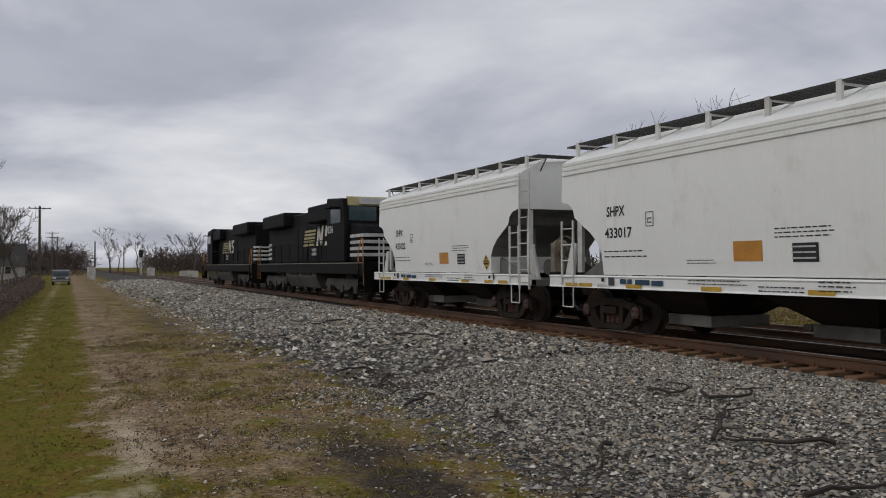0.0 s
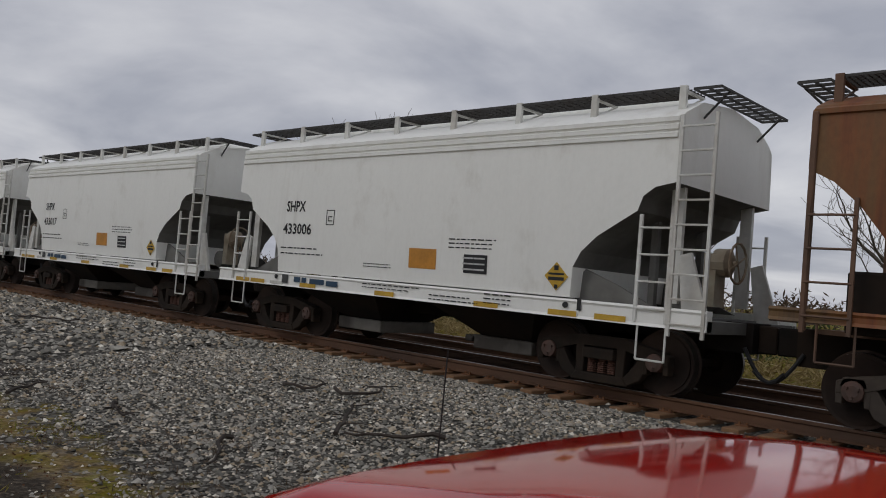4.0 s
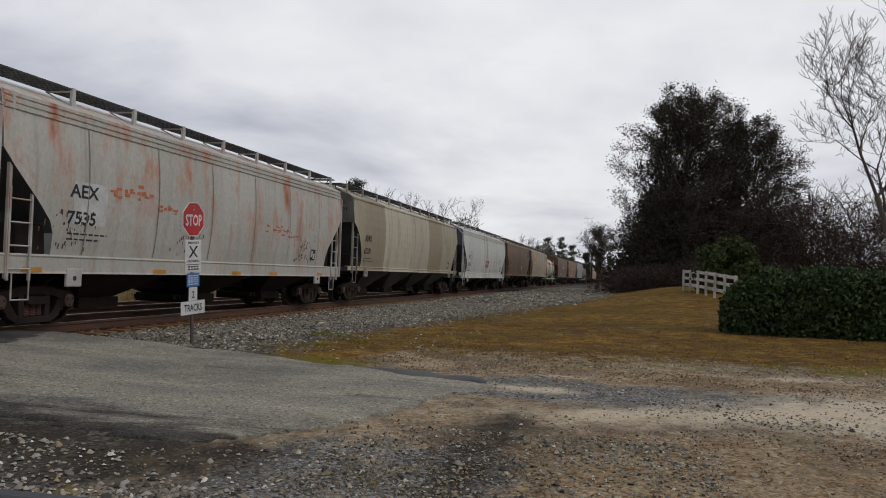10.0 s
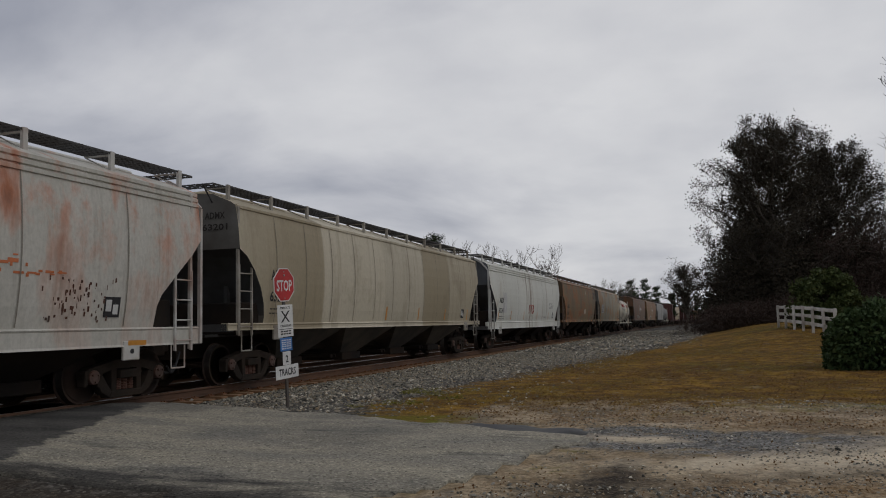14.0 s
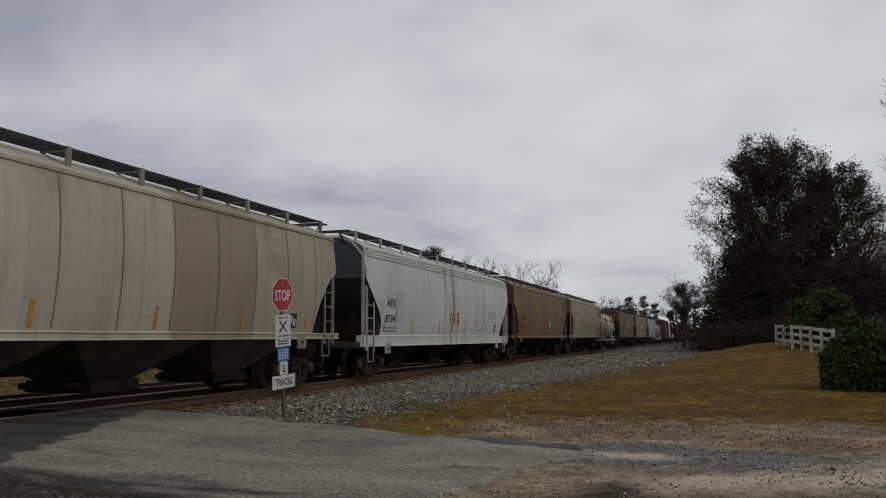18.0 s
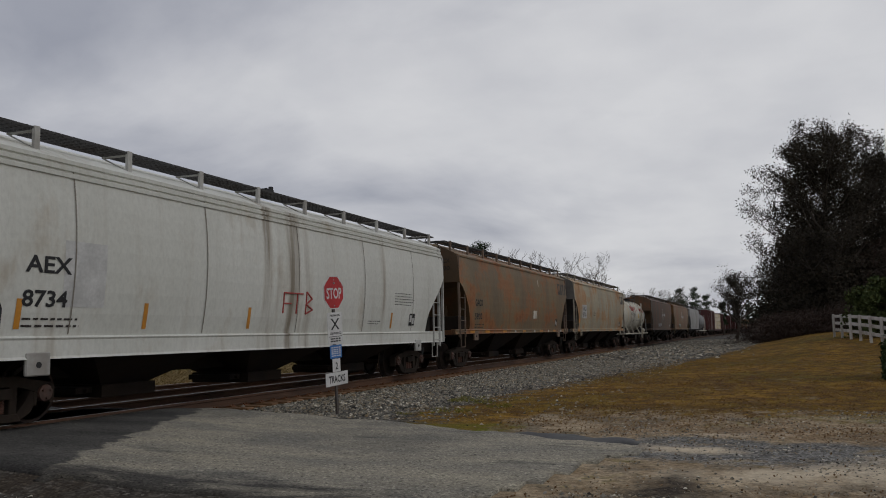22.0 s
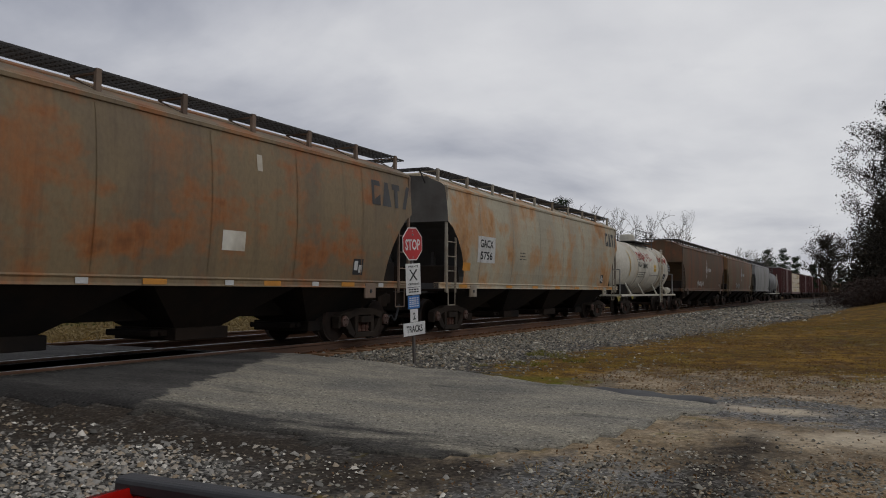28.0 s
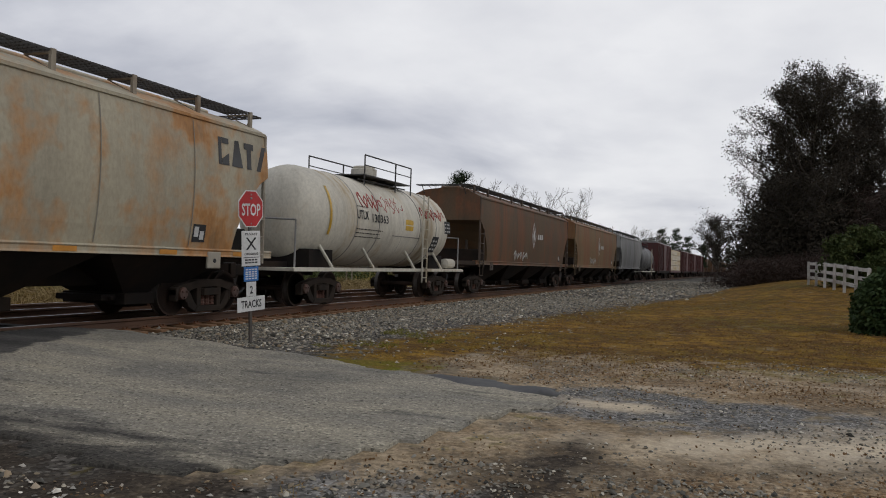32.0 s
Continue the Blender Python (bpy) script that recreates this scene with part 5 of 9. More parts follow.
def marks_white(number):
    def go(car, yo, L, h0, h1):
        a = -L / 2
        text_on(car, "SHPX", a + 2.62, 2.58, 0.22, 0.62, yo, M_INK)
        text_on(car, number, a + 2.70, 2.13, 0.22, 0.92, yo, M_INK)
        bars_on(car, "small_print", small_print(number, a + 2.2, 1.76, 2, 1.45, 0.05, 2.2) + small_print(number + "b", a + 4.75, 1.55, 2, 0.8, 0.03) + small_print(number + "c", a + 6.85, 2.05, 3, 1.2, 0.04), yo, M_INK)
        bars_on(car, "orange_placard", [(a + 5.93, a + 6.58, 1.52, 1.86)], yo, M_ORANGE, "orange paper placard")
        bars_on(car, "data_panel", [(a + 7.2, a + 7.7, 1.50, 1.80)], yo, M_INK, "black data panel")
        bars_on(car, "data_print", [(a + 7.18 + i * 0.24, a + 7.41 + i * 0.24, 1.55 + k * 0.09, 1.575 + k * 0.09) for k in range(3) for i in range(2)], yo, M_PATCH, proud=0.009)
        bars_on(car, "stencil_box", [(a + 3.6, a + 3.84, 2.22, 2.235), (a + 3.6, a + 3.84, 2.495, 2.51), (a + 3.6, a + 3.62, 2.22, 2.51), (a + 3.82, a + 3.84, 2.22, 2.51), (a + 3.66, a + 3.78, 2.29, 2.31), (a + 3.66, a + 3.68, 2.29, 2.38), (a + 3.66, a + 3.78, 2.37, 2.39)], yo, M_INK)
        b = bmesh.new()
        x, z, r = L / 2 - 2.36, 1.55, 0.21
        b.faces.new([b.verts.new((x + dx * r, -yo(z + dz * r) - 0.012, z + dz * r)) for dx, dz in ((0, -1), (1, 0), (0, 1), (-1, 0))])
        dia = part("hazard_placard", b, M_YELLOW, car, "yellow diamond hazard placard")
        b = bmesh.new()
        for x0, x1, z0, z1 in ((-0.14, 0.14, -0.06, -0.01), (-0.14, 0.14, 0.02, 0.05), (-0.04, 0.04, 0.09, 0.16), (-0.03, 0.03, -0.18, -0.12)):
            b.faces.new([b.verts.new((x + p, -yo(z + q) - 0.015, z + q)) for p, q in ((x0, z0), (x1, z0), (x1, z1), (x0, z1))])
        part("placard_print", b, M_INK, dia)

        def sill(z):
            return 1.545
        m = (h0 + h1) / 2
        bars_on(car, "reflective_tape", tape((a + 0.95, a + 1.5, a + 3.2, a + 5.4, a + 7.75, L / 2 - 2.2, L / 2 - 1.4), h0 + 0.02, h0 + 0.1, 0.5), sill, M_YELLOW, "yellow reflective tape")
        bars_on(car, "sill_emblem", [(a + 2.35, a + 2.55, m - 0.07, m + 0.1)], sill, M_DARKGREY)
        bars_on(car, "blue_lettering_bar", [(a + 2.75, a + 2.95, m - 0.03, m + 0.07), (a + 3.0, a + 3.14, m - 0.03, m + 0.07), (a + 3.25, a + 3.7, m - 0.04, m + 0.06), (a + 3.76, a + 4.1, m - 0.05, m + 0.05)], sill, M_BLUE, "blue lettering")
        bars_on(car, "sill_print", small_print(number + "d", a + 4.8, m + 0.08, 2, 1.6, 0.035) + small_print(number + "e", a + 6.5, m + 0.0, 2, 1.1, 0.04) + small_print(number + "f", L / 2 - 3.7, m + 0.1, 3, 0.7, 0.04) + [(L / 2 - 1.95, L / 2 - 1.88, m - 0.02, m + 0.14)], sill, M_INK)
    return go


def emblem(car, yo, x, z, s):
    """A white-rimmed blue leaf badge with four joined discs, as plain shapes."""
    def leaf(k):
        pts = [(0, 0.72), (0.16, 0.55), (0.35, 0.34), (0.52, 0.12), (0.56, -0.03), (0.50, -0.14), (0.30, -0.33), (0.06, -0.50), (0.06, -0.66), (-0.06, -0.66), (-0.06, -0.50), (-0.30, -0.33), (-0.50, -0.14), (-0.56, -0.03), (-0.52, 0.12), (-0.35, 0.34), (-0.16, 0.55)]
        return [(a * k, b * k if b > -0.5 else b * (1 + (k - 1) * 0.4)) for a, b in pts]
    stack = [([(p * 1.08, q) for p, q in leaf(1.0)], M_EMBLEM), ([(p * 1.08, q) for p, q in leaf(0.94)], M_BLUE), ([(a * 0.68, b * 0.62) for a, b in ((0, 0.60), (0.30, 0.28), (0.53, 0.0), (0.50, -0.08), (0, -0.60), (-0.50, -0.08), (-0.53, 0.0), (-0.30, 0.28))], M_EMBLEM)]
    root = None
    for k, (pts, m) in enumerate(stack):
        b = bmesh.new()
        b.faces.new([b.verts.new((x + p * s, -yo(z + q * s) - 0.006 - 0.004 * k, z + q * s)) for p, q in pts])
        bmesh.ops.triangulate(b, faces=b.faces)
        root = part("leaf_emblem" if k == 0 else "emblem_field", b, m, car if k == 0 else root, "blue and white leaf-shaped badge" if k == 0 else "") if k < 2 else part("emblem_centre", b, m, root.parent)
    for p, q in ((0, 0.17), (0.19, 0.0), (0, -0.18), (-0.19, 0.0)):
        b = bmesh.new()
        b.faces.new([b.verts.new((x + (p + 0.115 * math.cos(a * math.tau / 14)) * s, -yo(z + q * s) - 0.020, z + (q + 0.115 * math.sin(a * math.tau / 14)) * s)) for a in range(14)])
        part("emblem_disc", b, M_BLUE, root.parent)


def block_marks(car, yo, x, z, h, material, rim=None):
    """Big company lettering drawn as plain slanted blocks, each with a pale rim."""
    def bar(b, x0, pts, grow, pr):
        cx, cz = sum(p for p, q in pts) / len(pts), sum(q for p, q in pts) / len(pts)
        P = [(p + math.copysign(grow, p - cx), q + math.copysign(grow, q - cz)) for p, q in pts]
        b.faces.new([b.verts.new((x0 + 0.80 * p + 0.05 * q, -yo(z + q) - pr, z + q)) for p, q in P])
    shapes = (([(0, 0), (0.11, 0), (0.20, h), (0.10, h)], [(0.33, 0), (0.44, 0), (0.34, h), (0.22, h)], [(0.12, 0.09), (0.34, 0.09), (0.32, 0.17), (0.14, 0.17)], [(0.12, h - 0.09), (0.30, h - 0.09), (0.30, h), (0.12, h)]),
              ([(0, 0), (0.12, 0), (0.12, h), (0, h)], [(0.12, 0), (0.34, 0), (0.38, 0.09), (0.12, 0.09)], [(0.12, h - 0.09), (0.38, h - 0.09), (0.34, h), (0.12, h)], [(0.29, 0.04), (0.41, 0.07), (0.41, h - 0.07), (0.29, h - 0.04)]),
              ([(0, 0), (0.12, 0), (0.12, h), (0, h)], [(0.42, 0), (0.54, 0), (0.54, h), (0.42, h)], [(0.22, 0.06), (0.32, 0.06), (0.20, h), (0.06, h)], [(0.22, 0.06), (0.32, 0.06), (0.48, h), (0.34, h)]))
    for k, bars in enumerate(shapes):
        x0 = x + (0.02, 0.52, 0.99)[k]
        for grow, m, pr in (((0.028, rim, 0.006),) if rim else ()) + ((0.0, material, 0.010),):
            b = bmesh.new()
            for j, pts in enumerate(bars):
                bar(b, x0, pts, grow, pr + 0.0012 * j)
            part("lettering_block", b, m, car, "blue block lettering" if m is material else "")


def marks_v(car, yo, L, h0, h1):
    a = -L / 2
    text_on(car, "ADMX", a + 2.10, 2.28, 0.20, 0.80, yo, M_INKBROWN)
    text_on(car, "52203", a + 2.10, 1.87, 0.20, 0.84, yo, M_INKBROWN)
    emblem(car, yo, a + 7.18, 2.62, 1.02)
    block_marks(car, yo, a + 7.90, 2.42, 0.36, M_BLUE, M_EMBLEM)
    bars_on(car, "reflective_tape", [(x - 0.045, x + 0.045, 1.40, 1.80) for x in (a + 3.32, a + 5.26, a + 7.82, a + 9.72)], yo, M_ORANGE, "upright orange reflective strip")
    bars_on(car, "data_panel", [(a + 12.22, a + 12.72, 1.50, 1.80)], yo, M_EMBLEM, "white-rimmed black data panel")
    bars_on(car, "data_field", [(a + 12.24, a + 12.47, 1.56, 1.78), (a + 12.49, a + 12.70, 1.56, 1.78)], yo, M_INK, proud=0.009)
    bars_on(car, "small_label", [(a + 7.55, a + 7.8, 1.47, 1.58)], yo, M_EMBLEM)
    bars_on(car, "small_print", small_print("va", a + 1.9, 1.6, 2, 0.5, 0.06) + small_print("vb", a + 12.95, 1.82, 3, 0.75, 0.05), yo, M_INKBROWN)
    bars_on(car, "scraped_rust", small_print("vc", a + 4.0, 2.35, 1, 2.4, 0.06) + small_print("vd", a + 11.5, 2.32, 1, 1.8, 0.05), yo, M_CAP)


def marks_w(car, yo, L, h0, h1):
    a = -L / 2
    text_on(car, "NRLX", a + 2.27, 2.34, 0.21, 0.82, yo, M_INK)
    text_on(car, "5951", a + 2.24, 1.93, 0.21, 0.76, yo, M_INK)
    bars_on(car, "small_print", small_print("wa", a + 1.8, 1.70, 2, 1.25, 0.055, 2.2) + small_print("wb", L / 2 - 3.3, 1.6, 2, 0.5, 0.05) + [(a + 5.0, a + 5.3, 1.95, 1.97), (a + 5.0, a + 5.3, 2.22, 2.24), (a + 5.0, a + 5.02, 1.95, 2.24), (a + 5.28, a + 5.3, 1.95, 2.24)], yo, M_INK)
    bars_on(car, "data_panel", [(a + 13.1, a + 13.55, 1.50, 1.80)], yo, M_INK, "black data panel")
    bars_on(car, "data_print", [(a + 13.14, a + 13.28, 1.55, 1.75), (a + 13.34, a + 13.40, 1.58, 1.75), (a + 13.44, a + 13.5, 1.55, 1.75)], yo, M_PATCH, proud=0.009)
    bars_on(car, "reflective_tape", [(a + 1.62, a + 1.86, 1.40, 1.98), (L / 2 - 1.9, L / 2 - 1.68, 1.40, 1.85)], yo, M_ORANGE, "upright orange reflective strip")

    def sill(z):
        return 1.545
    bars_on(car, "sill_tape", tape((a + 3.6, a + 7.9, a + 11.0, a + 14.6), h0 + 0.02, h0 + 0.11, 0.55), sill, M_YELLOW, "yellow reflective tape")
    rnd = random.Random(8)
    b = bmesh.new()
    for k in range(9):
        x, z = a + 4.0 + k * 0.08, 1.86 + 0.1 * math.sin(k * 1.4)
        rod(b, (x, -yo(z) - 0.004, z), (x + 0.09, -yo(z) - 0.004, z + rnd.uniform(-0.12, 0.14)), 0.008, 4)
    part("spray_scrawl", b, M_INKBROWN, car, "thin black spray scribble")


def marks_side(mark, number, x, z, tapes, tape_mat, upright=(), extra=None, size=0.25):
    def go(car, yo, L, h0, h1):
        a = -L / 2
        if mark:
            text_on(car, mark, a + x, z, size, size * 3.4, yo, M_INK)
            text_on(car, number, a + x - 0.03, z - 0.5, size, size * 3.3, yo, M_INK)
            bars_on(car, "small_print", small_print(mark + number, a + x - 0.4, z - 0.78, 2, 1.2, 0.06), yo, M_INKBROWN)
        if tapes:
            bars_on(car, "reflective_tape", tape([a + L * t for t in tapes], h0 + 0.02, h0 + 0.11, 0.5), lambda q: 1.545, tape_mat, "reflective tape on the sill")
        if upright:
            bars_on(car, "reflective_strip", [(a + L * t - 0.05, a + L * t + 0.05, 1.42, 1.85) for t in upright], yo, M_ORANGE, "upright orange reflective strip")
        bars_on(car, "data_panel", [(L / 2 - 2.9, L / 2 - 2.5, 1.50, 1.85)], yo, M_INK, "black data panel")
        bars_on(car, "data_print", [(L / 2 - 2.86, L / 2 - 2.72, 1.6, 1.8), (L / 2 - 2.68, L / 2 - 2.55, 1.55, 1.72)], yo, M_PATCH, proud=0.009)
        if extra:
            extra(car, yo, L, h0, h1)
    return go


def scrawl(car, yo, x, z, w, h, material, seed, n=22, r=0.012):
    """Loops of sprayed line."""
    rnd = random.Random(seed)
    b = bmesh.new()
    p = None
    for k in range(n * 3):
        t = k / (n * 3)
        ph = rnd.uniform(0, 0.25)
        q = (x + w * t + 0.35 * h * math.sin(k * 0.9 + ph), z + h * 0.5 * math.sin(k * 1.35 + ph * 3) * (0.7 + 0.3 * math.sin(k * 0.37)))
        q3 = (q[0], -yo(q[1]) - 0.006, q[1])
        if p and rnd.random() > 0.06:
            rod(b, p, q3, r, 4)
        p = q3
    return tagged(part("spray_lettering", b, material, car), "sprayed graffiti scrawl", kind="stuff")


def extra_a(car, yo, L, h0, h1):
    a = -L / 2
    bars_on(car, "repaint_patch", [(a + 1.95, a + 2.95, 1.9, 2.7)], yo, M_PATCH, "white repainted patch", proud=0.004)
    smears = []
    rnd = random.Random(31)
    for x0, x1, z0, dz, n in ((3.0, 4.5, 2.62, 0.05, 26), (4.6, 5.6, 2.42, 0.05, 14), (10.2, 12.4, 2.30, 0.07, 24), (12.0, 12.8, 2.15, 0.04, 8)):
        for k in range(n):
            x, w, h = a + x0 + (x1 - x0) * rnd.random(), rnd.uniform(0.04, 0.22), rnd.uniform(0.015, 0.07)
            z = z0 + rnd.gauss(0, dz)
            smears.append((x, x + w, z, z + h))
    bars_on(car, "orange_scrape", smears, yo, M_SCRAPE, "scuffed red-orange paint")
    specks = []
    for k in range(150):
        x, z = a + rnd.choice((1.9, 6.2, 13.0, 13.6)) + rnd.gauss(0, 0.35), rnd.uniform(1.4, 2.1)
        specks.append((x, x + rnd.uniform(0.01, 0.05), z, z + rnd.uniform(0.02, 0.10)))
    bars_on(car, "scraped_rust", specks, yo, M_CAP, "peppered rust spots")


def extra_y(car, yo, L, h0, h1):
    a = -L / 2
    bars_on(car, "repaint_patch", [(a + 2.5, a + 3.35, 1.75, 2.75)], yo, M_PATCH, "white repainted patch", proud=0.004)
    b = bmesh.new()
    x, z = a + 8.6, 1.75
    for p, q in (((0, 0), (0, 0.45)), ((0, 0.45), (0.4, 0.45)), ((0, 0.22), (0.3, 0.22)), ((0.55, 0), (0.55, 0.45)), ((0.4, 0.45), (0.8, 0.45)), ((0.95, 0), (0.95, 0.5)), ((0.95, 0.5), (1.2, 0.35)), ((1.2, 0.35), (0.95, 0.22)), ((0.95, 0.22), (1.25, 0.1)), ((1.25, 0.1), (0.95, 0.0))):
        rod(b, (x + p[0], -yo(z + p[1]) - 0.006, z + p[1]), (x + q[0], -yo(z + q[1]) - 0.006, z + q[1]), 0.02, 4)
    part("spray_lettering", b, M_GRAFFITI, car, "red sprayed graffiti letters")
    bars_on(car, "small_print", small_print("ya", L / 2 - 4.0, 2.42, 5, 1.5, 0.036, 2.2) + small_print("yb", a + 12.8, 1.62, 2, 0.8, 0.04), yo, M_INK)
    b = bmesh.new()
    quad_box(b, a + 9.0, a + 9.3, -0.9, -0.75, 4.50, 4.64)
    quad_box(b, a + 9.25, a + 9.34, -0.86, -0.79, 4.62, 4.72)
    part("roof_latch", b, M_INK, car)


def letter_blocks(x_end):
    """Four big faded marks, each a plain block shape."""
    strokes = ([[(0, 0), (0.11, 0), (0.11, 0.56), (0, 0.56)], [(0.11, 0.44), (0.36, 0.44), (0.36, 0.56), (0.11, 0.56)], [(0.11, 0), (0.36, 0), (0.36, 0.26), (0.11, 0.12)]],
               [[(0, 0), (0.40, 0), (0.27, 0.56), (0.13, 0.56)]],
               [[(0, 0.42), (0.36, 0.42), (0.36, 0.56), (0, 0.56)], [(0.10, 0), (0.26, 0), (0.26, 0.42), (0.10, 0.42)]],
               [[(0, 0), (0.16, 0), (0.40, 0.56), (0.24, 0.56)]])

    def go(car, yo, L, h0, h1):
        x0 = L / 2 - x_end
        for k, quads in enumerate(strokes):
            b = bmesh.new()
            for j, pts in enumerate(quads):
                b.faces.new([b.verts.new((x0 + k * 0.46 + p * 1.0, -yo(3.12 + q) - 0.008 - 0.002 * j, 3.12 + q)) for p, q in pts])
            part("lettering_block", b, M_DARKGREY, car, "faded dark block lettering")
    return go


def extra_p(car, yo, L, h0, h1):
    letter_blocks(2.2)(car, yo, L, h0, h1)
    bars_on(car, "repaint_patch", [(L / 2 - 7.1, L / 2 - 6.5, 1.85, 2.2), (L / 2 - 6.2, L / 2 - 6.05, 3.35, 3.65)], yo, M_EMBLEM, "pale repainted patch")
    bars_on(car, "white_tape", tape([-L / 2 + L * t for t in (0.42, 0.6, 0.75, 0.9)], h0 + 0.02, h0 + 0.11, 0.22), lambda q: 1.547, M_PATCH)


def extra_z(car, yo, L, h0, h1):
    letter_blocks(2.2)(car, yo, L, h0, h1)
    a = -L / 2
    bars_on(car, "repaint_patch", [(a + 2.3, a + 3.55, 1.98, 2.75)], yo, M_PATCH, "white repainted number patch")
    text_on(car, "GACX", a + 2.92, 2.54, 0.24, 0.95, yo, M_INK, 0.011)
    text_on(car, "5756", a + 2.92, 2.19, 0.24, 0.86, yo, M_INK, 0.011)
    bars_on(car, "orange_patch", [(a + 1.35, a + 1.85, 1.72, 1.95)], yo, M_ORANGE)
    bars_on(car, "stencil_box", small_print("za", a + 5.6, 2.4, 3, 0.6, 0.06), yo, M_INKBROWN)


def extra_lm(seed):
    def go(car, yo, L, h0, h1):
        x, z = 0.3, 2.75
        for r0, m in ((0.62, M_GRAFWHITE), (0.5, M_DARKBROWN), (0.3, M_GRAFWHITE)):
            b = bmesh.new()
            b.faces.new([b.verts.new((x + p * r0, -yo(z + q * r0) - 0.012 + 0.003 * r0, z + q * r0)) for p, q in ((0, -1.1), (0.7, 0), (0, 1.1), (-0.7, 0))])
            part("badge", b, m, car, "white diamond badge")
        bars_on(car, "lettering_bar", [(x + 0.8 + k * 0.4, x + 1.1 + k * 0.4, 2.6, 2.85) for k in range(3)], yo, M_GRAFWHITE)
        scrawl(car, yo, -3.4, 1.7, 2.6, 0.5, M_GRAFWHITE, seed, 12, 0.016)
    return go


def white_spec(a, b, num):
    return dict(start=a, end=b, paint=M_WHITE, fittings=M_WHITE_PART, bays=2, posts=8, cut=CUT_WHITE, zs=1.26, zt=3.78, roof=0.42, sill=(0.97, 1.24), eaves=3, w0=1.50, bulge=0.05, bay=(3.6, 1.15, 0.5), tall_ladder=True, inset=0.55, centre=0.7,
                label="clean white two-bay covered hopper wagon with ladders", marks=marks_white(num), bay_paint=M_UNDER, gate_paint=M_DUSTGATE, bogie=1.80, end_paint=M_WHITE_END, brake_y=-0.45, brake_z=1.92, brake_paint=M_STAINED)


for a, b, num in ((-60.53, -49.13, "433022"), (-48.23, -36.83, "433017"), (-35.93, -24.53, "433006")):
    hopper_car(white_spec(a, b, num))
hopper_car(dict(start=-23.74, end=-7.67, paint=M_BROWN, fittings=worn("brown_wagon_fittings", (0.16, 0.085, 0.05), (0.10, 0.06, 0.04), 0.5, 8), bays=3, posts=9, cut=CUT_ROUND, fine=True, bulge=0.03, w0=1.53, zt=3.72, roof=0.36, 
                label="rust-brown three-bay covered hopper wagon with a leaf badge", marks=marks_v, bogie=1.75, cast=M_BOGIE, bay_paint=worn("dusty_brown_bay_steel", (0.075, 0.046, 0.026), (0.04, 0.028, 0.02), 0.5, 5, 0.85), seams=(-5.2, -2.6, 0.0, 2.6, 5.2)))
hopper_car(dict(end_marks=("NRLX", "5951"), wall_paint=worn("faded_grey_end", (0.30, 0.27, 0.21), (0.16, 0.12, 0.085), 0.5, 4, 0.75), start=-6.88, end=9.70, paint=M_TAN, fittings=worn("cream_wagon_fittings", (0.45, 0.42, 0.36), (0.22, 0.16, 0.12), 0.5, 8), bays=3, posts=10, cut=CUT_ROUND, fine=True, zt=3.80, roof=0.36, bay=(4.0, 1.85, 0.62),
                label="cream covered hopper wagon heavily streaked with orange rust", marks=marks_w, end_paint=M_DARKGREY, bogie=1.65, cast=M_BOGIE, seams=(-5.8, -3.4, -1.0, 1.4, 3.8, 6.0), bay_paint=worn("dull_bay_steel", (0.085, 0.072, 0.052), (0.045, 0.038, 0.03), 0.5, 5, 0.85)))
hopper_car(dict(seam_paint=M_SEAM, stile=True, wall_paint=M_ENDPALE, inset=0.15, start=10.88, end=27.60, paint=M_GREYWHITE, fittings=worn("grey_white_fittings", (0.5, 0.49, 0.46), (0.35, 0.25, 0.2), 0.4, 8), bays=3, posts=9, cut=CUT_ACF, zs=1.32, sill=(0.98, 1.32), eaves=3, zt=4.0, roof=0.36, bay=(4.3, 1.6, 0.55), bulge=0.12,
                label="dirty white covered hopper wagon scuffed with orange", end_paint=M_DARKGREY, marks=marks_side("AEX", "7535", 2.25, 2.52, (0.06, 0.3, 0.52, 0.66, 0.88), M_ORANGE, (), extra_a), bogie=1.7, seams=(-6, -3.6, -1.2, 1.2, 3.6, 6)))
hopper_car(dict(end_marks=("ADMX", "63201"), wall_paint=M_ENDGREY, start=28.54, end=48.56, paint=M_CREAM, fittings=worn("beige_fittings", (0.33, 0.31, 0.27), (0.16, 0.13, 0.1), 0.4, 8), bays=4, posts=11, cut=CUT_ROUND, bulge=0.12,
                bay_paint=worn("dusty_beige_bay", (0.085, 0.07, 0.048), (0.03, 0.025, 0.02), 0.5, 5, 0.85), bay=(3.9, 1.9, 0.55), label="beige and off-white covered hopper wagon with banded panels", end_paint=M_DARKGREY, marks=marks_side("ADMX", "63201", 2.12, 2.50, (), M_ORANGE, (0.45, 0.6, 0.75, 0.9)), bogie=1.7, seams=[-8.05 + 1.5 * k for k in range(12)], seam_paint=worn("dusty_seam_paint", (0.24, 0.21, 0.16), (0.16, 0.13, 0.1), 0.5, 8)))
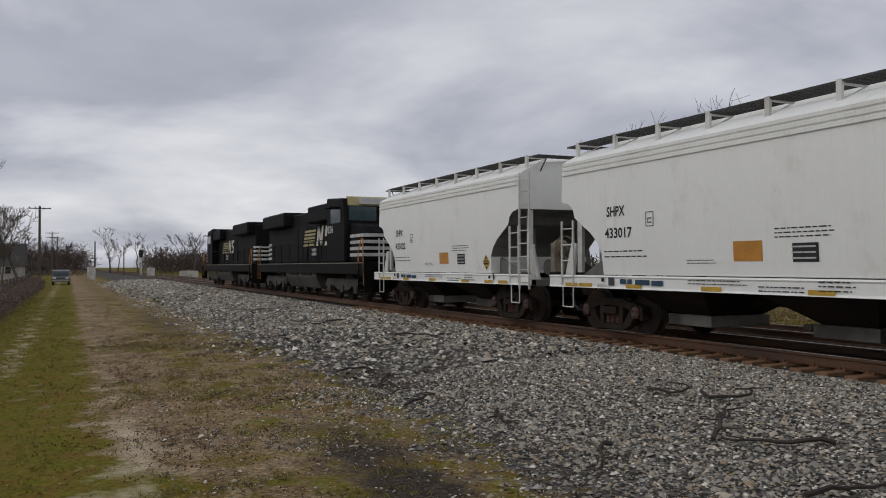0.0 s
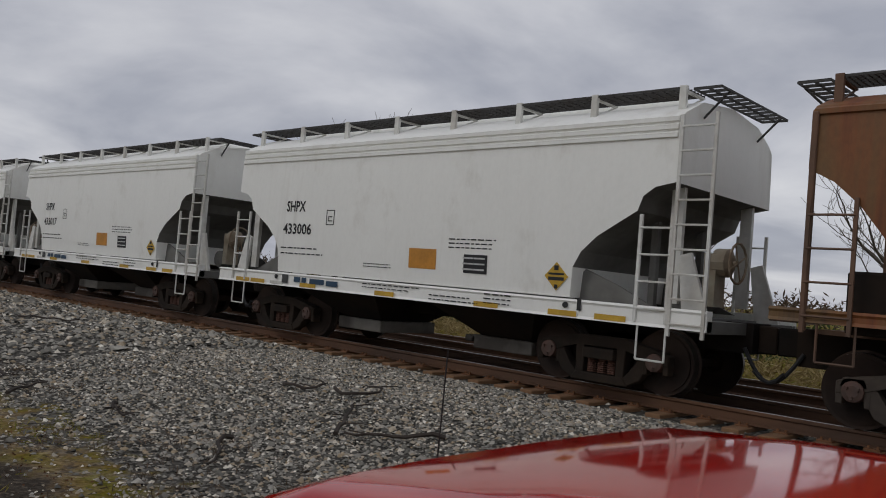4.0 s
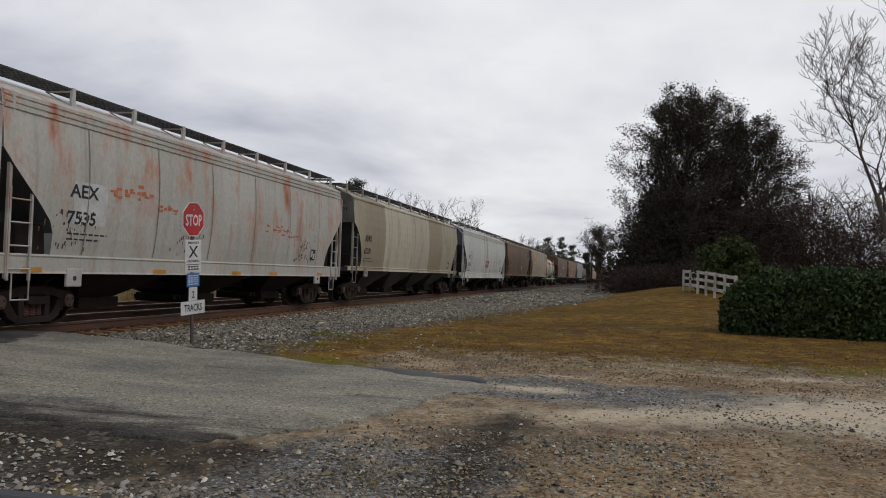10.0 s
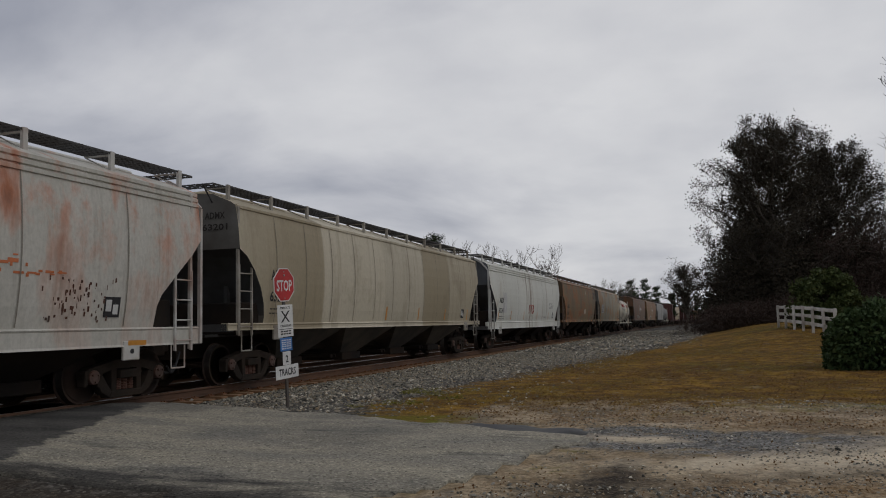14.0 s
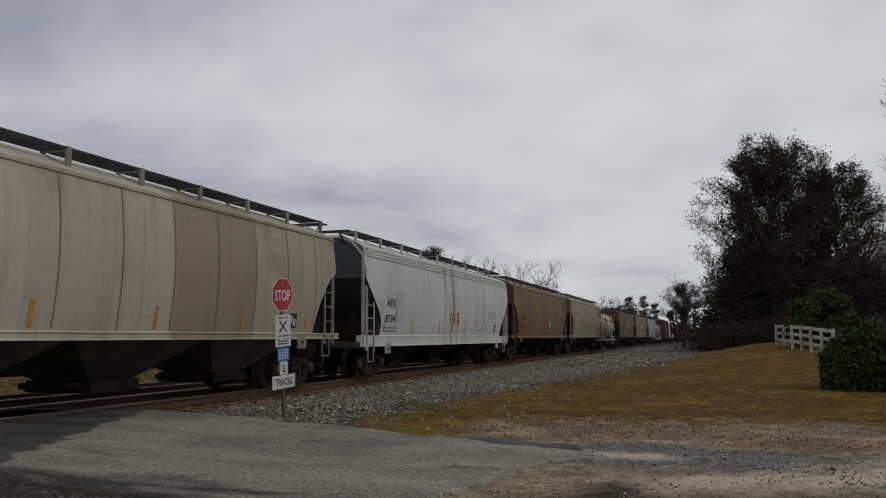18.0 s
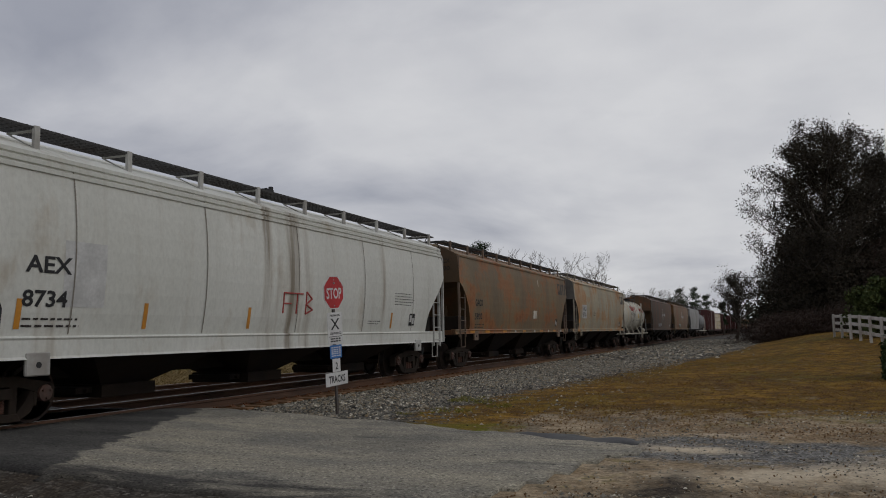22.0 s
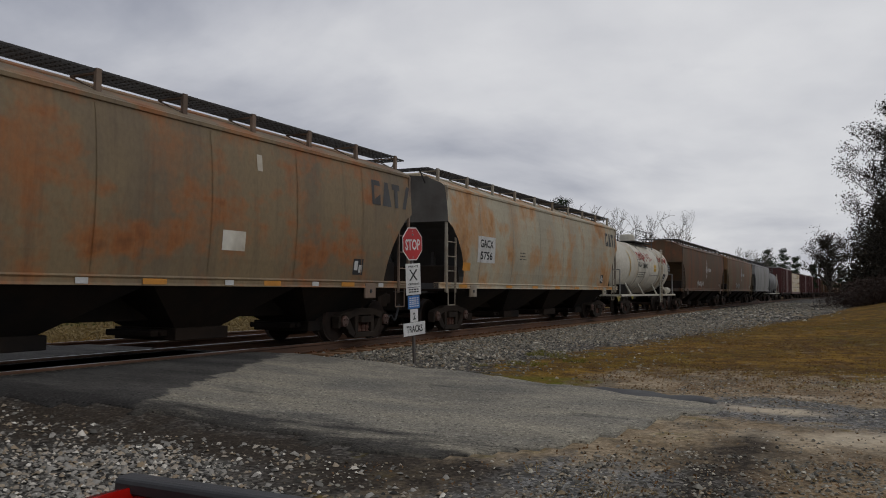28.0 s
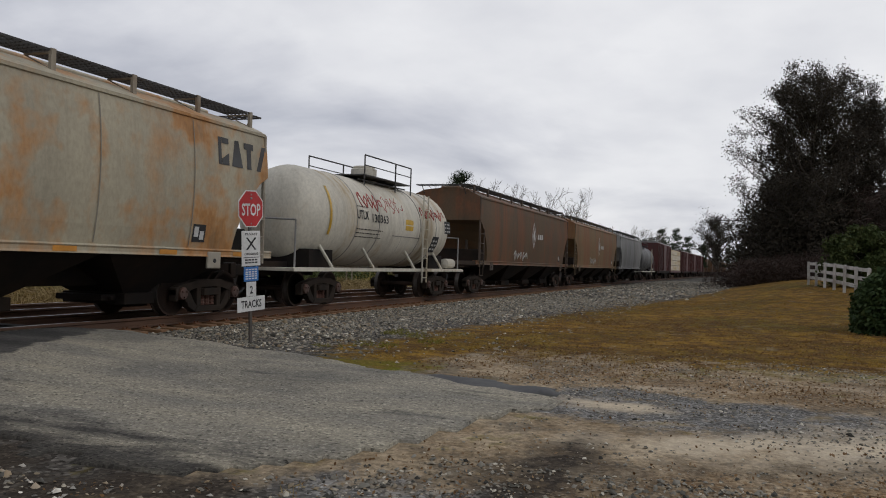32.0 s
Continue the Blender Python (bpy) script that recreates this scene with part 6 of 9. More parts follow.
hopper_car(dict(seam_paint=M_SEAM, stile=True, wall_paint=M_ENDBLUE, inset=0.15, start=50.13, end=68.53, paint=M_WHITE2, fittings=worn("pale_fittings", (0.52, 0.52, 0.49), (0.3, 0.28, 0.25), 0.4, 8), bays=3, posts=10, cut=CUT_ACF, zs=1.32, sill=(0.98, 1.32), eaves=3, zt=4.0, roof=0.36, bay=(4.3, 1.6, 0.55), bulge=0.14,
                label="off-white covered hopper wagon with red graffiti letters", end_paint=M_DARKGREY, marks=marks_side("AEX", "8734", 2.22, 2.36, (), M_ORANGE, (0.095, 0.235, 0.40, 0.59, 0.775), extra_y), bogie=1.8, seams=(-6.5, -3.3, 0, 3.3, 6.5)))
hopper_car(dict(end_marks=("GACX", "5900"), wall_paint=M_DARKBROWN, start=69.66, end=86.83, paint=M_RUSTGREY, fittings=worn("rust_fittings", (0.2, 0.14, 0.1), (0.1, 0.07, 0.05), 0.4, 8), bays=4, posts=10, cut=CUT_ROUND, bulge=0.10,
                bay=(3.9, 1.9, 0.55), label="grey-brown covered hopper wagon with broad rust smears", end_paint=M_DARKBROWN, marks=marks_side("GACX", "5900", 2.4, 2.35, (0.1, 0.2, 0.33, 0.5, 0.67, 0.82), M_ORANGE, (), extra_p), bogie=1.65, seams=(-6, -3.6, -1.2, 1.2, 3.6, 6)))
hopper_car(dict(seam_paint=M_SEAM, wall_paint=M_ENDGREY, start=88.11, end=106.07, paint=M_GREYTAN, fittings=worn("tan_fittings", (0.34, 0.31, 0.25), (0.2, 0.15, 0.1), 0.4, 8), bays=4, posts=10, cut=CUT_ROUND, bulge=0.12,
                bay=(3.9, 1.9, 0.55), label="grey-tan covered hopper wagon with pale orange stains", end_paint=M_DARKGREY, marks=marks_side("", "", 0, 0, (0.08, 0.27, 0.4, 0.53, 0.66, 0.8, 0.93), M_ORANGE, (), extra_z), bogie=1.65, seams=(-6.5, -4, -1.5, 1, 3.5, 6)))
hopper_car(dict(start=121.28, end=139.44, paint=M_DARKBROWN, fittings=worn("dark_fittings", (0.09, 0.06, 0.04), (0.05, 0.04, 0.03), 0.4, 8), bays=4, posts=10, cut=CUT_ROUND, bulge=0.06,
                bay=(3.9, 1.9, 0.55), label="dark brown covered hopper wagon with white badge and scrawl", marks=marks_side("", "", 0, 0, (), M_ORANGE, (), extra_lm(4))))
hopper_car(dict(start=141.01, end=159.26, paint=M_OLIVE, fittings=worn("olive_fittings", (0.14, 0.1, 0.05), (0.08, 0.06, 0.04), 0.4, 8), bays=4, posts=10, cut=CUT_ROUND, bulge=0.06,
                bay=(3.9, 1.9, 0.55), label="tan-brown covered hopper wagon with white badge", marks=marks_side("", "", 0, 0, (), M_ORANGE, (), extra_lm(9))))
hopper_car(dict(start=160.83, end=176.73, paint=M_GREYCAR, fittings=M_DARKGREY, bays=3, posts=9, cut=CUT_ROUND, bulge=0.1, label="plain grey covered hopper wagon", marks=marks_side("", "", 0, 0, (), M_ORANGE)))


# ---- tank wagon, boxcars, lumber wagon, locomotives ----
def plain_couplers(car, L):
    for e in (-1, 1):
        b = bmesh.new()
        x = e * L / 2
        quad_box(b, min(x, x + e * 0.6), max(x, x + e * 0.6), -0.13, 0.13, 0.78, 1.05)
        part("coupler", bevelled(b, 0.02), M_UNDER, car)


def tank_car(a, b2, paint, label, full=True):
    L = b2 - a
    car = thing("tank_car", label, "tank wagon", "wagons of the train")
    CARS.append((car, (a + b2) / 2))
    r, zc, half = 1.36, 2.42, L / 2 - 1.0
    b = bmesh.new()
    lathe(b, [(-half - 0.0, 0.02), (-half + 0.05, 0.5), (-half + 0.2, 0.95), (-half + 0.5, 1.26), (-half + 0.85, r), (-1.3, r), (-1.25, r + 0.012), (1.25, r + 0.012), (1.3, r), (half - 0.85, r), (half - 0.5, 1.26), (half - 0.2, 0.95), (half - 0.05, 0.5), (half, 0.02)], False, 40, (0, 0, zc))
    shell = part("tank_shell", b, paint, car, smooth=True)
    for x in (-2.9, -1.4, 0.4, 1.9, 3.4):
        b = bmesh.new()
        lathe(b, [(x - 0.015, r + 0.002), (x - 0.012, r + 0.012), (x + 0.012, r + 0.012), (x + 0.015, r + 0.002)], False, 40, (0, 0, zc))
        part("shell_seam", b, M_GREYCAR, shell)
    b = bmesh.new()
    rod(b, (0.2, 0, zc + r - 0.05), (0.2, 0, zc + r + 0.42), 0.42, 16)
    rod(b, (0.2, 0, zc + r + 0.42), (0.2, 0, zc + r + 0.50), 0.36, 16)
    part("dome", bevelled(b, 0.02), M_TANKWHITE, car, "dome housing with valves")
    b = bmesh.new()
    quad_box(b, -1.7, 1.9, -0.75, -0.72, zc + r - 0.12, zc + r - 0.08)
    quad_box(b, -1.7, 1.9, -0.95, 0.95, zc + r + 0.02, zc + r + 0.05)
    part("dome_platform", b, M_GRATE, car)
    for s in (-1, 1):
        b = bmesh.new()
        top = zc + r + 0.62
        pipe(b, [(-1.7, s * 0.95, zc + r - 0.3), (-1.7, s * 0.95, top), (1.9, s * 0.95, top), (1.9, s * 0.95, zc + r - 0.3)], 0.022, 6)
        rod(b, (0.6, s * 0.95, zc + r - 0.3), (0.6, s * 0.95, top), 0.025, 6)
        pipe(b, [(-1.7, s * 0.95, top - 0.3), (1.9, s * 0.95, top - 0.3)], 0.016, 6)
        part("dome_railing", b, M_DARKGREY, car, "pipe railing round the dome")
        b = bmesh.new()
        pipe(b, [(-L / 2 + 0.25, s * 1.25, 0.95), (-L / 2 + 0.25, s * 1.25, 2.2), (-L / 2 + 0.25, -s * 0.0, 2.25)], 0.025, 6)
        pipe(b, [(L / 2 - 0.25, s * 1.25, 0.95), (L / 2 - 0.25, s * 1.25, 2.2), (L / 2 - 0.25, s * 0.0, 2.25)], 0.025, 6)
        part("end_railing", b, M_GREYCAR, car)
        part("ladder", ladder_bm(2.0, 2.42, s * (r + 0.06), 0.55, zc + r * 0.8, 9), M_TANKWHITE, car, "white side ladder")
        b = bmesh.new()
        quad_box(b, -L / 2, L / 2, s * 1.32 - 0.04, s * 1.32 + 0.04, 0.92, 1.02)
        part("side_rail", b, M_TANKWHITE, car)
        for x in (-4.2, -1.6, 1.6, 4.2):
            b = bmesh.new()
            rod(b, (x, s * 1.30, 1.0), (x - 0.35, s * 1.05, 1.62), 0.045, 6)
            part("saddle_strut", b, paint, car)
    for e in (-1, 1):
        b = bmesh.new()
        xs = sorted((e * L / 2, e * (half - 1.8)))
        quad_box(b, xs[0], xs[1], -0.35, 0.35, 0.78, 1.15)
        xs = sorted((e * (half - 1.7), e * (half - 0.4)))
        quad_box(b, xs[0], xs[1], -1.0, 1.0, 1.0, 1.5)
        part("stub_sill", b, M_UNDER, car)
    for e in (-1, 1):
        b = bmesh.new()
        quad_box(b, min(e * L / 2, e * (L / 2 - 1.2)), max(e * L / 2, e * (L / 2 - 1.2)), -1.4, 1.4, 0.92, 1.0)
        part("end_platform", b, M_TANKWHITE, car)
    b = bmesh.new()
    lathe(b, [(-0.45, 0.05), (-0.4, 0.18), (0.4, 0.18), (0.45, 0.05)], False, 12, (L / 2 - 0.55, -0.95, 1.22))
    part("air_reservoir", b, M_TANKWHITE, car)

    def yo(z):
        return math.sqrt(max(0.05, r * r - (z - zc) ** 2)) + 0.006
    if full:
        text_on(car, "UTLX", -2.55, 2.55, 0.26, 0.75, yo, M_INK)
        text_on(car, "130363", -1.35, 2.50, 0.26, 1.15, yo, M_INK)
        bars_on(car, "small_print", small_print("k1", -2.9, 2.15, 3, 1.9, 0.055, 2.0) + small_print("k2", -2.9, 2.8, 1, 1.0, 0.05), yo, M_INKBROWN)
        bars_on(car, "yellow_placard", [(0.6, 1.25, 2.25, 2.6)], yo, M_YELLOW, "yellow hazard placard")
        bars_on(car, "reflective_tape", [(-4.55, -4.43, 1.9, 3.2)], yo, M_YELLOW, "upright yellow reflective strip")
        bars_on(car, "data_panel", [(3.15, 3.75, 1.6, 2.15), (4.25, 4.85, 2.3, 2.75)], yo, M_INK, "black data panel")
        bars_on(car, "data_print", [(3.25 + i * 0.25, 3.42 + i * 0.25, 1.68 + k * 0.14, 1.74 + k * 0.14) for i in range(2) for k in range(3)] + [(4.3 + i * 0.18, 4.4 + i * 0.18, 2.36 + k * 0.13, 2.41 + k * 0.13) for i in range(3) for k in range(3)], yo, M_PATCH, proud=0.009)
        scrawl(car, yo, -2.7, 2.98, 3.1, 0.55, M_GRAFFITI, 3, 22)
        scrawl(car, yo, 2.0, 2.92, 2.2, 0.45, M_GRAFFITI, 7, 15)
        bars_on(car, "walkway_strip", [(-0.4, 1.9, 2.02, 2.05)], lambda z: yo(z) + 0.02, M_GREYCAR)
    plain_couplers(car, L)
    for e in (-1, 1):
        add_bogie(car, e * (L / 2 - 2.0))


def box_car(a, b2, paint, label, height=4.5):
    L = b2 - a
    car = thing("box_car", label, "boxcar", "wagons of the train")
    CARS.append((car, (a + b2) / 2))
    part("body", box_bm(-L / 2 + 0.3, L / 2 - 0.3, -1.5, 1.5, 1.05, height, 0.04), paint, car)
    b = bmesh.new()
    slab(b, [(-1.52, height), (1.52, height), (1.3, height + 0.14), (0, height + 0.24), (-1.3, height + 0.14)], "x", -L / 2 + 0.25, L / 2 - 0.25)
    part("roof", b, M_GREYCAR, car)
    for k in range(15):
        x = -L / 2 + 0.6 + (L - 1.2) * k / 14
        if abs(x) < 1.6:
            continue
        part("side_rib", box_bm(x - 0.05, x + 0.05, -1.56, -1.5, 1.1, height - 0.05), paint, car)
    part("sliding_door", box_bm(-1.5, 1.5, -1.58, -1.50, 1.15, height - 0.1, 0.02), paint, car)
    part("side_sill", box_bm(-L / 2 + 0.3, L / 2 - 0.3, -1.45, 1.45, 0.8, 1.05), M_UNDER, car)
    part("ladder", ladder_bm(-L / 2 + 0.4, -L / 2 + 0.85, -1.6, 0.7, height, 9), paint, car)
    plain_couplers(car, L)
    for e in (-1, 1):
        add_bogie(car, e * (L / 2 - 2.6))


def lumber_car(a, b2):
    L = b2 - a
    car = thing("lumber_car", "flat wagon stacked with pale wrapped lumber", "flat wagon", "wagons of the train")
    CARS.append((car, (a + b2) / 2))
    part("deck", box_bm(-L / 2, L / 2, -1.4, 1.4, 0.85, 1.15, 0.02), M_MAROON, car)
    part("centre_beam", box_bm(-L / 2 + 0.6, L / 2 - 0.6, -0.1, 0.1, 1.15, 4.3), M_MAROON, car)
    wrap = worn("pale_lumber", (0.45, 0.33, 0.16), (0.6, 0.55, 0.45), 0.5, 4, 0.8, stretch=(0.3, 1, 3))
    for e in (-1, 1):
        part("bulkhead", box_bm(min(e * L / 2, e * (L / 2 - 0.4)), max(e * L / 2, e * (L / 2 - 0.4)), -1.4, 1.4, 1.15, 4.4, 0.02), M_MAROON, car)
    for s in (-1, 1):
        for k in range(4):
            for j in range(4):
                x0 = -L / 2 + 0.5 + k * (L - 1.0) / 4
                y = (0.12, 1.3)
                part("lumber_bundle", box_bm(x0 + 0.06, x0 + (L - 1.0) / 4 - 0.06, min(s * y[0], s * y[1]), max(s * y[0], s * y[1]), 1.17 + j * 0.76, 1.17 + j * 0.76 + 0.70, 0.015), wrap, car)
    plain_couplers(car, L)
    for e in (-1, 1):
        add_bogie(car, e * (L / 2 - 2.3))


tank_car(107.35, 120.10, M_TANKWHITE, "cream-white tank wagon with red graffiti and a railed dome")
tank_car(178.30, 191.25, M_TANKGREY, "dark grey tank wagon with a white band", False)
box_car(192.82, 209.02, M_MAROON, "maroon boxcar with a sliding door")
lumber_car(210.69, 227.66)
for a, lab in ((229.33, "dark maroon boxcar far down the train"), (246.31, "dark maroon boxcar far down the train"), (263.29, "dark maroon boxcar far down the train")):
    box_car(a, a + 15.7, M_MAROON, lab, 4.3)
for a in (280.2, 297.4, 314.6, 331.8, 349.0):
    box_car(a, a + 15.7, M_DARKBROWN, "dull brown boxcar far down the train", 4.0)


def locomotive(a, b2, cab_right, number, label):
    """A heavy six-axle diesel, drawn with its cab towards +x and turned round where the cab leads the other way."""
    L = b2 - a
    loco = thing("locomotive", label, "locomotive", "locomotives of the train")
    CARS.append((loco, (a + b2) / 2))
    f = 1 if cab_right else -1
    H = L / 2

    def bx(name, x0, x1, y0, y1, z0, z1, m, w=0.03, parent=None, lab=""):
        xs = sorted((f * x0, f * x1))
        return part(name, box_bm(xs[0], xs[1], y0, y1, z0, z1, w), m, parent or loco, lab)
    glass = bpy.data.materials.get("dark_cab_glass") or plain("dark_cab_glass", (0.03, 0.06, 0.07), 0.12)
    bx("frame", -H + 0.5, H - 0.5, -1.5, 1.5, 1.12, 1.62, M_BLACK)
    for s in (-1, 1):
        bx("frame_stripe", -H + 0.6, H - 0.6, s * 1.51 - 0.01, s * 1.51 + 0.01, 1.565, 1.60, M_SEAM, 0)
    b = bmesh.new()
    slab(b, [(-1.45, 0.95), (-1.2, 0.42), (1.2, 0.42), (1.45, 0.95), (1.45, 1.15), (-1.45, 1.15)], "x", -2.9, 2.9)
    part("fuel_tank", bevelled(b, 0.04), M_LOCODUST, loco, "dark fuel tank slung under the frame")
    for k in (-1.2, 1.2):
        b = bmesh.new()
        lathe(b, [(k - 1.0, 0.05), (k - 0.95, 0.26), (k + 0.95, 0.26), (k + 1.0, 0.05)], False, 14, (0, -1.25, 1.18))
        part("air_tank", b, M_UNDER, loco)
    bx("long_hood", -H + 1.6, H - 5.6, -1.02, 1.02, 1.62, 4.15, M_BLACK, 0.06)
    bx("radiator_wing", -H + 1.9, -H + 7.2, -1.5, 1.5, 3.55, 4.32, M_BLACK, 0.08, None, "flared radiator housing at the tail")
    bx("dynamic_brake_box", H - 9.0, H - 5.7, -1.45, 1.45, 3.5, 4.28, M_BLACK, 0.06)
    for k in range(7):
        x = -H + 7.8 + k * 0.85
        bx("hood_door", x, x + 0.75, -1.05, -1.02, 1.8, 3.4, M_BLACK, 0.008)
    bx("exhaust_stack", -1.0, 0.1, -0.5, 0.5, 4.15, 4.4, M_BLACK, 0.04)
    b = bmesh.new()
    slab(b, [(f * (H - 5.6), 1.62), (f * (H - 3.0), 1.62), (f * (H - 3.0), 3.2), (f * (H - 3.25), 4.3), (f * (H - 5.6), 4.45)][::f], "y", -1.5, 1.5)
    cab = part("cab", bevelled(b, 0.05), M_BLACK, loco, "wide-nosed driving cab")
    b = bmesh.new()
    slab(b, [(f * (H - 3.0), 1.62), (f * (H - 1.3), 1.62), (f * (H - 1.3), 2.75), (f * (H - 1.6), 3.1), (f * (H - 3.0), 3.25)][::f], "y", -1.25, 1.25)
    nose = part("nose", bevelled(b, 0.06), M_BLACK, loco)
    for s in (-1, 1):
        bx("windscreen", H - 3.22, H - 2.98, min(s * 0.1, s * 1.3), max(s * 0.1, s * 1.3), 3.36, 3.95, glass, 0, cab)
        bx("side_window", H - 4.9, H - 3.5, s * 1.51 - 0.015, s * 1.51 + 0.015, 3.3, 3.9, glass, 0, cab)
    bx("number_board", H - 3.32, H - 3.02, -0.8, 0.8, 4.05, 4.32, M_PATCH, 0.01, cab, "white number board")
    b = bmesh.new()
    slab(b, [(f * (H - 3.28), 4.0), (f * (H - 3.16), 4.0), (f * (H - 3.25), 4.36), (f * (H - 3.38), 4.40)][::f], "y", -1.3, 1.3)
    part("brow_panel", b, M_GOLD, cab, "cream panel round the number boards")
    bx("sunshade", H - 4.6, H - 3.6, -1.95, -1.5, 3.92, 3.96, M_BLACK, 0, cab)
    for k in range(4):
        z = 1.85 + k * 0.26
        bx("nose_stripe", H - 2.95, H - 1.27, -1.275, 1.275, z, z + 0.13, M_PATCH, 0, nose, "white nose stripe")
        bx("tail_stripe", -H + 1.55, -H + 2.3, -1.035, 1.035, z, z + 0.13, M_PATCH, 0)
    if number:
        text_on(loco, number, f * (H - 5.1), 3.05, 0.34, 1.1, lambda z: 1.51, M_PATCH)
    xm = f * (H - 9.6)
    b = bmesh.new()
    for k in range(5):
        z = 2.45 + k * 0.17
        slab(b, [(xm - 1.6 + k * 0.09, z), (xm + 0.35 + k * 0.09, z), (xm + 0.40 + k * 0.09, z + 0.10), (xm - 1.55 + k * 0.09, z + 0.10)], "y", -1.075, -1.055)
    part("striped_emblem", b, M_GOLD, loco, "gold speed stripes")
    b = bmesh.new()
    for p in ([(0.5, 0), (0.68, 0), (0.86, 0.85), (0.68, 0.85)], [(0.68, 0.85), (0.86, 0.85), (1.16, 0.0), (0.98, 0.0)], [(0.98, 0), (1.16, 0), (1.34, 0.85), (1.16, 0.85)], [(1.45, 0), (1.9, 0), (2.0, 0.42), (1.7, 0.5), (1.75, 0.68), (2.05, 0.68), (2.1, 0.85), (1.6, 0.85), (1.52, 0.42), (1.8, 0.34), (1.76, 0.17), (1.5, 0.17)]):
        slab(b, [(xm + 0.1 + q[0] * 1.45, 2.42 + q[1] * 1.1) for q in p], "y", -1.075, -1.055)
    part("slanted_emblem", b, M_EMBLEM, loco, "white slanted block emblem")
    bars_on(loco, "lettering_bar", [(xm + 0.0 + k * 0.22, xm + 0.15 + k * 0.22, 1.98 + j * 0.2, 2.12 + j * 0.2) for k in range(4) for j in range(2)], lambda z: 1.06, M_PATCH, proud=0.012)
    for s in (-1, 1):
        b = bmesh.new()
        xs = [-H + 1.2 + k * (L - 4.6) / 9 for k in range(10)]
        for x in xs:
            rod(b, (f * x, s * 1.46, 1.62), (f * x, s * 1.46, 2.62), 0.018, 5)
        rod(b, (f * xs[0], s * 1.46, 2.62), (f * xs[-1], s * 1.46, 2.62), 0.018, 5)
        part("handrail", b, M_BLACK, loco, "pipe handrail along the walkway")
        for e in (-1, 1):
            b = bmesh.new()
            x = e * (H - 0.75)
            pipe(b, [(x - e * 0.45, s * 1.48, 0.7), (x - e * 0.5, s * 1.5, 2.0), (x - e * 0.2, s * 1.45, 2.55)], 0.022, 6)
            pipe(b, [(x + e * 0.15, s * 1.48, 0.7), (x + e * 0.1, s * 1.5, 2.0), (x - e * 0.05, s * 1.45, 2.55)], 0.022, 6)
            part("step_rail", b, M_HANDRAIL, loco, "orange-painted step handrail")
            ya, yb = min(s * 1.2, s * 1.52), max(s * 1.2, s * 1.52)
            for k in range(4):
                part("boarding_step", box_bm(x - 0.35, x + 0.35, ya, yb, 0.5 + k * 0.28, 0.53 + k * 0.28), M_BLACK, loco)
            for d in (-0.365, 0.365):
                part("step_side", box_bm(x + d - 0.015, x + d + 0.015, ya - 0.02, yb, 0.45, 1.6), M_BLACK, loco)
    plain_couplers(loco, L)
    for e in (-1, 1):
        xb = e * (H - 4.2)
        b = bmesh.new()
        quad_box(b, xb - 0.5, xb + 0.5, -0.9, 0.9, 0.6, 1.1)
        bog = part("bogie", b, M_LOCODUST, loco, "three-axle bogie, black with dust")
        for s in (-1, 1):
            b = bmesh.new()
            slab(b, [(xb - 2.6, 0.62), (xb - 2.3, 0.92), (xb + 2.3, 0.92), (xb + 2.6, 0.62), (xb + 2.2, 0.5), (xb + 1.2, 0.62), (xb + 0.8, 0.45), (xb - 0.8, 0.45), (xb - 1.2, 0.62), (xb - 2.2, 0.5)], "y", s * 1.12 - 0.08, s * 1.12 + 0.08)
            for k in (-1.85, 0, 1.85):
                quad_box(b, xb + k - 0.2, xb + k + 0.2, s * 1.14 - 0.12, s * 1.14 + 0.12, 0.34, 0.66)
            part("side_frame", b, M_LOCODUST, bog)
        for k in (-1.85, 0.0, 1.85):
            ws = part("wheelset", shared("wheelset", wheelset_mesh), None, bog)
            ws.location = (xb + k, 0, WHEEL_R)
            WHEELSETS.append((ws, xb + k, WHEEL_R))


locomotive(-82.1, -61.3, True, "9826", "black six-axle diesel locomotive with white nose stripes")
locomotive(-104.5, -82.8, False, "", "black six-axle diesel locomotive leading the train")


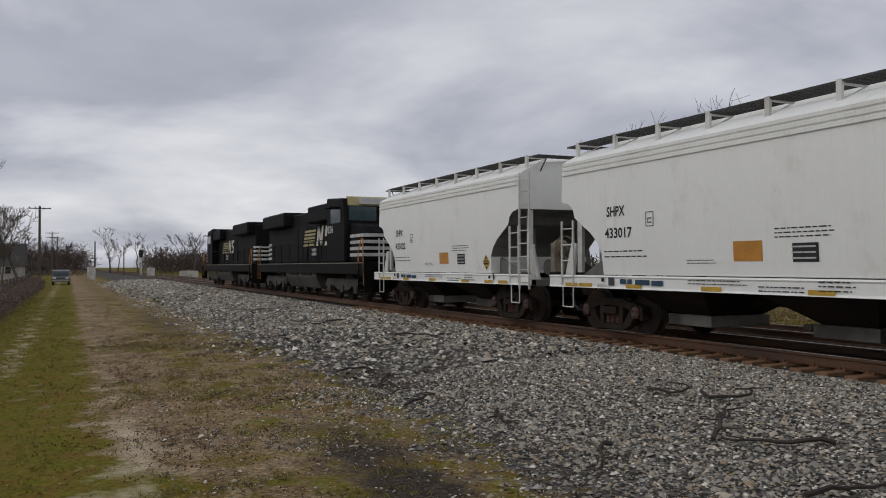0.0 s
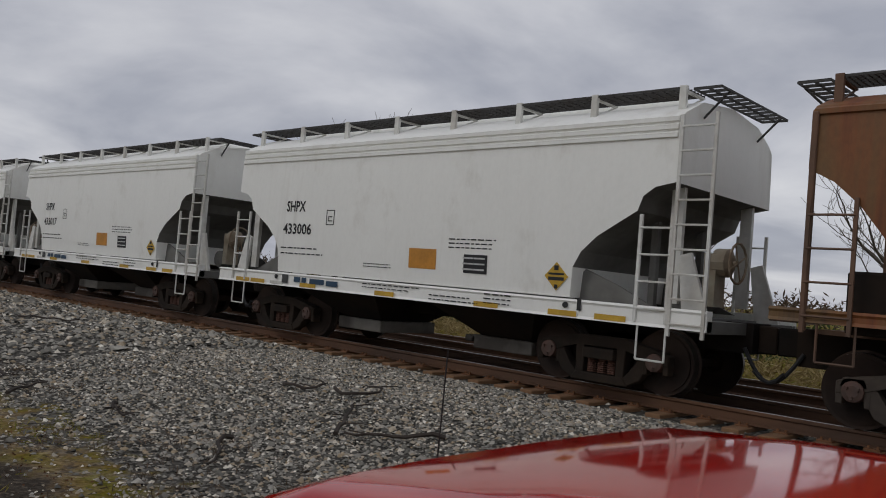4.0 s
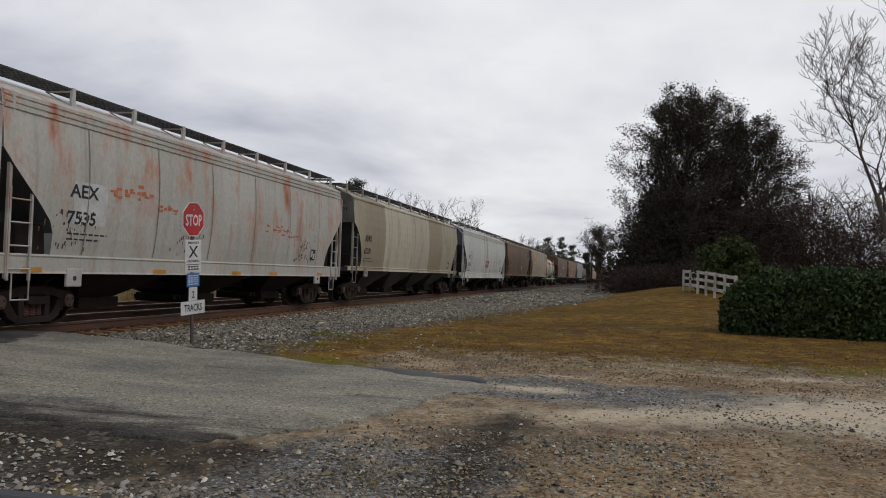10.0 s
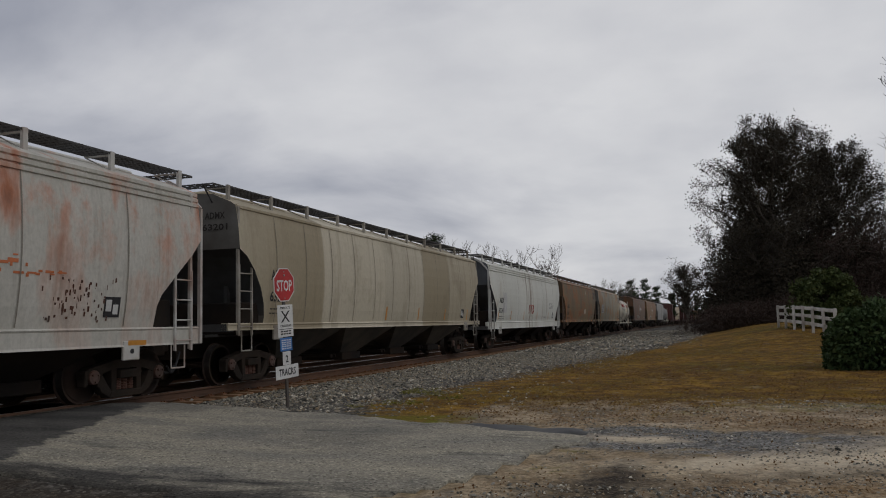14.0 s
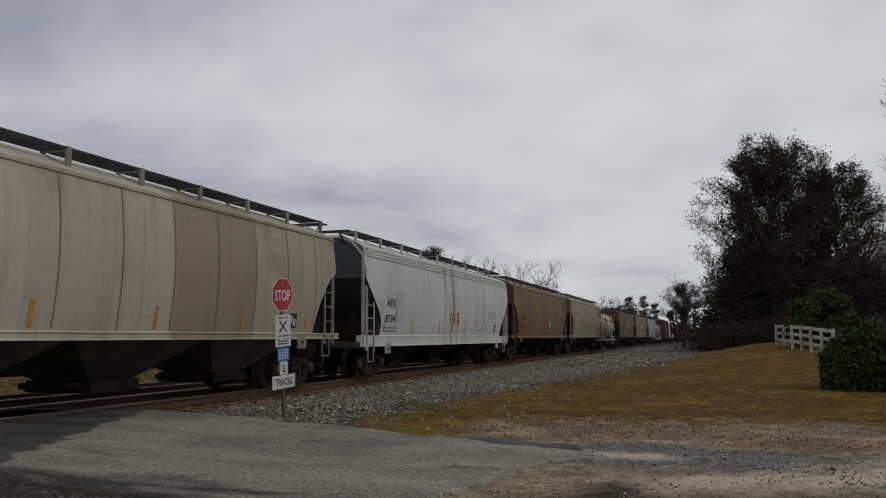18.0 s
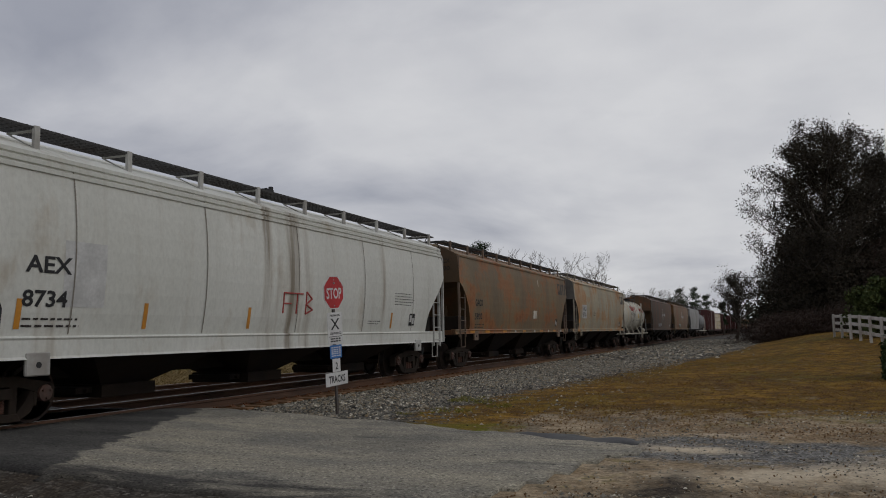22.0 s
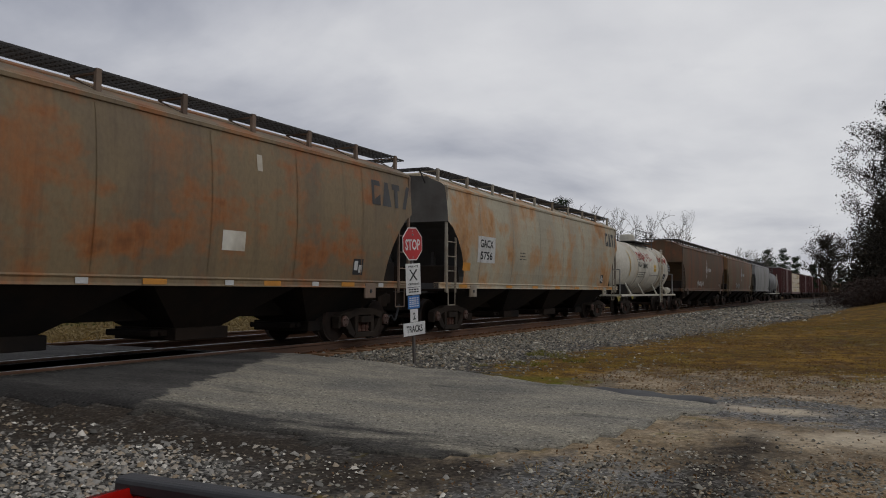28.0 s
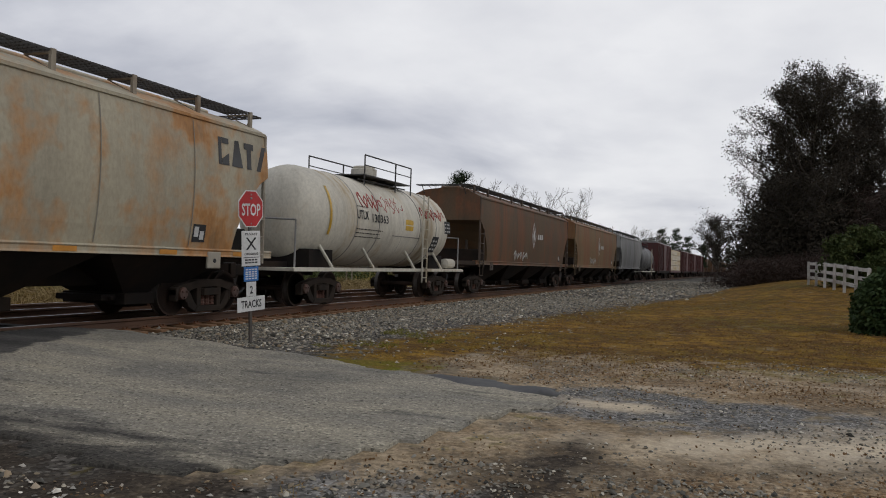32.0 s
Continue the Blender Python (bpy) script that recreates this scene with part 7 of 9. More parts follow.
# ---- crossing sign ----
def crossing_sign():
    x, y = 13.645, 7.28
    z0 = gz(x, y) - 0.1
    red, white, blue = plain("stop_sign_red", (0.50, 0.02, 0.022), 0.45), plain("sign_white", (0.72, 0.72, 0.70), 0.5), plain("sign_blue", (0.03, 0.17, 0.48), 0.5)
    s = thing("crossing_sign", "red stop sign with crossing plates stacked on one steel post", "road sign", at=pose(x, y, 0, 0, -3.3, -8))
    b = bmesh.new()
    slab(b, [(-0.03, -0.012), (0.03, -0.012), (0.03, 0.012), (0.012, 0.012), (0.012, 0.035), (-0.012, 0.035), (-0.012, 0.012), (-0.03, 0.012)], "z", z0, 2.82)
    part("post", b, worn("dull_steel_post", (0.10, 0.10, 0.095), (0.14, 0.09, 0.06), 0.4, 8, 0.6, 0.4), s, "dull steel channel post")

    def octagon(r):
        return [(r * math.cos(math.pi / 8 + k * math.pi / 4), 2.545 + r * math.sin(math.pi / 8 + k * math.pi / 4)) for k in range(8)]
    b = bmesh.new()
    slab(b, octagon(0.33), "y", -0.022, -0.016)
    plate = part("stop_plate", b, white, s, "eight-sided red stop plate with a white rim")
    b = bmesh.new()
    slab(b, octagon(0.308), "y", -0.025, -0.022)
    part("red_field", b, red, plate)

    def face(yv):
        return lambda a, c: (a, yv, c)
    sign_text("stop_lettering", "STOP", 0.205, 0.46, (0, 2.53), white, plate, face(-0.028))
    b = bmesh.new()
    for zz in (2.30, 2.78):
        rod(b, (0, -0.03, zz), (0, -0.022, zz), 0.014, 6)
    rod(b, (0, -0.032, 2.70), (0, -0.022, 2.73), 0.02, 6)
    part("bolt", b, M_GREYCAR, plate)

    def board(name, w, zl, zh, m, lab):
        return part(name, box_bm(-w / 2, w / 2, -0.022, -0.016, zl, zh, 0.002), m, s, lab)
    p = board("private_plate", 0.46, 1.60, 2.18, white, "white plate with a crossbuck")
    sign_text("plate_lettering", "PRIVATE", 0.04, 0.30, (0, 2.125), M_INK, p, face(-0.025))
    sign_text("plate_lettering", "CROSSING", 0.04, 0.34, (0, 1.80), M_INK, p, face(-0.025))
    for k in (-1, 1):
        b = bmesh.new()
        q = [(k * -0.13, 1.865), (k * -0.085, 1.865), (k * 0.13, 2.07), (k * 0.085, 2.07)]
        slab(b, q[::k], "y", -0.0255 - 0.001 * k, -0.022)
        part("crossbuck_bar", b, M_INK, p)
    b = bmesh.new()
    quad_box(b, -0.20, 0.20, -0.025, -0.022, 1.735, 1.745)
    for zz in (1.70, 1.655):
        for q in range(4):
            quad_box(b, -0.15 + q * 0.08, -0.09 + q * 0.08, -0.025, -0.022, zz - 0.012, zz + 0.012)
    part("plate_print", b, M_INK, p)
    p = board("emergency_plate", 0.36, 1.345, 1.585, blue, "blue emergency notice plate")
    b = bmesh.new()
    for zz in (1.54, 1.50, 1.465, 1.43, 1.39):
        for q in range(4):
            quad_box(b, -0.14 + q * 0.075, -0.085 + q * 0.075, -0.025, -0.022, zz - 0.01, zz + 0.01)
    part("plate_print", b, white, p)
    p = board("number_plate", 0.24, 1.095, 1.335, white, "small white plate with a 2")
    sign_text("plate_lettering", "2", 0.13, 0.075, (0, 1.205), M_INK, p, face(-0.025))
    p = board("tracks_plate", 0.68, 0.85, 1.09, white, "wide white TRACKS plate")
    sign_text("plate_lettering", "TRACKS", 0.13, 0.50, (0, 0.97), M_INK, p, face(-0.025))


crossing_sign()


# ---- red pickup beside the camera ----
def pickup():
    """x runs back along the truck (cab at -x, tailgate at +x), y across it; its near side faces the camera."""
    m, n, l, b = nodes("glossy_red_car_paint", 0.06)
    col = mix(n, l, ramp(n, l, noise_tex(n, l, coord(n), 3.0, 4), [(0.4, 0.0), (0.7, 1.0)]), (0.40, 0.006, 0.003), (0.35, 0.005, 0.003))
    l.new(col, b.inputs["Base Color"])
    b.inputs["Specular IOR Level"].default_value = 0.4
    b.inputs["Coat Weight"].default_value, b.inputs["Coat Roughness"].default_value = 0.12, 0.1
    red = m
    rubber, black = plain("black_window_rubber", (0.012, 0.012, 0.012), 0.6), worn("black_plastic_cap", (0.014, 0.015, 0.017), (0.025, 0.026, 0.028), 0.4, 30, 0.5)
    glass = plain("tinted_rear_glass", (0.006, 0.007, 0.008), 0.03)
    clear, lens, dark_lens = plain("clear_lamp_lens", (0.55, 0.52, 0.44), 0.25), plain("red_lamp_lens", (0.20, 0.014, 0.016), 0.2), plain("bright_red_reflector", (0.45, 0.01, 0.015), 0.2)
    green = plain("green_marker_paint", (0.02, 0.35, 0.06), 0.5)
    t = thing("pickup_truck", "glossy red pickup with a black-capped open bed parked on gravel", "pickup truck")
    y0, y1 = 0.52, 2.19            # bed sides
    cy = 1.36
    xr, xt = -0.5, 2.05           # back of the cab roof, tailgate
    # cab: rounded roof lofted from rings along x
    bm = bmesh.new()
    rings = []
    for x, zt, hw, zb, hb in ((-2.12, 1.04, 0.66, 0.98, 0.78), (-1.80, 1.25, 0.64, 0.98, 0.80), (-1.47, 1.47, 0.64, 0.98, 0.82), (-1.33, 1.52, 0.65, 0.98, 0.83), (-1.0, 1.55, 0.655, 0.98, 0.83), (-0.72, 1.555, 0.655, 0.98, 0.83), (-0.62, 1.548, 0.655, 0.98, 0.83), (-0.55, 1.53, 0.655, 0.98, 0.83), (-0.50, 1.50, 0.655, 0.98, 0.83), (-0.475, 1.478, 0.655, 0.98, 0.83), (-0.46, 1.45, 0.66, 0.98, 0.83), (-0.375, 1.02, 0.74, 0.98, 0.83)):
        half = [(hb, zb), (hw + (hb - hw) * 0.45, zb + (zt - zb) * 0.5), (hw + 0.03, zt - 0.12), (hw + 0.01, zt - 0.05), (hw - 0.04, zt - 0.02), (hw - 0.14, zt - 0.008), (hw - 0.3, zt - 0.003), (0.0, zt)]
        full = [(-a, z) for a, z in half] + [(a, z) for a, z in half[-2::-1]]
        rings.append([bm.verts.new((x, cy + a, z)) for a, z in full])
    for A, B in zip(rings, rings[1:]):
        for k in range(len(A) - 1):
            bm.faces.new((A[k], A[k + 1], B[k + 1], B[k]))
        bm.faces.new((A[-1], A[0], B[0], B[-1]))
    bm.faces.new(rings[0])
    bm.faces.new(rings[-1][::-1])
    cab = part("cab", bm, red, t, "red cab with a domed roof", smooth=True)

    def back(y, z, out=0.0):
        """A point on the sloping back of the cab."""
        k = (1.45 - z) / (1.45 - 1.02)
        return (-0.46 + 0.085 * k + out * 0.98, cy + y, z + out * 0.2)

    def rear_panel(name, pts, out, m2, parent, thick=0.012, lab=""):
        b = bmesh.new()
        hi, lo = [b.verts.new(back(p, q, out)) for p, q in pts], [b.verts.new(back(p, q, out - thick)) for p, q in pts]
        k = len(pts)
        b.faces.new(hi)
        b.faces.new(lo[::-1])
        for i in range(k):
            b.faces.new((hi[i], hi[(i + 1) % k], lo[(i + 1) % k], lo[i]))
        return part(name, b, m2, parent, lab)

    def rounded(w0, w1, z0, z1, r):
        out = []
        for sx, zz, w, a0 in ((1, z0, w0, -90), (1, z1, w1, 0), (-1, z1, w1, 90), (-1, z0, w0, 180)):
            for k in range(4):
                a = radians(a0 + k * 30)
                out.append((sx * (w - r) + r * math.cos(a), (zz + r if zz == z0 else zz - r) + r * math.sin(a)))
        return out
    seal = rear_panel("window_seal", rounded(0.69, 0.64, 1.03, 1.452, 0.05), 0.010, rubber, t, 0.02, "black rubber window seal")
    pane = rear_panel("rear_window", rounded(0.67, 0.62, 1.045, 1.432, 0.045), 0.014, glass, t, 0.006, "tinted rear window reflecting the gravel")
    for k in (-0.19, 0.19):
        rear_panel("window_bar", [(k - 0.012, 1.05), (k + 0.012, 1.05), (k + 0.012, 1.355), (k - 0.012, 1.355)], 0.018, rubber, pane)
    for pts in ([(-0.46, 1.37), (-0.20, 1.37), (-0.20, 1.40), (-0.46, 1.40)], [(-0.40, 1.13), (-0.36, 1.13), (-0.32, 1.37), (-0.36, 1.37)], [(-0.46, 1.12), (-0.20, 1.12), (-0.20, 1.15), (-0.46, 1.15)], [(-0.17, 1.12), (-0.13, 1.12), (-0.13, 1.40), (-0.17, 1.40)], [(-0.28, 1.20), (-0.24, 1.20), (-0.24, 1.37), (-0.28, 1.37)]):
        rear_panel("window_marking", pts, 0.0185, green, pane, 0.003, "bars of green marker writing")
    # high brake light at the back edge of the roof
    def roof_lens(name, ya, yb, xa, xb, lift, m2, parent, lab="", corner=0.02):
        """A domed lens with rounded ends, laid on the falling back edge of the roof."""
        b = bmesh.new()
        nx, ny = 6, 14
        grid = []
        for i in range(ny + 1):
            row = []
            for k in range(nx + 1):
                u, v = i / ny, k / nx
                end = min(u, 1 - u) * (yb - ya)
                cut = corner * (1 - math.sqrt(max(0.0, 1 - (1 - min(1.0, end / corner)) ** 2)))
                x = xa + cut + (xb - xa - 2 * cut) * v
                z = float(np.interp(x, [-0.72, -0.62, -0.55, -0.50, -0.475, -0.46], [1.555, 1.548, 1.53, 1.50, 1.478, 1.45]))
                rim = min(1.0, 3.5 * min(v, 1 - v), 60 * min(u, 1 - u) * (yb - ya))
                up = lift * math.sqrt(max(0.0, rim * (2 - rim))) - 0.004
                row.append(b.verts.new((x + up * 0.5, cy + ya + (yb - ya) * u, z + up * 0.86 - 0.004 * abs((ya + yb) / 2 + (yb - ya) * (u - 0.5)) / 0.3)))
            grid.append(row)
        for A, B in zip(grid, grid[1:]):
            for k in range(nx):
                b.faces.new((A[k], A[k + 1], B[k + 1], B[k]))
        return part(name, b, m2, parent, lab, smooth=True)
    lamp = roof_lens("high_brake_light", -0.25, 0.25, -0.605, -0.49, 0.020, lens, t, "dark red high brake light with clear ends", 0.05)
    for ya, yb in ((-0.145, -0.055), (0.15, 0.205)):
        roof_lens("clear_lens", ya, yb, -0.60, -0.497, 0.023, clear, lamp, "yellowed clear cargo lamp", 0.02)
    roof_lens("reflector", -0.215, -0.18, -0.565, -0.53, 0.020, dark_lens, lamp)
    # lower cab, bonnet, doors
    part("lower_body", box_bm(-2.1, -0.02, y0 + 0.02, y1 - 0.02, 0.35, 1.0, 0.05), red, t)
    part("bonnet", box_bm(-2.95, -2.05, y0 + 0.04, y1 - 0.04, 0.4, 0.93, 0.08), red, t)
    for yy in (y0 + 0.012, y1 - 0.012):
        part("door", box_bm(-1.75, -0.65, yy - 0.02, yy + 0.02, 0.42, 0.97, 0.012), red, t)
    # bed
    part("bed_floor", box_bm(0.02, xt, y0 + 0.1, y1 - 0.1, 0.55, 0.60), black, t)
    for yy, s in ((y0, 1), (y1, -1)):
        bm = bmesh.new()
        slab(bm, [(yy, 0.40), (yy, 0.98), (yy + s * 0.02, 1.045), (yy + s * 0.09, 1.06), (yy + s * 0.10, 1.02), (yy + s * 0.05, 0.99), (yy + s * 0.05, 0.40)][::s], "x", 0.02, xt - 0.05)
        wall = part("bed_side", bm, red, t, "red bed side wall with a rolled rail")
        for px in (0.5, 1.45):
            b = bmesh.new()
            quad_box(b, px - 0.07, px + 0.07, yy + s * 0.035 - 0.022, yy + s * 0.035 + 0.022, 1.056, 1.066)
            part("stake_pocket", b, rubber, wall, "dark stake pocket")
        b = bmesh.new()
        rod(b, (xt - 0.35, yy + s * 0.06, 0.90), (xt - 0.35, yy + s * 0.048, 0.90), 0.02, 8)
        part("tie_down_hole", b, rubber, wall)
    gate = part("tailgate", box_bm(xt - 0.06, xt, y0 + 0.03, y1 - 0.03, 0.45, 1.05, 0.012), red, t, "closed red tailgate")
    bm = bmesh.new()
    slab(bm, [(xt - 0.075, 1.035), (xt + 0.02, 1.03), (xt + 0.02, 1.075), (xt + 0.0, 1.088), (xt - 0.06, 1.088), (xt - 0.075, 1.075)], "y", y0 + 0.02, y1 - 0.02)
    part("tailgate_cap", bevelled(bm, 0.006), black, gate, "black plastic tailgate cap")
    part("bed_front", box_bm(0.0, 0.05, y0 + 0.05, y1 - 0.05, 0.5, 1.02, 0.01), red, t)
    for xw in (-2.35, 1.2):
        for yy in (y0 + 0.1, y1 - 0.1):
            b = bmesh.new()
            lathe(b, [(-0.11, 0.2), (-0.11, 0.30), (-0.08, 0.335), (0.08, 0.335), (0.11, 0.30), (0.11, 0.2)], True, 24, (xw, yy, 0.335))
            w = part("wheel", b, rubber, t)
            b = bmesh.new()
            lathe(b, [(-0.115, 0.05), (-0.10, 0.2), (0.10, 0.2), (0.115, 0.05)], True, 16, (xw, yy, 0.335))
            part("rim", b, M_GREYCAR, w)
    g = gz(-0.5, 1.4)
    t.location = (0, 0, g - 0.06)
    whip = thing("whip_antenna", "long thin steel whip antenna on the bed rail", "antenna")
    b = bmesh.new()
    rod(b, (0.60, y1 - 0.20, 1.06 + g - 0.06), (0.58, y1 - 0.21, 3.4), 0.0022, 6, 0.0014)
    part("whip", b, plain("bright_steel_wire", (0.5, 0.5, 0.5), 0.35, 0.6), whip)
    b = bmesh.new()
    rod(b, (0.60, y1 - 0.20, 0.62 + g), (0.60, y1 - 0.20, 1.1 + g), 0.012, 8)
    part("mount", b, black, whip)
    mast = thing("fender_antenna", "short black radio antenna on the far front wing", "antenna")
    b = bmesh.new()
    rod(b, (-2.3, y1 - 0.12, 0.85 + g), (-2.27, y1 - 0.14, 1.60), 0.003, 5)
    part("rod", b, rubber, mast)


pickup()


# ---- plants ----
def grow(rnd, p, d, length, r, level, out, tips, spread=0.6, droop=0.0, split=(2, 3), keep=0.72, up=0.18, seg=3, stop=0.006):
    """A tapering limb that bends and forks; out collects (p, q, r0, r1), tips the ends."""
    q = Vector(p)
    d = Vector(d).normalized()
    for k in range(seg):
        d = (d + Vector((rnd.gauss(0, 0.13), rnd.gauss(0, 0.13), rnd.gauss(0, 0.08) + up * 0.3 - droop))).normalized()
        n = q + d * length / seg
        r1 = r * (1 - 0.4 / seg)
        out.append((q.copy(), n.copy(), r, r1))
        q, r = n, r1
        if level > 0 and k < seg - 1 and rnd.random() < 0.75:
            side = (d + Vector((rnd.gauss(0, 1), rnd.gauss(0, 1), rnd.gauss(0.1, 0.5))) * spread).normalized()
            grow(rnd, q, side, length * keep * rnd.uniform(0.6, 0.95), r * 0.55, level - 1, out, tips, spread, droop, split, keep, up, seg, stop)
    if level > 0:
        for k in range(rnd.randint(*split)):
            nd = (d + Vector((rnd.gauss(0, 1), rnd.gauss(0, 1), rnd.gauss(up, 0.5))) * spread).normalized()
            grow(rnd, q, nd, length * keep * rnd.uniform(0.75, 1.1), r * 0.68, level - 1, out, tips, spread, droop, split, keep, up, seg, stop)
    else:
        tips.append((q, d))


def limbs_mesh(name, limbs, material, sides=4, least=0.0):
    V, F = [], []
    for p, q, r0, r1 in limbs:
        if r0 < least:
            continue
        d = (q - p).normalized()
        a = d.orthogonal().normalized()
        b = d.cross(a)
        o = len(V)
        n = sides + 2 if r0 > 0.08 else (3 if r0 < 0.04 else sides)
        for c, r in ((p, r0), (q, r1)):
            for k in range(n):
                t = k * math.tau / n
                V.append(tuple(c + (a * math.cos(t) + b * math.sin(t)) * r))
        F += [(o + k, o + (k + 1) % n, o + n + (k + 1) % n, o + n + k) for k in range(n)]
    return arrays_mesh(name, V, F, material, True)


def leaves_mesh(name, centres, per, radius, size, material, seed, flat=1.0, aspect=0.5):
    """Many small leaf blades round the given centres."""
    g = np.random.RandomState(seed)
    C = np.repeat(np.array([tuple(c) for c in centres], float), per, 0)
    n = len(C)
    P = g.normal(0, 1, (n, 3))
    P = P / np.linalg.norm(P, axis=1)[:, None] * (g.uniform(0, 1, (n, 1)) ** 0.5) * 1.9
    P = C + P * np.array([radius, radius, radius * flat])
    a = g.normal(0, 1, (n, 3))
    a /= np.linalg.norm(a, axis=1)[:, None]
    b = np.cross(a, g.normal(0, 1, (n, 3)))
    b /= np.linalg.norm(b, axis=1)[:, None]
    s = (size * g.uniform(0.6, 1.3, n))[:, None]
    V = np.stack([P - a * s, P + b * s * aspect, P + a * s, P - b * s * aspect], 1).reshape(-1, 3)
    F = np.arange(4 * n).reshape(-1, 4)
    return arrays_mesh(name, V, F, material)


def bare_tree(name, label, at, height, seed, material=None, level=4, spread=0.55, group="bare winter trees", lean=(0, 0), thick=0.020, fine=0.009):
    rnd = random.Random(seed)
    out, tips = [], []
    grow(rnd, (0, 0, -0.3), (lean[0], lean[1], 1), height * 0.34, height * thick, level, out, tips, spread, 0.0, (2, 3), 0.70, 0.25)
    top = max(q.z for _, q, _, _ in out)
    k = height / top
    out = [(p * k, q * k, max(fine, r0), max(fine * 0.8, r1)) for p, q, r0, r1 in out]
    t = thing(name, label, "tree", group, at=pose(*at))
    part("trunk", limbs_mesh("trunk", [o for o in out if o[2] > 0.05], M_BARK), None, t)
    tagged(part("twig_mass", limbs_mesh("twig_mass", [o for o in out if o[2] <= 0.05], material or M_TWIG), None, t), "bare twigs", kind="stuff")
    return t


def evergreen(name, label, at, height, seed, width=0.5, per=26, size=0.16, material=None, category="tree", spread=0.034, level=2, rings=16, low=0.06, inner=0.0, thin=0.5):
    """A broad dark evergreen: a dome of forking limbs with leaf clumps at their ends, uneven and open at the rim."""
    rnd = random.Random(seed)
    out, tips = [], []
    for k in range(9):
        z = height * (0.06 + 0.72 * k / 9)
        out.append((Vector((0.1 * math.sin(k), 0.1 * math.cos(k * 2), z - height * 0.09)), Vector((0.1 * math.sin(k + 1), 0.1 * math.cos(k * 2 + 2), z + height * 0.01)), height * 0.022 * (1 - k / 12), height * 0.022 * (1 - (k + 1) / 12)))
    for k in range(rings):
        f = k / (rings - 1)
        z = height * (low + (0.78 - low) * f)
        rise = 0.10 + 1.25 * f ** 2
        reach = height * width * math.sqrt(max(0.02, 1 - (0.97 * f) ** 1.5))
        for j in range(6):
            a = j * math.tau / 6 + k * 1.3 + rnd.uniform(-0.4, 0.4)
            sub, st = [], []
            grow(rnd, (0, 0, z), (math.cos(a), math.sin(a), rise), reach * rnd.uniform(0.42, 0.66) / (1 + 0.25 * (level - 2)), 0.10 * (1 - 0.6 * f), level, sub, st, 0.5, 0.0, (2, 3), 0.62, 0.16)
            out += sub
            tips += st
    top = max(q.z for q, d in tips)
    k = height / top
    out = [(Vector((p.x, p.y, p.z * k)), Vector((q.x, q.y, q.z * k)), max(0.012, r0), max(0.01, r1)) for p, q, r0, r1 in out]
    t = thing(name, label, category, at=pose(*at))
    part("trunk", limbs_mesh("trunk", out, M_BARK, 3, inner), None, t)
    part("crown", leaves_mesh("crown", [(q.x, q.y, q.z * k) for q, d in tips], per, height * spread, size, material or M_OAKLEAF, seed, 1.0, thin), None, t, "dark evergreen leaves with gaps")
    return t


def spreading_oak(name, label, at, height, seed, half=0.46, limbs=84, level=3, per=8, size=0.11, clump=0.34, low=0.05, material=None):
    """A wide winter oak: limbs reach out to a dome from all along the trunk, forking to twigs with small leaf clumps."""
    rnd = random.Random(seed)
    out, tips = [], []
    for k in range(9):
        z0, z1 = height * (0.085 * k - 0.02), height * (0.085 * (k + 1) - 0.02)
        sway = [Vector((0.25 * math.sin(q * 1.1 + seed), 0.25 * math.cos(q * 0.9), z)) for q, z in ((k, z0), (k + 1, z1))]
        out.append((sway[0], sway[1], height * 0.021 * (1 - k / 11), height * 0.021 * (1 - (k + 1) / 11)))
    for i in range(limbs):
        f = (i + 0.5) / limbs
        z = height * (low + (0.95 - low) * f ** 0.85)
        u = z / height
        reach = half * height * (math.sqrt(max(0.03, 1 - ((u - 0.35) / 0.68) ** 2)) if u > 0.35 else 0.86 + 0.4 * u)
        a, rr = i * 2.39996 + rnd.uniform(-0.3, 0.3), reach * rnd.uniform(0.5, 1.0) * (0.9 + 0.16 * math.sin(3 * i * 2.4 + seed))
        goal = Vector((rr * math.cos(a), rr * math.sin(a), z))
        base = Vector((0, 0, max(height * 0.06, z - 0.5 * rr - 0.08 * height)))
        sub, st = [], []
        d = goal - base
        grow(rnd, base, d, d.length * 0.60, 0.05 + 0.10 * (1 - f), level, sub, st, 0.62, 0.0, (2, 3), 0.46, 0.12, 4)
        out += sub
        tips += st
    out = [(p, q, max(0.013, r0), max(0.011, r1)) for p, q, r0, r1 in out]
    t = thing(name, label, "tree", at=pose(*at))
    part("trunk", limbs_mesh("trunk", [o for o in out if o[2] > 0.045], M_BARK, 5), None, t)
    tagged(part("twig_mass", limbs_mesh("twig_mass", [o for o in out if o[2] <= 0.045], M_OAKTWIG, 3), None, t), "fine grey-brown twigs", kind="stuff")
    part("crown", leaves_mesh("crown", [q for q, d in tips], per, clump, size, material or M_OAKLEAF, seed, 1.0, 0.36), None, t, "small dark leaves with gaps")
    return t


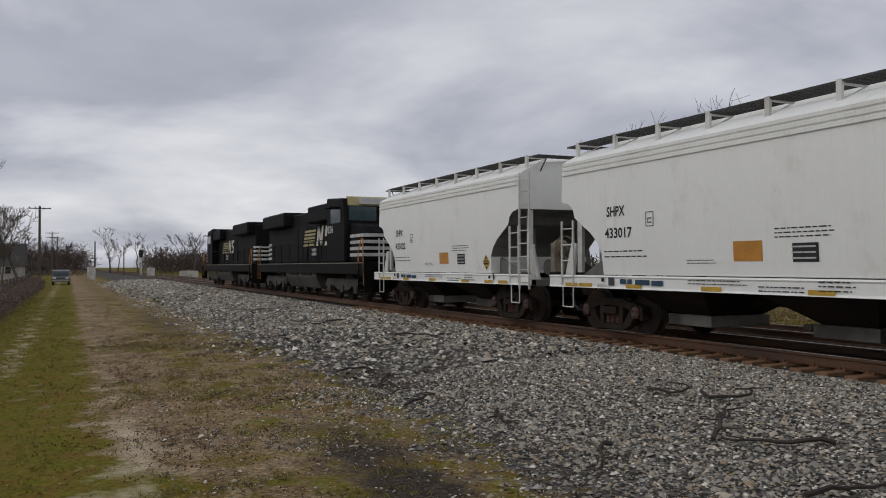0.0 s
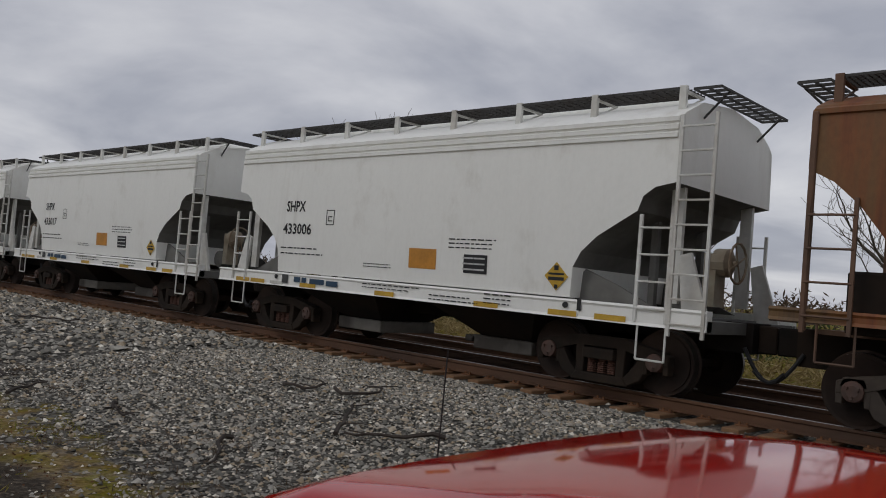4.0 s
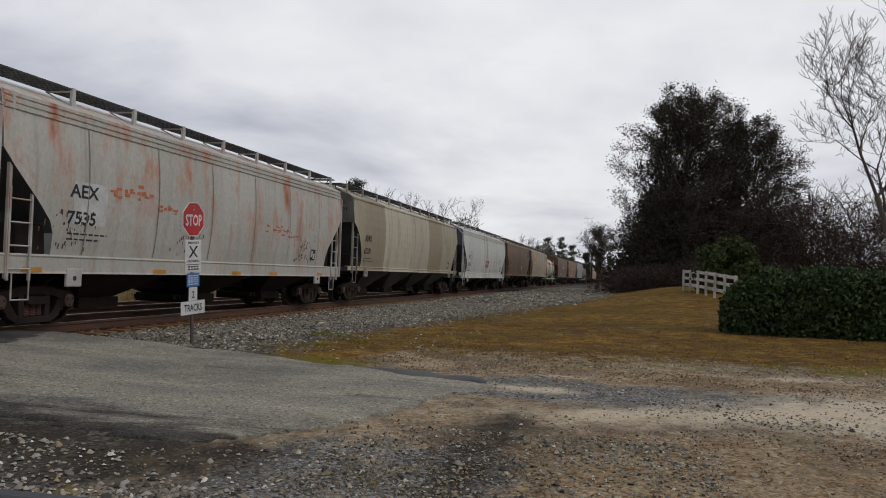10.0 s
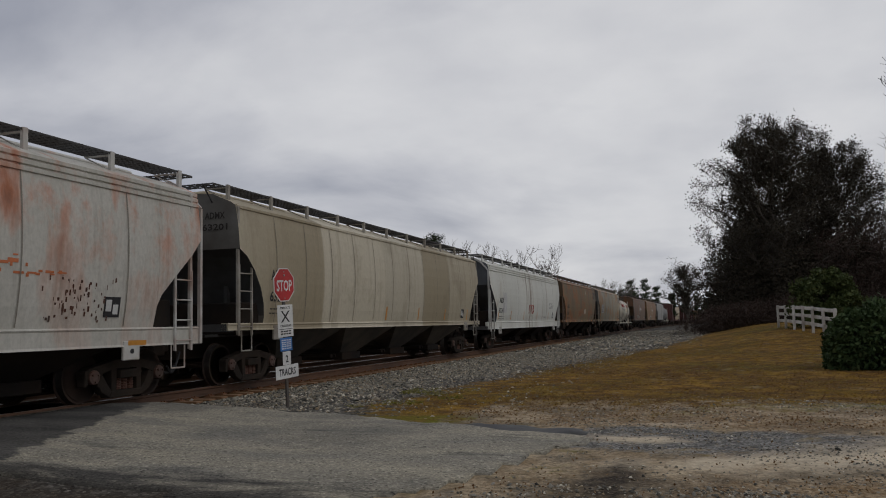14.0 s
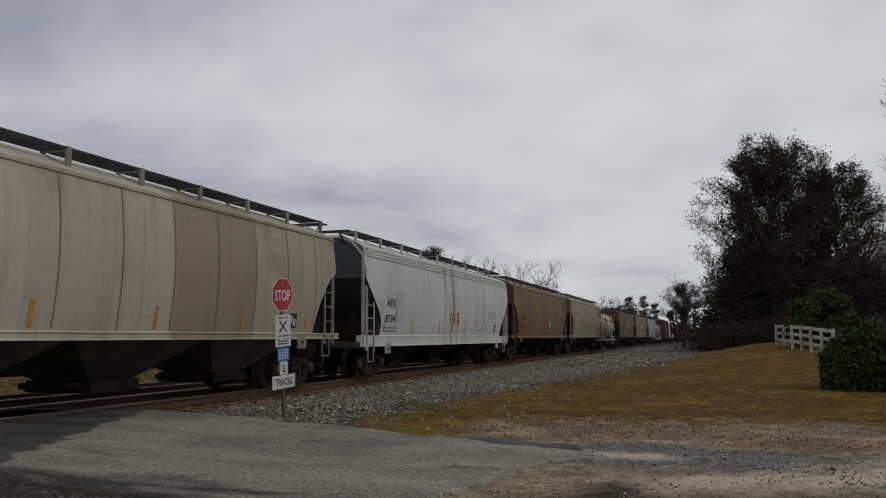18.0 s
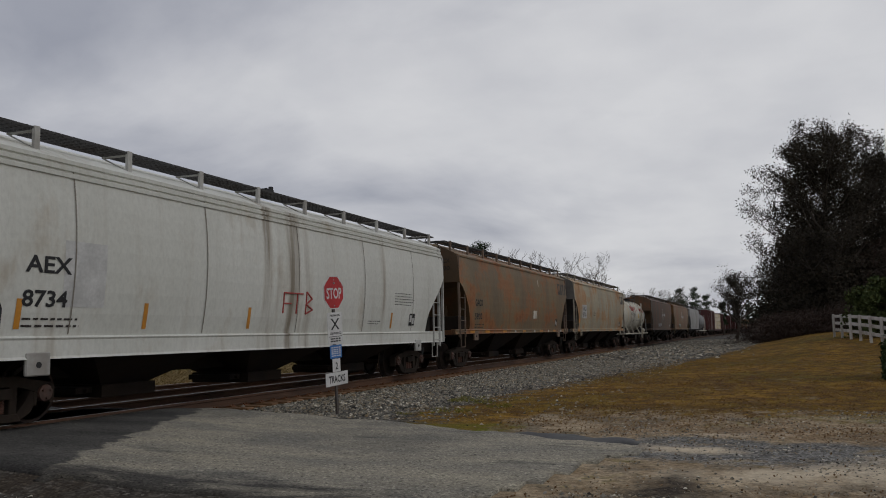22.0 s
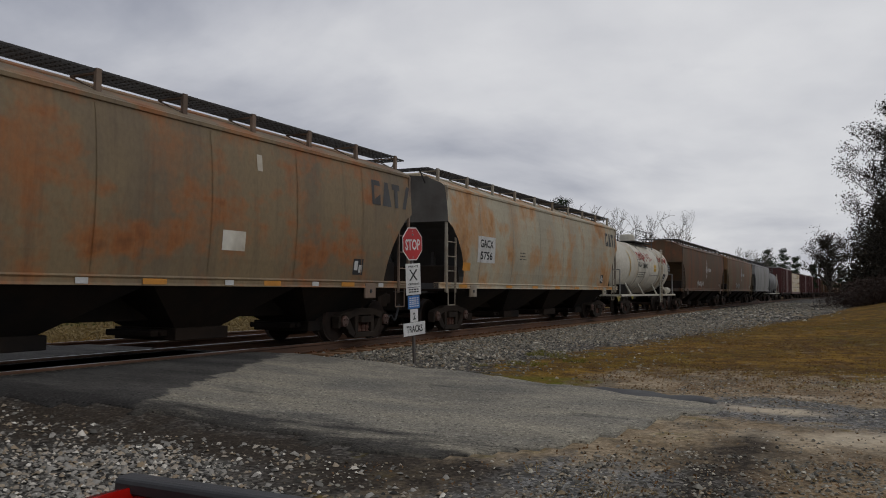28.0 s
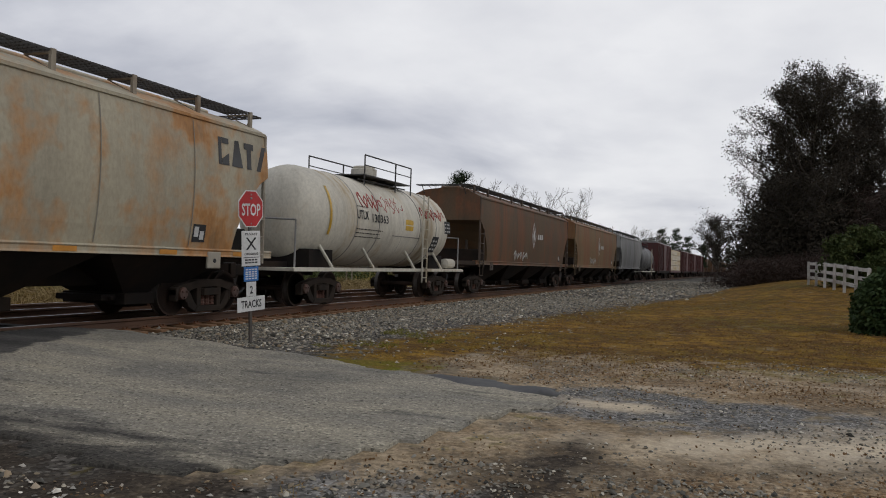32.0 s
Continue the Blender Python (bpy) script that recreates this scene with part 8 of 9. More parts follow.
def pine(name, label, at, height, seed, crown=0.4, group="pines"):
    rnd = random.Random(seed)
    t = thing(name, label, "pine tree", group, at=pose(*at))
    trunk = [(Vector((0, 0, height * k / 8 - 0.2)), Vector((0.05 * math.sin(k + seed), 0.05 * math.cos(k), height * (k + 1) / 8 - 0.2)), 0.2 * (1 - k / 9), 0.2 * (1 - (k + 1) / 9)) for k in range(8)]
    tips = []
    for k in range(34):
        f = rnd.random()
        z = height * (1 - crown + crown * f * 0.98)
        a, reach = rnd.uniform(0, math.tau), height * 0.19 * (1.05 - 0.75 * f) * rnd.uniform(0.6, 1.15)
        p, q = Vector((0, 0, z)), Vector((math.cos(a) * reach, math.sin(a) * reach, z + reach * 0.3))
        trunk.append((p, q, 0.05, 0.015))
        for j in range(5):
            tips.append(p.lerp(q, 0.45 + 0.14 * j))
    part("trunk", limbs_mesh("trunk", trunk, M_BARK), None, t)
    part("crown", leaves_mesh("crown", tips, 20, height * 0.032, 0.25, M_PINE, seed, 0.7, 0.14), None, t, "tufts of long needles")
    return t


def polar(az, d):
    return d * math.sin(radians(az)), d * math.cos(radians(az))


def planted(az, d, sink=0.1):
    x, y = polar(az, d)
    return (x, y, gz(x, y) - sink)


spreading_oak("oak_tree", "huge dark oak beyond the lawn with fine spreading twigs", planted(94.6, 76), 18.2, 5, 0.50, 112, per=8)
spreading_oak("oak_tree", "dark oak with bare limbs at the lawn edge", planted(98.4, 82), 16.6, 9, 0.52, 92, per=7)
evergreen("cedar_tree", "dark dense cedar at the foot of the oaks", planted(92.9, 90), 10.5, 12, 0.46, 20, 0.14, spread=0.05, rings=11, inner=0.03)
spreading_oak("oak_tree", "small dark oak leaning over the far track", planted(88.9, 108), 8.6, 15, 0.48, 22, 3, 3, 0.11, 0.30, 0.42)
for k, (az, d, h) in enumerate(((93.6, 75, 6.5), (95.6, 73, 6.0), (98.5, 75, 6.5), (92.0, 84, 5.5), (96.8, 78, 8.0), (94.2, 80, 8.5), (100.5, 80, 5.5))):
    evergreen("shrub", "dark shrub in the shade under the oaks", planted(az, d), h, 21 + k, 0.66, 15, 0.125, spread=0.05, rings=8, inner=0.03)
evergreen("shrub", "rounded yellow-green garden shrub", planted(97.4, 47), 3.0, 31, 0.6, 20, 0.095, M_SHRUB, "shrub", spread=0.05, rings=9, inner=0.03)
bare_tree("bare_tree", "tall bare winter tree with fine spreading twigs", planted(107.6, 36), 14.5, 4, M_DARKWOOD, 6, 0.58, lean=(0.0, 0.10), thick=0.0115, fine=0.0085)
for k, (az, d, h) in enumerate(((99.8, 82, 9.5), (101.5, 76, 9), (103.2, 86, 10.5), (105.2, 80, 10), (107.0, 74, 9.0), (108.8, 88, 11))):
    bare_tree("bare_tree", "reddish-brown bare thicket tree behind the hedge", planted(az, d), h, 40 + k, M_REDTWIG, 4, 0.65, fine=0.02)
pine("pine_tree", "lone dark pine standing behind the train", planted(72.0, 104), 13.2, 3, 0.42)
for k, (az, d, h) in enumerate(((74.6, 108, 13.6), (75.6, 110, 12.8), (77.4, 112, 13.0), (78.6, 112, 12.6), (76.4, 118, 11.8), (70.3, 118, 13.5), (82.0, 150, 10), (83.2, 165, 10.5), (84.4, 180, 11))):
    bare_tree("bare_tree", "pale bare tree behind the train", planted(az, d), h, 60 + k, None, 5, 0.72, thick=0.014, fine=0.017)
for k, (az, d, h) in enumerate(((85.3, 190, 10.5), (86.3, 200, 11), (87.0, 215, 10), (84.7, 205, 9.5), (88.0, 190, 7.5), (88.9, 200, 7.5), (89.6, 215, 8))):
    pine("pine_tree", "distant pine at the end of the straight", planted(az, d), h, 80 + k, 0.7)
# beyond the tracks, seen over and between the wagons
for k, (az, d, h) in enumerate(((-47.5, 46, 11.3), (-44.8, 48, 10.8), (-33, 44, 9.8), (-31.0, 40, 8.2), (-29.0, 44, 8.0), (-15.5, 46, 10.4), (-11.8, 47, 10.2), (-13.8, 33, 7.6), (-56, 60, 12), (-51, 58, 11.5))):
    bare_tree("bare_tree", "pale bare tree beyond the tracks", planted(az, d), h, 110 + k, None, 4, 0.65, fine=0.012)
for k in range(16):
    az = 14 + k * 1.25
    pine("pine_tree", "slim roadside pine beyond the tracks", planted(az, 36 + (k * 7) % 13), 7.6 + (k * 5 % 4) * 0.5, 140 + k, 0.75)
# left, along the lane
for k, (az, d, h, m) in enumerate(((-93.0, 125, 10.4, None), (-94.2, 118, 9.5, None), (-92.3, 150, 8.8, M_REDTWIG), (-90.6, 225, 9.6, M_REDTWIG), (-90.1, 215, 8.4, M_REDTWIG), (-91.1, 235, 10, M_REDTWIG), (-87.7, 240, 12.5, None), (-87.2, 255, 10, M_REDTWIG), (-86.0, 245, 11.5, None), (-85.4, 255, 10, M_REDTWIG), (-84.6, 240, 9, M_REDTWIG), (-83.3, 235, 11.5, None), (-82.5, 230, 11.5, None), (-82.9, 245, 11, None))):
    bare_tree("bare_tree", "leafless tree near the far crossing" if m is None else "reddish leafless tree near the far crossing", planted(az, d), h, 170 + k, m, 4, 0.72, fine=0.04)


def far_woods():
    """Thin winter woods round the horizon."""
    g = np.random.RandomState(5)
    n = 1000
    a = g.uniform(0, math.tau, n)
    d = g.uniform(330, 420, n)
    h = g.uniform(5, 10, n) * (0.8 + 0.25 * np.sin(a * 9) + 0.15 * np.sin(a * 23))
    cen, V, F = [], [], []
    x, y = d * np.sin(a), d * np.cos(a)
    ok = (np.abs(y - 11) > 16)
    for i in np.nonzero(ok)[0]:
        for k in range(5):
            cen.append((x[i] + g.normal(0, 2.2), y[i] + g.normal(0, 2.2), h[i] * (0.15 + 0.8 * k / 4)))
    me = leaves_mesh("woods", cen, 12, 2.2, 1.1, M_BRUSH, 8, 0.9, 0.35)
    tagged(new("woods", me), "brown winter woods along the horizon", "woods", kind="stuff")


far_woods()
for k, (az, d, h) in enumerate(((-98.0, 62, 12.5), (-96.4, 78, 10.5), (-95.2, 96, 10.0), (-94.0, 104, 9.4))):
    bare_tree("bare_tree", "bare many-branched tree beyond the lane fence", planted(az, d), h, 201 + k, None, 6, 0.5, thick=0.010, fine=0.008 + 0.002 * k)


def hedge():
    x0, x1, ya, yb = 22.4, 24.8, -9.4, -3.05
    g = np.random.RandomState(9)
    t = thing("hedge", "dense rounded green hedge at the end of the lawn", "hedge")
    h, n = 1.52, 7000
    cx, cy, rx, ry = (x0 + x1) / 2, (ya + yb) / 2, (x1 - x0) / 2, (yb - ya) / 2
    d = g.normal(0, 1, (n, 3))
    d[:, 2] = np.abs(d[:, 2])
    d /= (np.abs(d) ** 4).sum(1)[:, None] ** 0.25
    lump = 1 + 0.07 * np.sin(d[:, 0] * 5 + d[:, 1] * 11) + 0.05 * np.sin(d[:, 1] * 23 + d[:, 2] * 7) + 0.05 * g.normal(0, 1, n)
    X, Y = cx + d[:, 0] * rx * lump, cy + d[:, 1] * ry * (0.97 + 0.03 * lump)
    Z = ground_z(X, Y) + d[:, 2] * h * lump * np.where(Y < -8.0, 1.2, 1.0)
    part("leaves", leaves_mesh("leaves", np.stack([X, Y, Z], 1), 6, 0.09, 0.068, M_HEDGE, 3, 1.0, 0.5), None, t, "small glossy green leaves")
    # Filler block added inside; its near-black colour stands for the shaded interior.
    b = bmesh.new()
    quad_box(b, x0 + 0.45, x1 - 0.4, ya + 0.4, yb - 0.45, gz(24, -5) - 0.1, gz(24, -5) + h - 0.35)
    part("core", bevelled(b, 0.3, 2), plain("dark_hedge_filler", (0.012, 0.016, 0.008), 0.95), t)


hedge()


def rail_fence():
    """White board fence running back from the hedge."""
    ax, ay, bx2, by = 49.0, -3.85, 38.0, -5.2
    n = 6
    root = thing("board_fence", "white-painted three-board fence beyond the hedge", "fence")
    ln = math.hypot(bx2 - ax, by - ay)
    ang = math.atan2(by - ay, bx2 - ax)
    pts = [(ax + (bx2 - ax) * k / n, ay + (by - ay) * k / n) for k in range(n + 1)]
    for x, y in pts:
        z = gz(x, y)
        part("fence_post", box_bm(x - 0.06, x + 0.06, y - 0.06, y + 0.06, z - 0.2, z + 1.22, 0.01), M_FENCE, root)
    for (xa, ya), (xb, yb) in zip(pts, pts[1:]):
        for h in (0.32, 0.68, 1.04):
            b = bmesh.new()
            za, zb = gz(xa, ya) + h, gz(xb, yb) + h
            P = [(xa, ya, za), (xb, yb, zb)]
            nx, ny = -math.sin(ang) * 0.02, math.cos(ang) * 0.02
            v = [b.verts.new((p[0] + sx * nx + nx * 3.6, p[1] + sx * ny + ny * 3.6, p[2] + dz)) for p in P for sx in (-1, 1) for dz in (0, 0.15)]
            for q in ((0, 1, 3, 2), (4, 6, 7, 5), (0, 4, 5, 1), (2, 3, 7, 6), (1, 5, 7, 3), (0, 2, 6, 4)):
                b.faces.new([v[i] for i in q])
            part("fence_board", b, M_FENCE, root)


rail_fence()


# ---- far things on the left ----
def utility_pole(at, height, label, arms=1, r=0.15):
    t = thing("utility_pole", label, "utility pole", "utility poles", at=pose(*at))
    b = bmesh.new()
    rod(b, (0, 0, -0.3), (0, 0, height), r, 10, r * 0.65)
    part("pole", b, M_WOOD, t)
    for k in range(arms):
        z = height - 0.35 - k * 0.9
        part("crossarm", box_bm(-0.06, 0.06, -1.3, 1.3, z - 0.06, z + 0.06), M_WOOD, t)
        b = bmesh.new()
        rod(b, (0.07, -0.6, z), (0.07, 0, z - 0.55), 0.02, 4)
        rod(b, (0.07, 0.6, z), (0.07, 0, z - 0.55), 0.02, 4)
        part("brace", b, M_WOOD, t)
        for y in (-1.2, -0.5, 0.5, 1.2):
            b = bmesh.new()
            rod(b, (0, y, z + 0.06), (0, y, z + 0.24), 0.045, 6, 0.03)
            part("insulator", b, M_GREYCAR, t)
    return t


utility_pole(planted(-91.9, 120), 10.1, "dark wooden utility pole with one crossarm", 1, 0.2)
utility_pole(planted(-91.1, 198), 9.8, "distant wooden utility pole with crossarms", 2)
utility_pole(planted(-90.8, 200), 8.8, "pale distant utility pole", 1)
utility_pole(planted(-88.6, 225), 8.2, "bare wooden pole by the far crossing", 0, 0.22)
utility_pole(planted(-86.9, 190), 6.2, "slim pole by the far crossing", 0, 0.14)
POLE = utility_pole((-1.6, 24.0, gz(-1.6, 24)), 8.75, "grey-green utility pole beyond the tracks with wires", 0, 0.1)
part("meter_box", box_bm(-0.19, 0.17, -0.32, -0.12, 0.05, 0.52, 0.015), M_FENCE, POLE, "small white meter box")
wire = plain("black_cable", (0.015, 0.015, 0.016), 0.6)
for k, (dx, dz, r) in enumerate(((-0.35, 0.0, 0.016), (-0.15, 0.12, 0.008), (0.28, 0.05, 0.007), (0.42, 0.1, 0.007))):
    w = thing("overhead_wire", "black overhead cable crossing above the tracks", "cable", "overhead wires")
    b = bmesh.new()
    pts = [(-1.6 + dx * (1 + 0.2 * (24 - y) / 30) - 0.42, y, 8.62 + dz + 0.9 * ((y - 0) / 24 - 1) * (y / 24) + 0.5) for y in (24.2, 20, 16, 12, 8, 4, 0, -6, -14)]
    pipe(b, pts, r, 5)
    part("cable", b, wire, w)
b = bmesh.new()
rod(b, (-1.6, 24, 6.0), (-4.4, 24, gz(-4.4, 24)), 0.012, 5)
g_ob = thing("guy_wire", "steel guy wire with a yellow sleeve", "guy wire")
part("strand", b, M_GREYCAR, g_ob)
b = bmesh.new()
rod(b, (-3.35, 23.98, 2.05), (-4.35, 23.98, gz(-4.4, 24) + 0.1), 0.03, 6)
part("sleeve", b, M_YELLOW, g_ob, "yellow plastic guy sleeve")


def suv():
    x, y = -104.0, -1.3
    t = thing("parked_suv", "dark grey sport utility car parked on the grass lane", "car", at=pose(x, y, gz(x, y)))
    paint, glass = plain("dark_grey_car_paint", (0.05, 0.055, 0.06), 0.3), plain("car_window_glass", (0.12, 0.14, 0.15), 0.08)
    b = bmesh.new()
    slab(b, [(2.2, 0.35), (2.25, 0.8), (2.0, 0.95), (1.3, 1.05), (0.6, 1.62), (-1.9, 1.68), (-2.25, 1.0), (-2.25, 0.35)], "y", -0.92, 0.92)
    part("body", bevelled(b, 0.08, 2), paint, t)
    part("windscreen", box_bm(0.72, 1.30, -0.7, 0.7, 1.06, 1.50, 0.05), glass, t)
    for s in (-0.65, 0.65):
        part("headlight", box_bm(2.18, 2.27, s - 0.18, s + 0.18, 0.68, 0.86, 0.02), M_PATCH, t)
        for xx in (-1.4, 1.4):
            b = bmesh.new()
            lathe(b, [(-0.12, 0.2), (-0.1, 0.36), (0.1, 0.36), (0.12, 0.2)], True, 16, (xx, s * 1.25, 0.36))
            part("wheel", b, M_INK, t)
    part("bumper", box_bm(2.2, 2.32, -0.85, 0.85, 0.38, 0.6, 0.03), M_GREYCAR, t)


suv()


def cabinet(az, d, w, dp, h, label):
    x, y, z = planted(az, d, 0)
    t = thing("equipment_cabinet", label, "cabinet", "railway cabinets", at=pose(x, y, z))
    part("housing", box_bm(-dp / 2, dp / 2, -w / 2, w / 2, 0, h, 0.03), M_FENCE, t)
    b = bmesh.new()
    slab(b, [(-w / 2 - 0.08, h), (w / 2 + 0.08, h), (0, h + 0.22)], "x", -dp / 2 - 0.05, dp / 2 + 0.05)
    part("cabinet_roof", b, M_GREYCAR, t)
    part("cabinet_door", box_bm(dp / 2, dp / 2 + 0.02, -w * 0.35, w * 0.35, 0.1, h - 0.15), M_FENCE, t)


cabinet(-88.9, 135, 1.15, 1.2, 1.9, "white railway equipment cabinet by the far crossing")
cabinet(-85.3, 150, 1.2, 1.2, 1.5, "white relay cabinet beside the track")
cabinet(-82.9, 170, 3.2, 3.0, 1.35, "long white shed behind the locomotives")
cabinet(9.4, 40, 3.0, 2.0, 1.6, "small white shed beyond the tracks")


def signal_mast(az, d, h):
    x, y, z = planted(az, d, 0)
    t = thing("signal_mast", "railway signal on a pale mast beside the track", "railway signal", at=pose(x, y, z))
    b = bmesh.new()
    rod(b, (0, 0, -0.2), (0, 0, h), 0.1, 8)
    part("mast", b, M_FENCE, t)
    part("signal_head", box_bm(-0.15, 0.15, -0.32, 0.32, h - 0.3, h + 1.0, 0.05), M_INK, t, "black signal head")
    for k in range(3):
        b = bmesh.new()
        rod(b, (0.15, 0, h - 0.1 + k * 0.32), (0.3, 0, h - 0.1 + k * 0.32), 0.12, 10)
        part("hood", b, M_INK, t)
    part("mast_base", box_bm(-0.3, 0.3, -0.3, 0.3, 0, 0.6), M_GREYCAR, t)


signal_mast(-85.9, 150, 3.6)


def house(az, d, w, dp, h, rise, label, wall=(0.55, 0.53, 0.48)):
    x, y, z = planted(az, d, 0)
    t = thing("house", label, "house", at=pose(x, y, z))
    part("wall", box_bm(-dp / 2, dp / 2, -w / 2, w / 2, -0.2, h), plain("house_siding", wall, 0.8, 0, 6), t)
    b = bmesh.new()
    slab(b, [(-dp / 2 - 0.4, h), (dp / 2 + 0.4, h), (0, h + rise)], "y", -w / 2 - 0.4, w / 2 + 0.4)
    part("roof", b, plain("grey_shingle", (0.045, 0.042, 0.04), 0.9), t)
    for k in range(3):
        yy = -w / 2 + w * (k + 0.5) / 3
        wn2 = part("window", box_bm(dp / 2, dp / 2 + 0.04, yy - 0.45, yy + 0.45, 0.9, 2.1), M_FENCE, t)
        part("pane", box_bm(dp / 2 + 0.035, dp / 2 + 0.05, yy - 0.38, yy + 0.38, 0.97, 2.03), M_INK, wn2)


house(-95.0, 150, 12, 9, 2.2, 3.6, "low house with a tall dark roof beyond the lane", (0.36, 0.34, 0.31))
house(-92.2, 230, 8, 8, 1.8, 2.4, "distant small house with a brown roof", (0.22, 0.19, 0.17))
house(33, 70, 10, 7, 2.6, 1.6, "low white house beyond the tracks", (0.6, 0.6, 0.58))


def brush(name, label, xs, ys, n, height, material, seed, blades=26, size=0.13, spread=0.35, aspect=0.10, lift=0.5):
    g = np.random.RandomState(seed)
    X, Y = g.uniform(*xs, n), g.uniform(*ys, n)
    H = height * g.uniform(0.3, 1.0, n)
    Z = ground_z(X, Y) + H * lift
    me = leaves_mesh(name, np.stack([X, Y, Z], 1), blades, spread, size, material, seed, 1.0, aspect)
    return tagged(new(name, me), label, "brush", kind="stuff")


brush("wire_fence_brush", "dead vines and brush along the lane fence", (-90, -15), (-4.4, -2.7), 2600, 1.6, M_FENCEBRUSH, 2, 22, 0.16, 0.25, 0.05)
brush("dry_grass", "tall straw-coloured grass beyond the tracks", (-60, 60), (22, 27), 4200, 0.9, M_DRYGRASS, 3, 9, 0.22, 0.22, 0.07)
brush("green_brush", "green and brown brush beyond the dry grass", (-60, 70), (27.5, 36), 1200, 2.4, M_SHRUB, 4, 26, 0.13, 0.45, 0.4)
def thicket():
    """Fine leafless undergrowth behind the hedge and under the oaks."""
    g = np.random.RandomState(12)
    n = 2300
    az, d = np.radians(g.uniform(97, 118, n)), g.uniform(66, 96, n)
    X, Y = d * np.sin(az), d * np.cos(az)
    H = 7.0 * g.uniform(0.02, 1.0, n) ** 1.3
    me = leaves_mesh("thicket", np.stack([X, Y, ground_z(X, Y) + H], 1), 24, 0.9, 0.5, M_THICKET, 12, 0.8, 0.05)
    tagged(new("thicket", me), "dense red-brown leafless undergrowth behind the hedge", "undergrowth", kind="stuff")


thicket()


def oak_floor():
    """Low dead brush in the shade at the foot of the oaks."""
    g = np.random.RandomState(27)
    n = 1500
    az, d = np.radians(g.uniform(90.2, 101, n)), g.uniform(63, 74, n)
    X, Y = d * np.sin(az), d * np.cos(az)
    g2 = np.random.RandomState(28)
    X2, Y2 = g2.uniform(66, 120, 420), g2.uniform(-5, 3.0, 420)
    low = Y2 < 2.6 - 0.05 * (X2 - 66)
    X, Y = np.concatenate([X, X2[low]]), np.concatenate([Y, Y2[low]])
    n = len(X)
    me = leaves_mesh("oak_undergrowth", np.stack([X, Y, ground_z(X, Y) + 1.5 * g.uniform(0.02, 1.0, n) ** 1.4], 1), 22, 0.5, 0.28, M_THICKET, 27, 0.7, 0.07)
    tagged(new("oak_undergrowth", me), "low dead brush at the foot of the oaks", "undergrowth", kind="stuff")


oak_floor()


def straight_woods():
    """Dark mixed woods closing the view where the track bends away."""
    g = np.random.RandomState(18)
    n = 1700
    deg = g.uniform(82.0, 91.5, n)
    az, d = np.radians(deg), g.uniform(200, 250, n)
    X, Y = d * np.sin(az), d * np.cos(az)
    keep = np.abs(Y + bend(X) - 13) > 9
    X, Y, deg = X[keep], Y[keep], deg[keep]
    H = g.uniform(0.05, 1.0, len(X)) * (9.5 + 1.8 * np.sin(deg * 5.1)) * np.interp(deg, [82, 84.5, 86.8, 88.2, 91], [0.55, 0.85, 1.0, 0.7, 0.5])
    me = leaves_mesh("straight_woods", np.stack([X, Y, ground_z(X, Y) + H], 1), 26, 1.2, 0.45, M_PINE, 18, 0.8, 0.3)
    tagged(new("straight_woods", me), "dark mixed woods at the end of the straight", "woods", kind="stuff")


straight_woods()
brush("lane_woods", "reddish-brown winter woods beyond the far crossing", (-290, -200), (-70, 4), 2600, 6.5, M_FARTWIG, 14, 22, 0.7, 1.5, 0.07, 0.85)
brush("track_woods", "dull winter woods beside the far track", (-320, -230), (22, 70), 1300, 6.5, M_FARTWIG, 15, 22, 0.7, 1.5, 0.07, 0.85)
brush("brown_brush", "brown winter thicket beyond the tracks", (-160, 160), (36, 60), 1500, 4.0, M_BRUSH, 6, 18, 0.3, 0.9, 0.2)


def lane_fence():
    root = thing("wire_fence", "old wire fence overgrown with dead vines", "fence")
    for k in range(22):
        x = -17 - k * 3.0
        z = gz(x, -3.5)
        b = bmesh.new()
        rod(b, (x, -3.5, z - 0.2), (x + 0.05, -3.5, z + 1.35), 0.05, 6)
        part("fence_post", b, M_WOOD, root)
    for h in (0.4, 0.8, 1.2):
        b = bmesh.new()
        pipe(b, [(-17 - k * 3.0, -3.5, gz(-17 - k * 3.0, -3.5) + h) for k in range(22)], 0.006, 4)
        part("fence_wire", b, M_GREYCAR, root)


lane_fence()


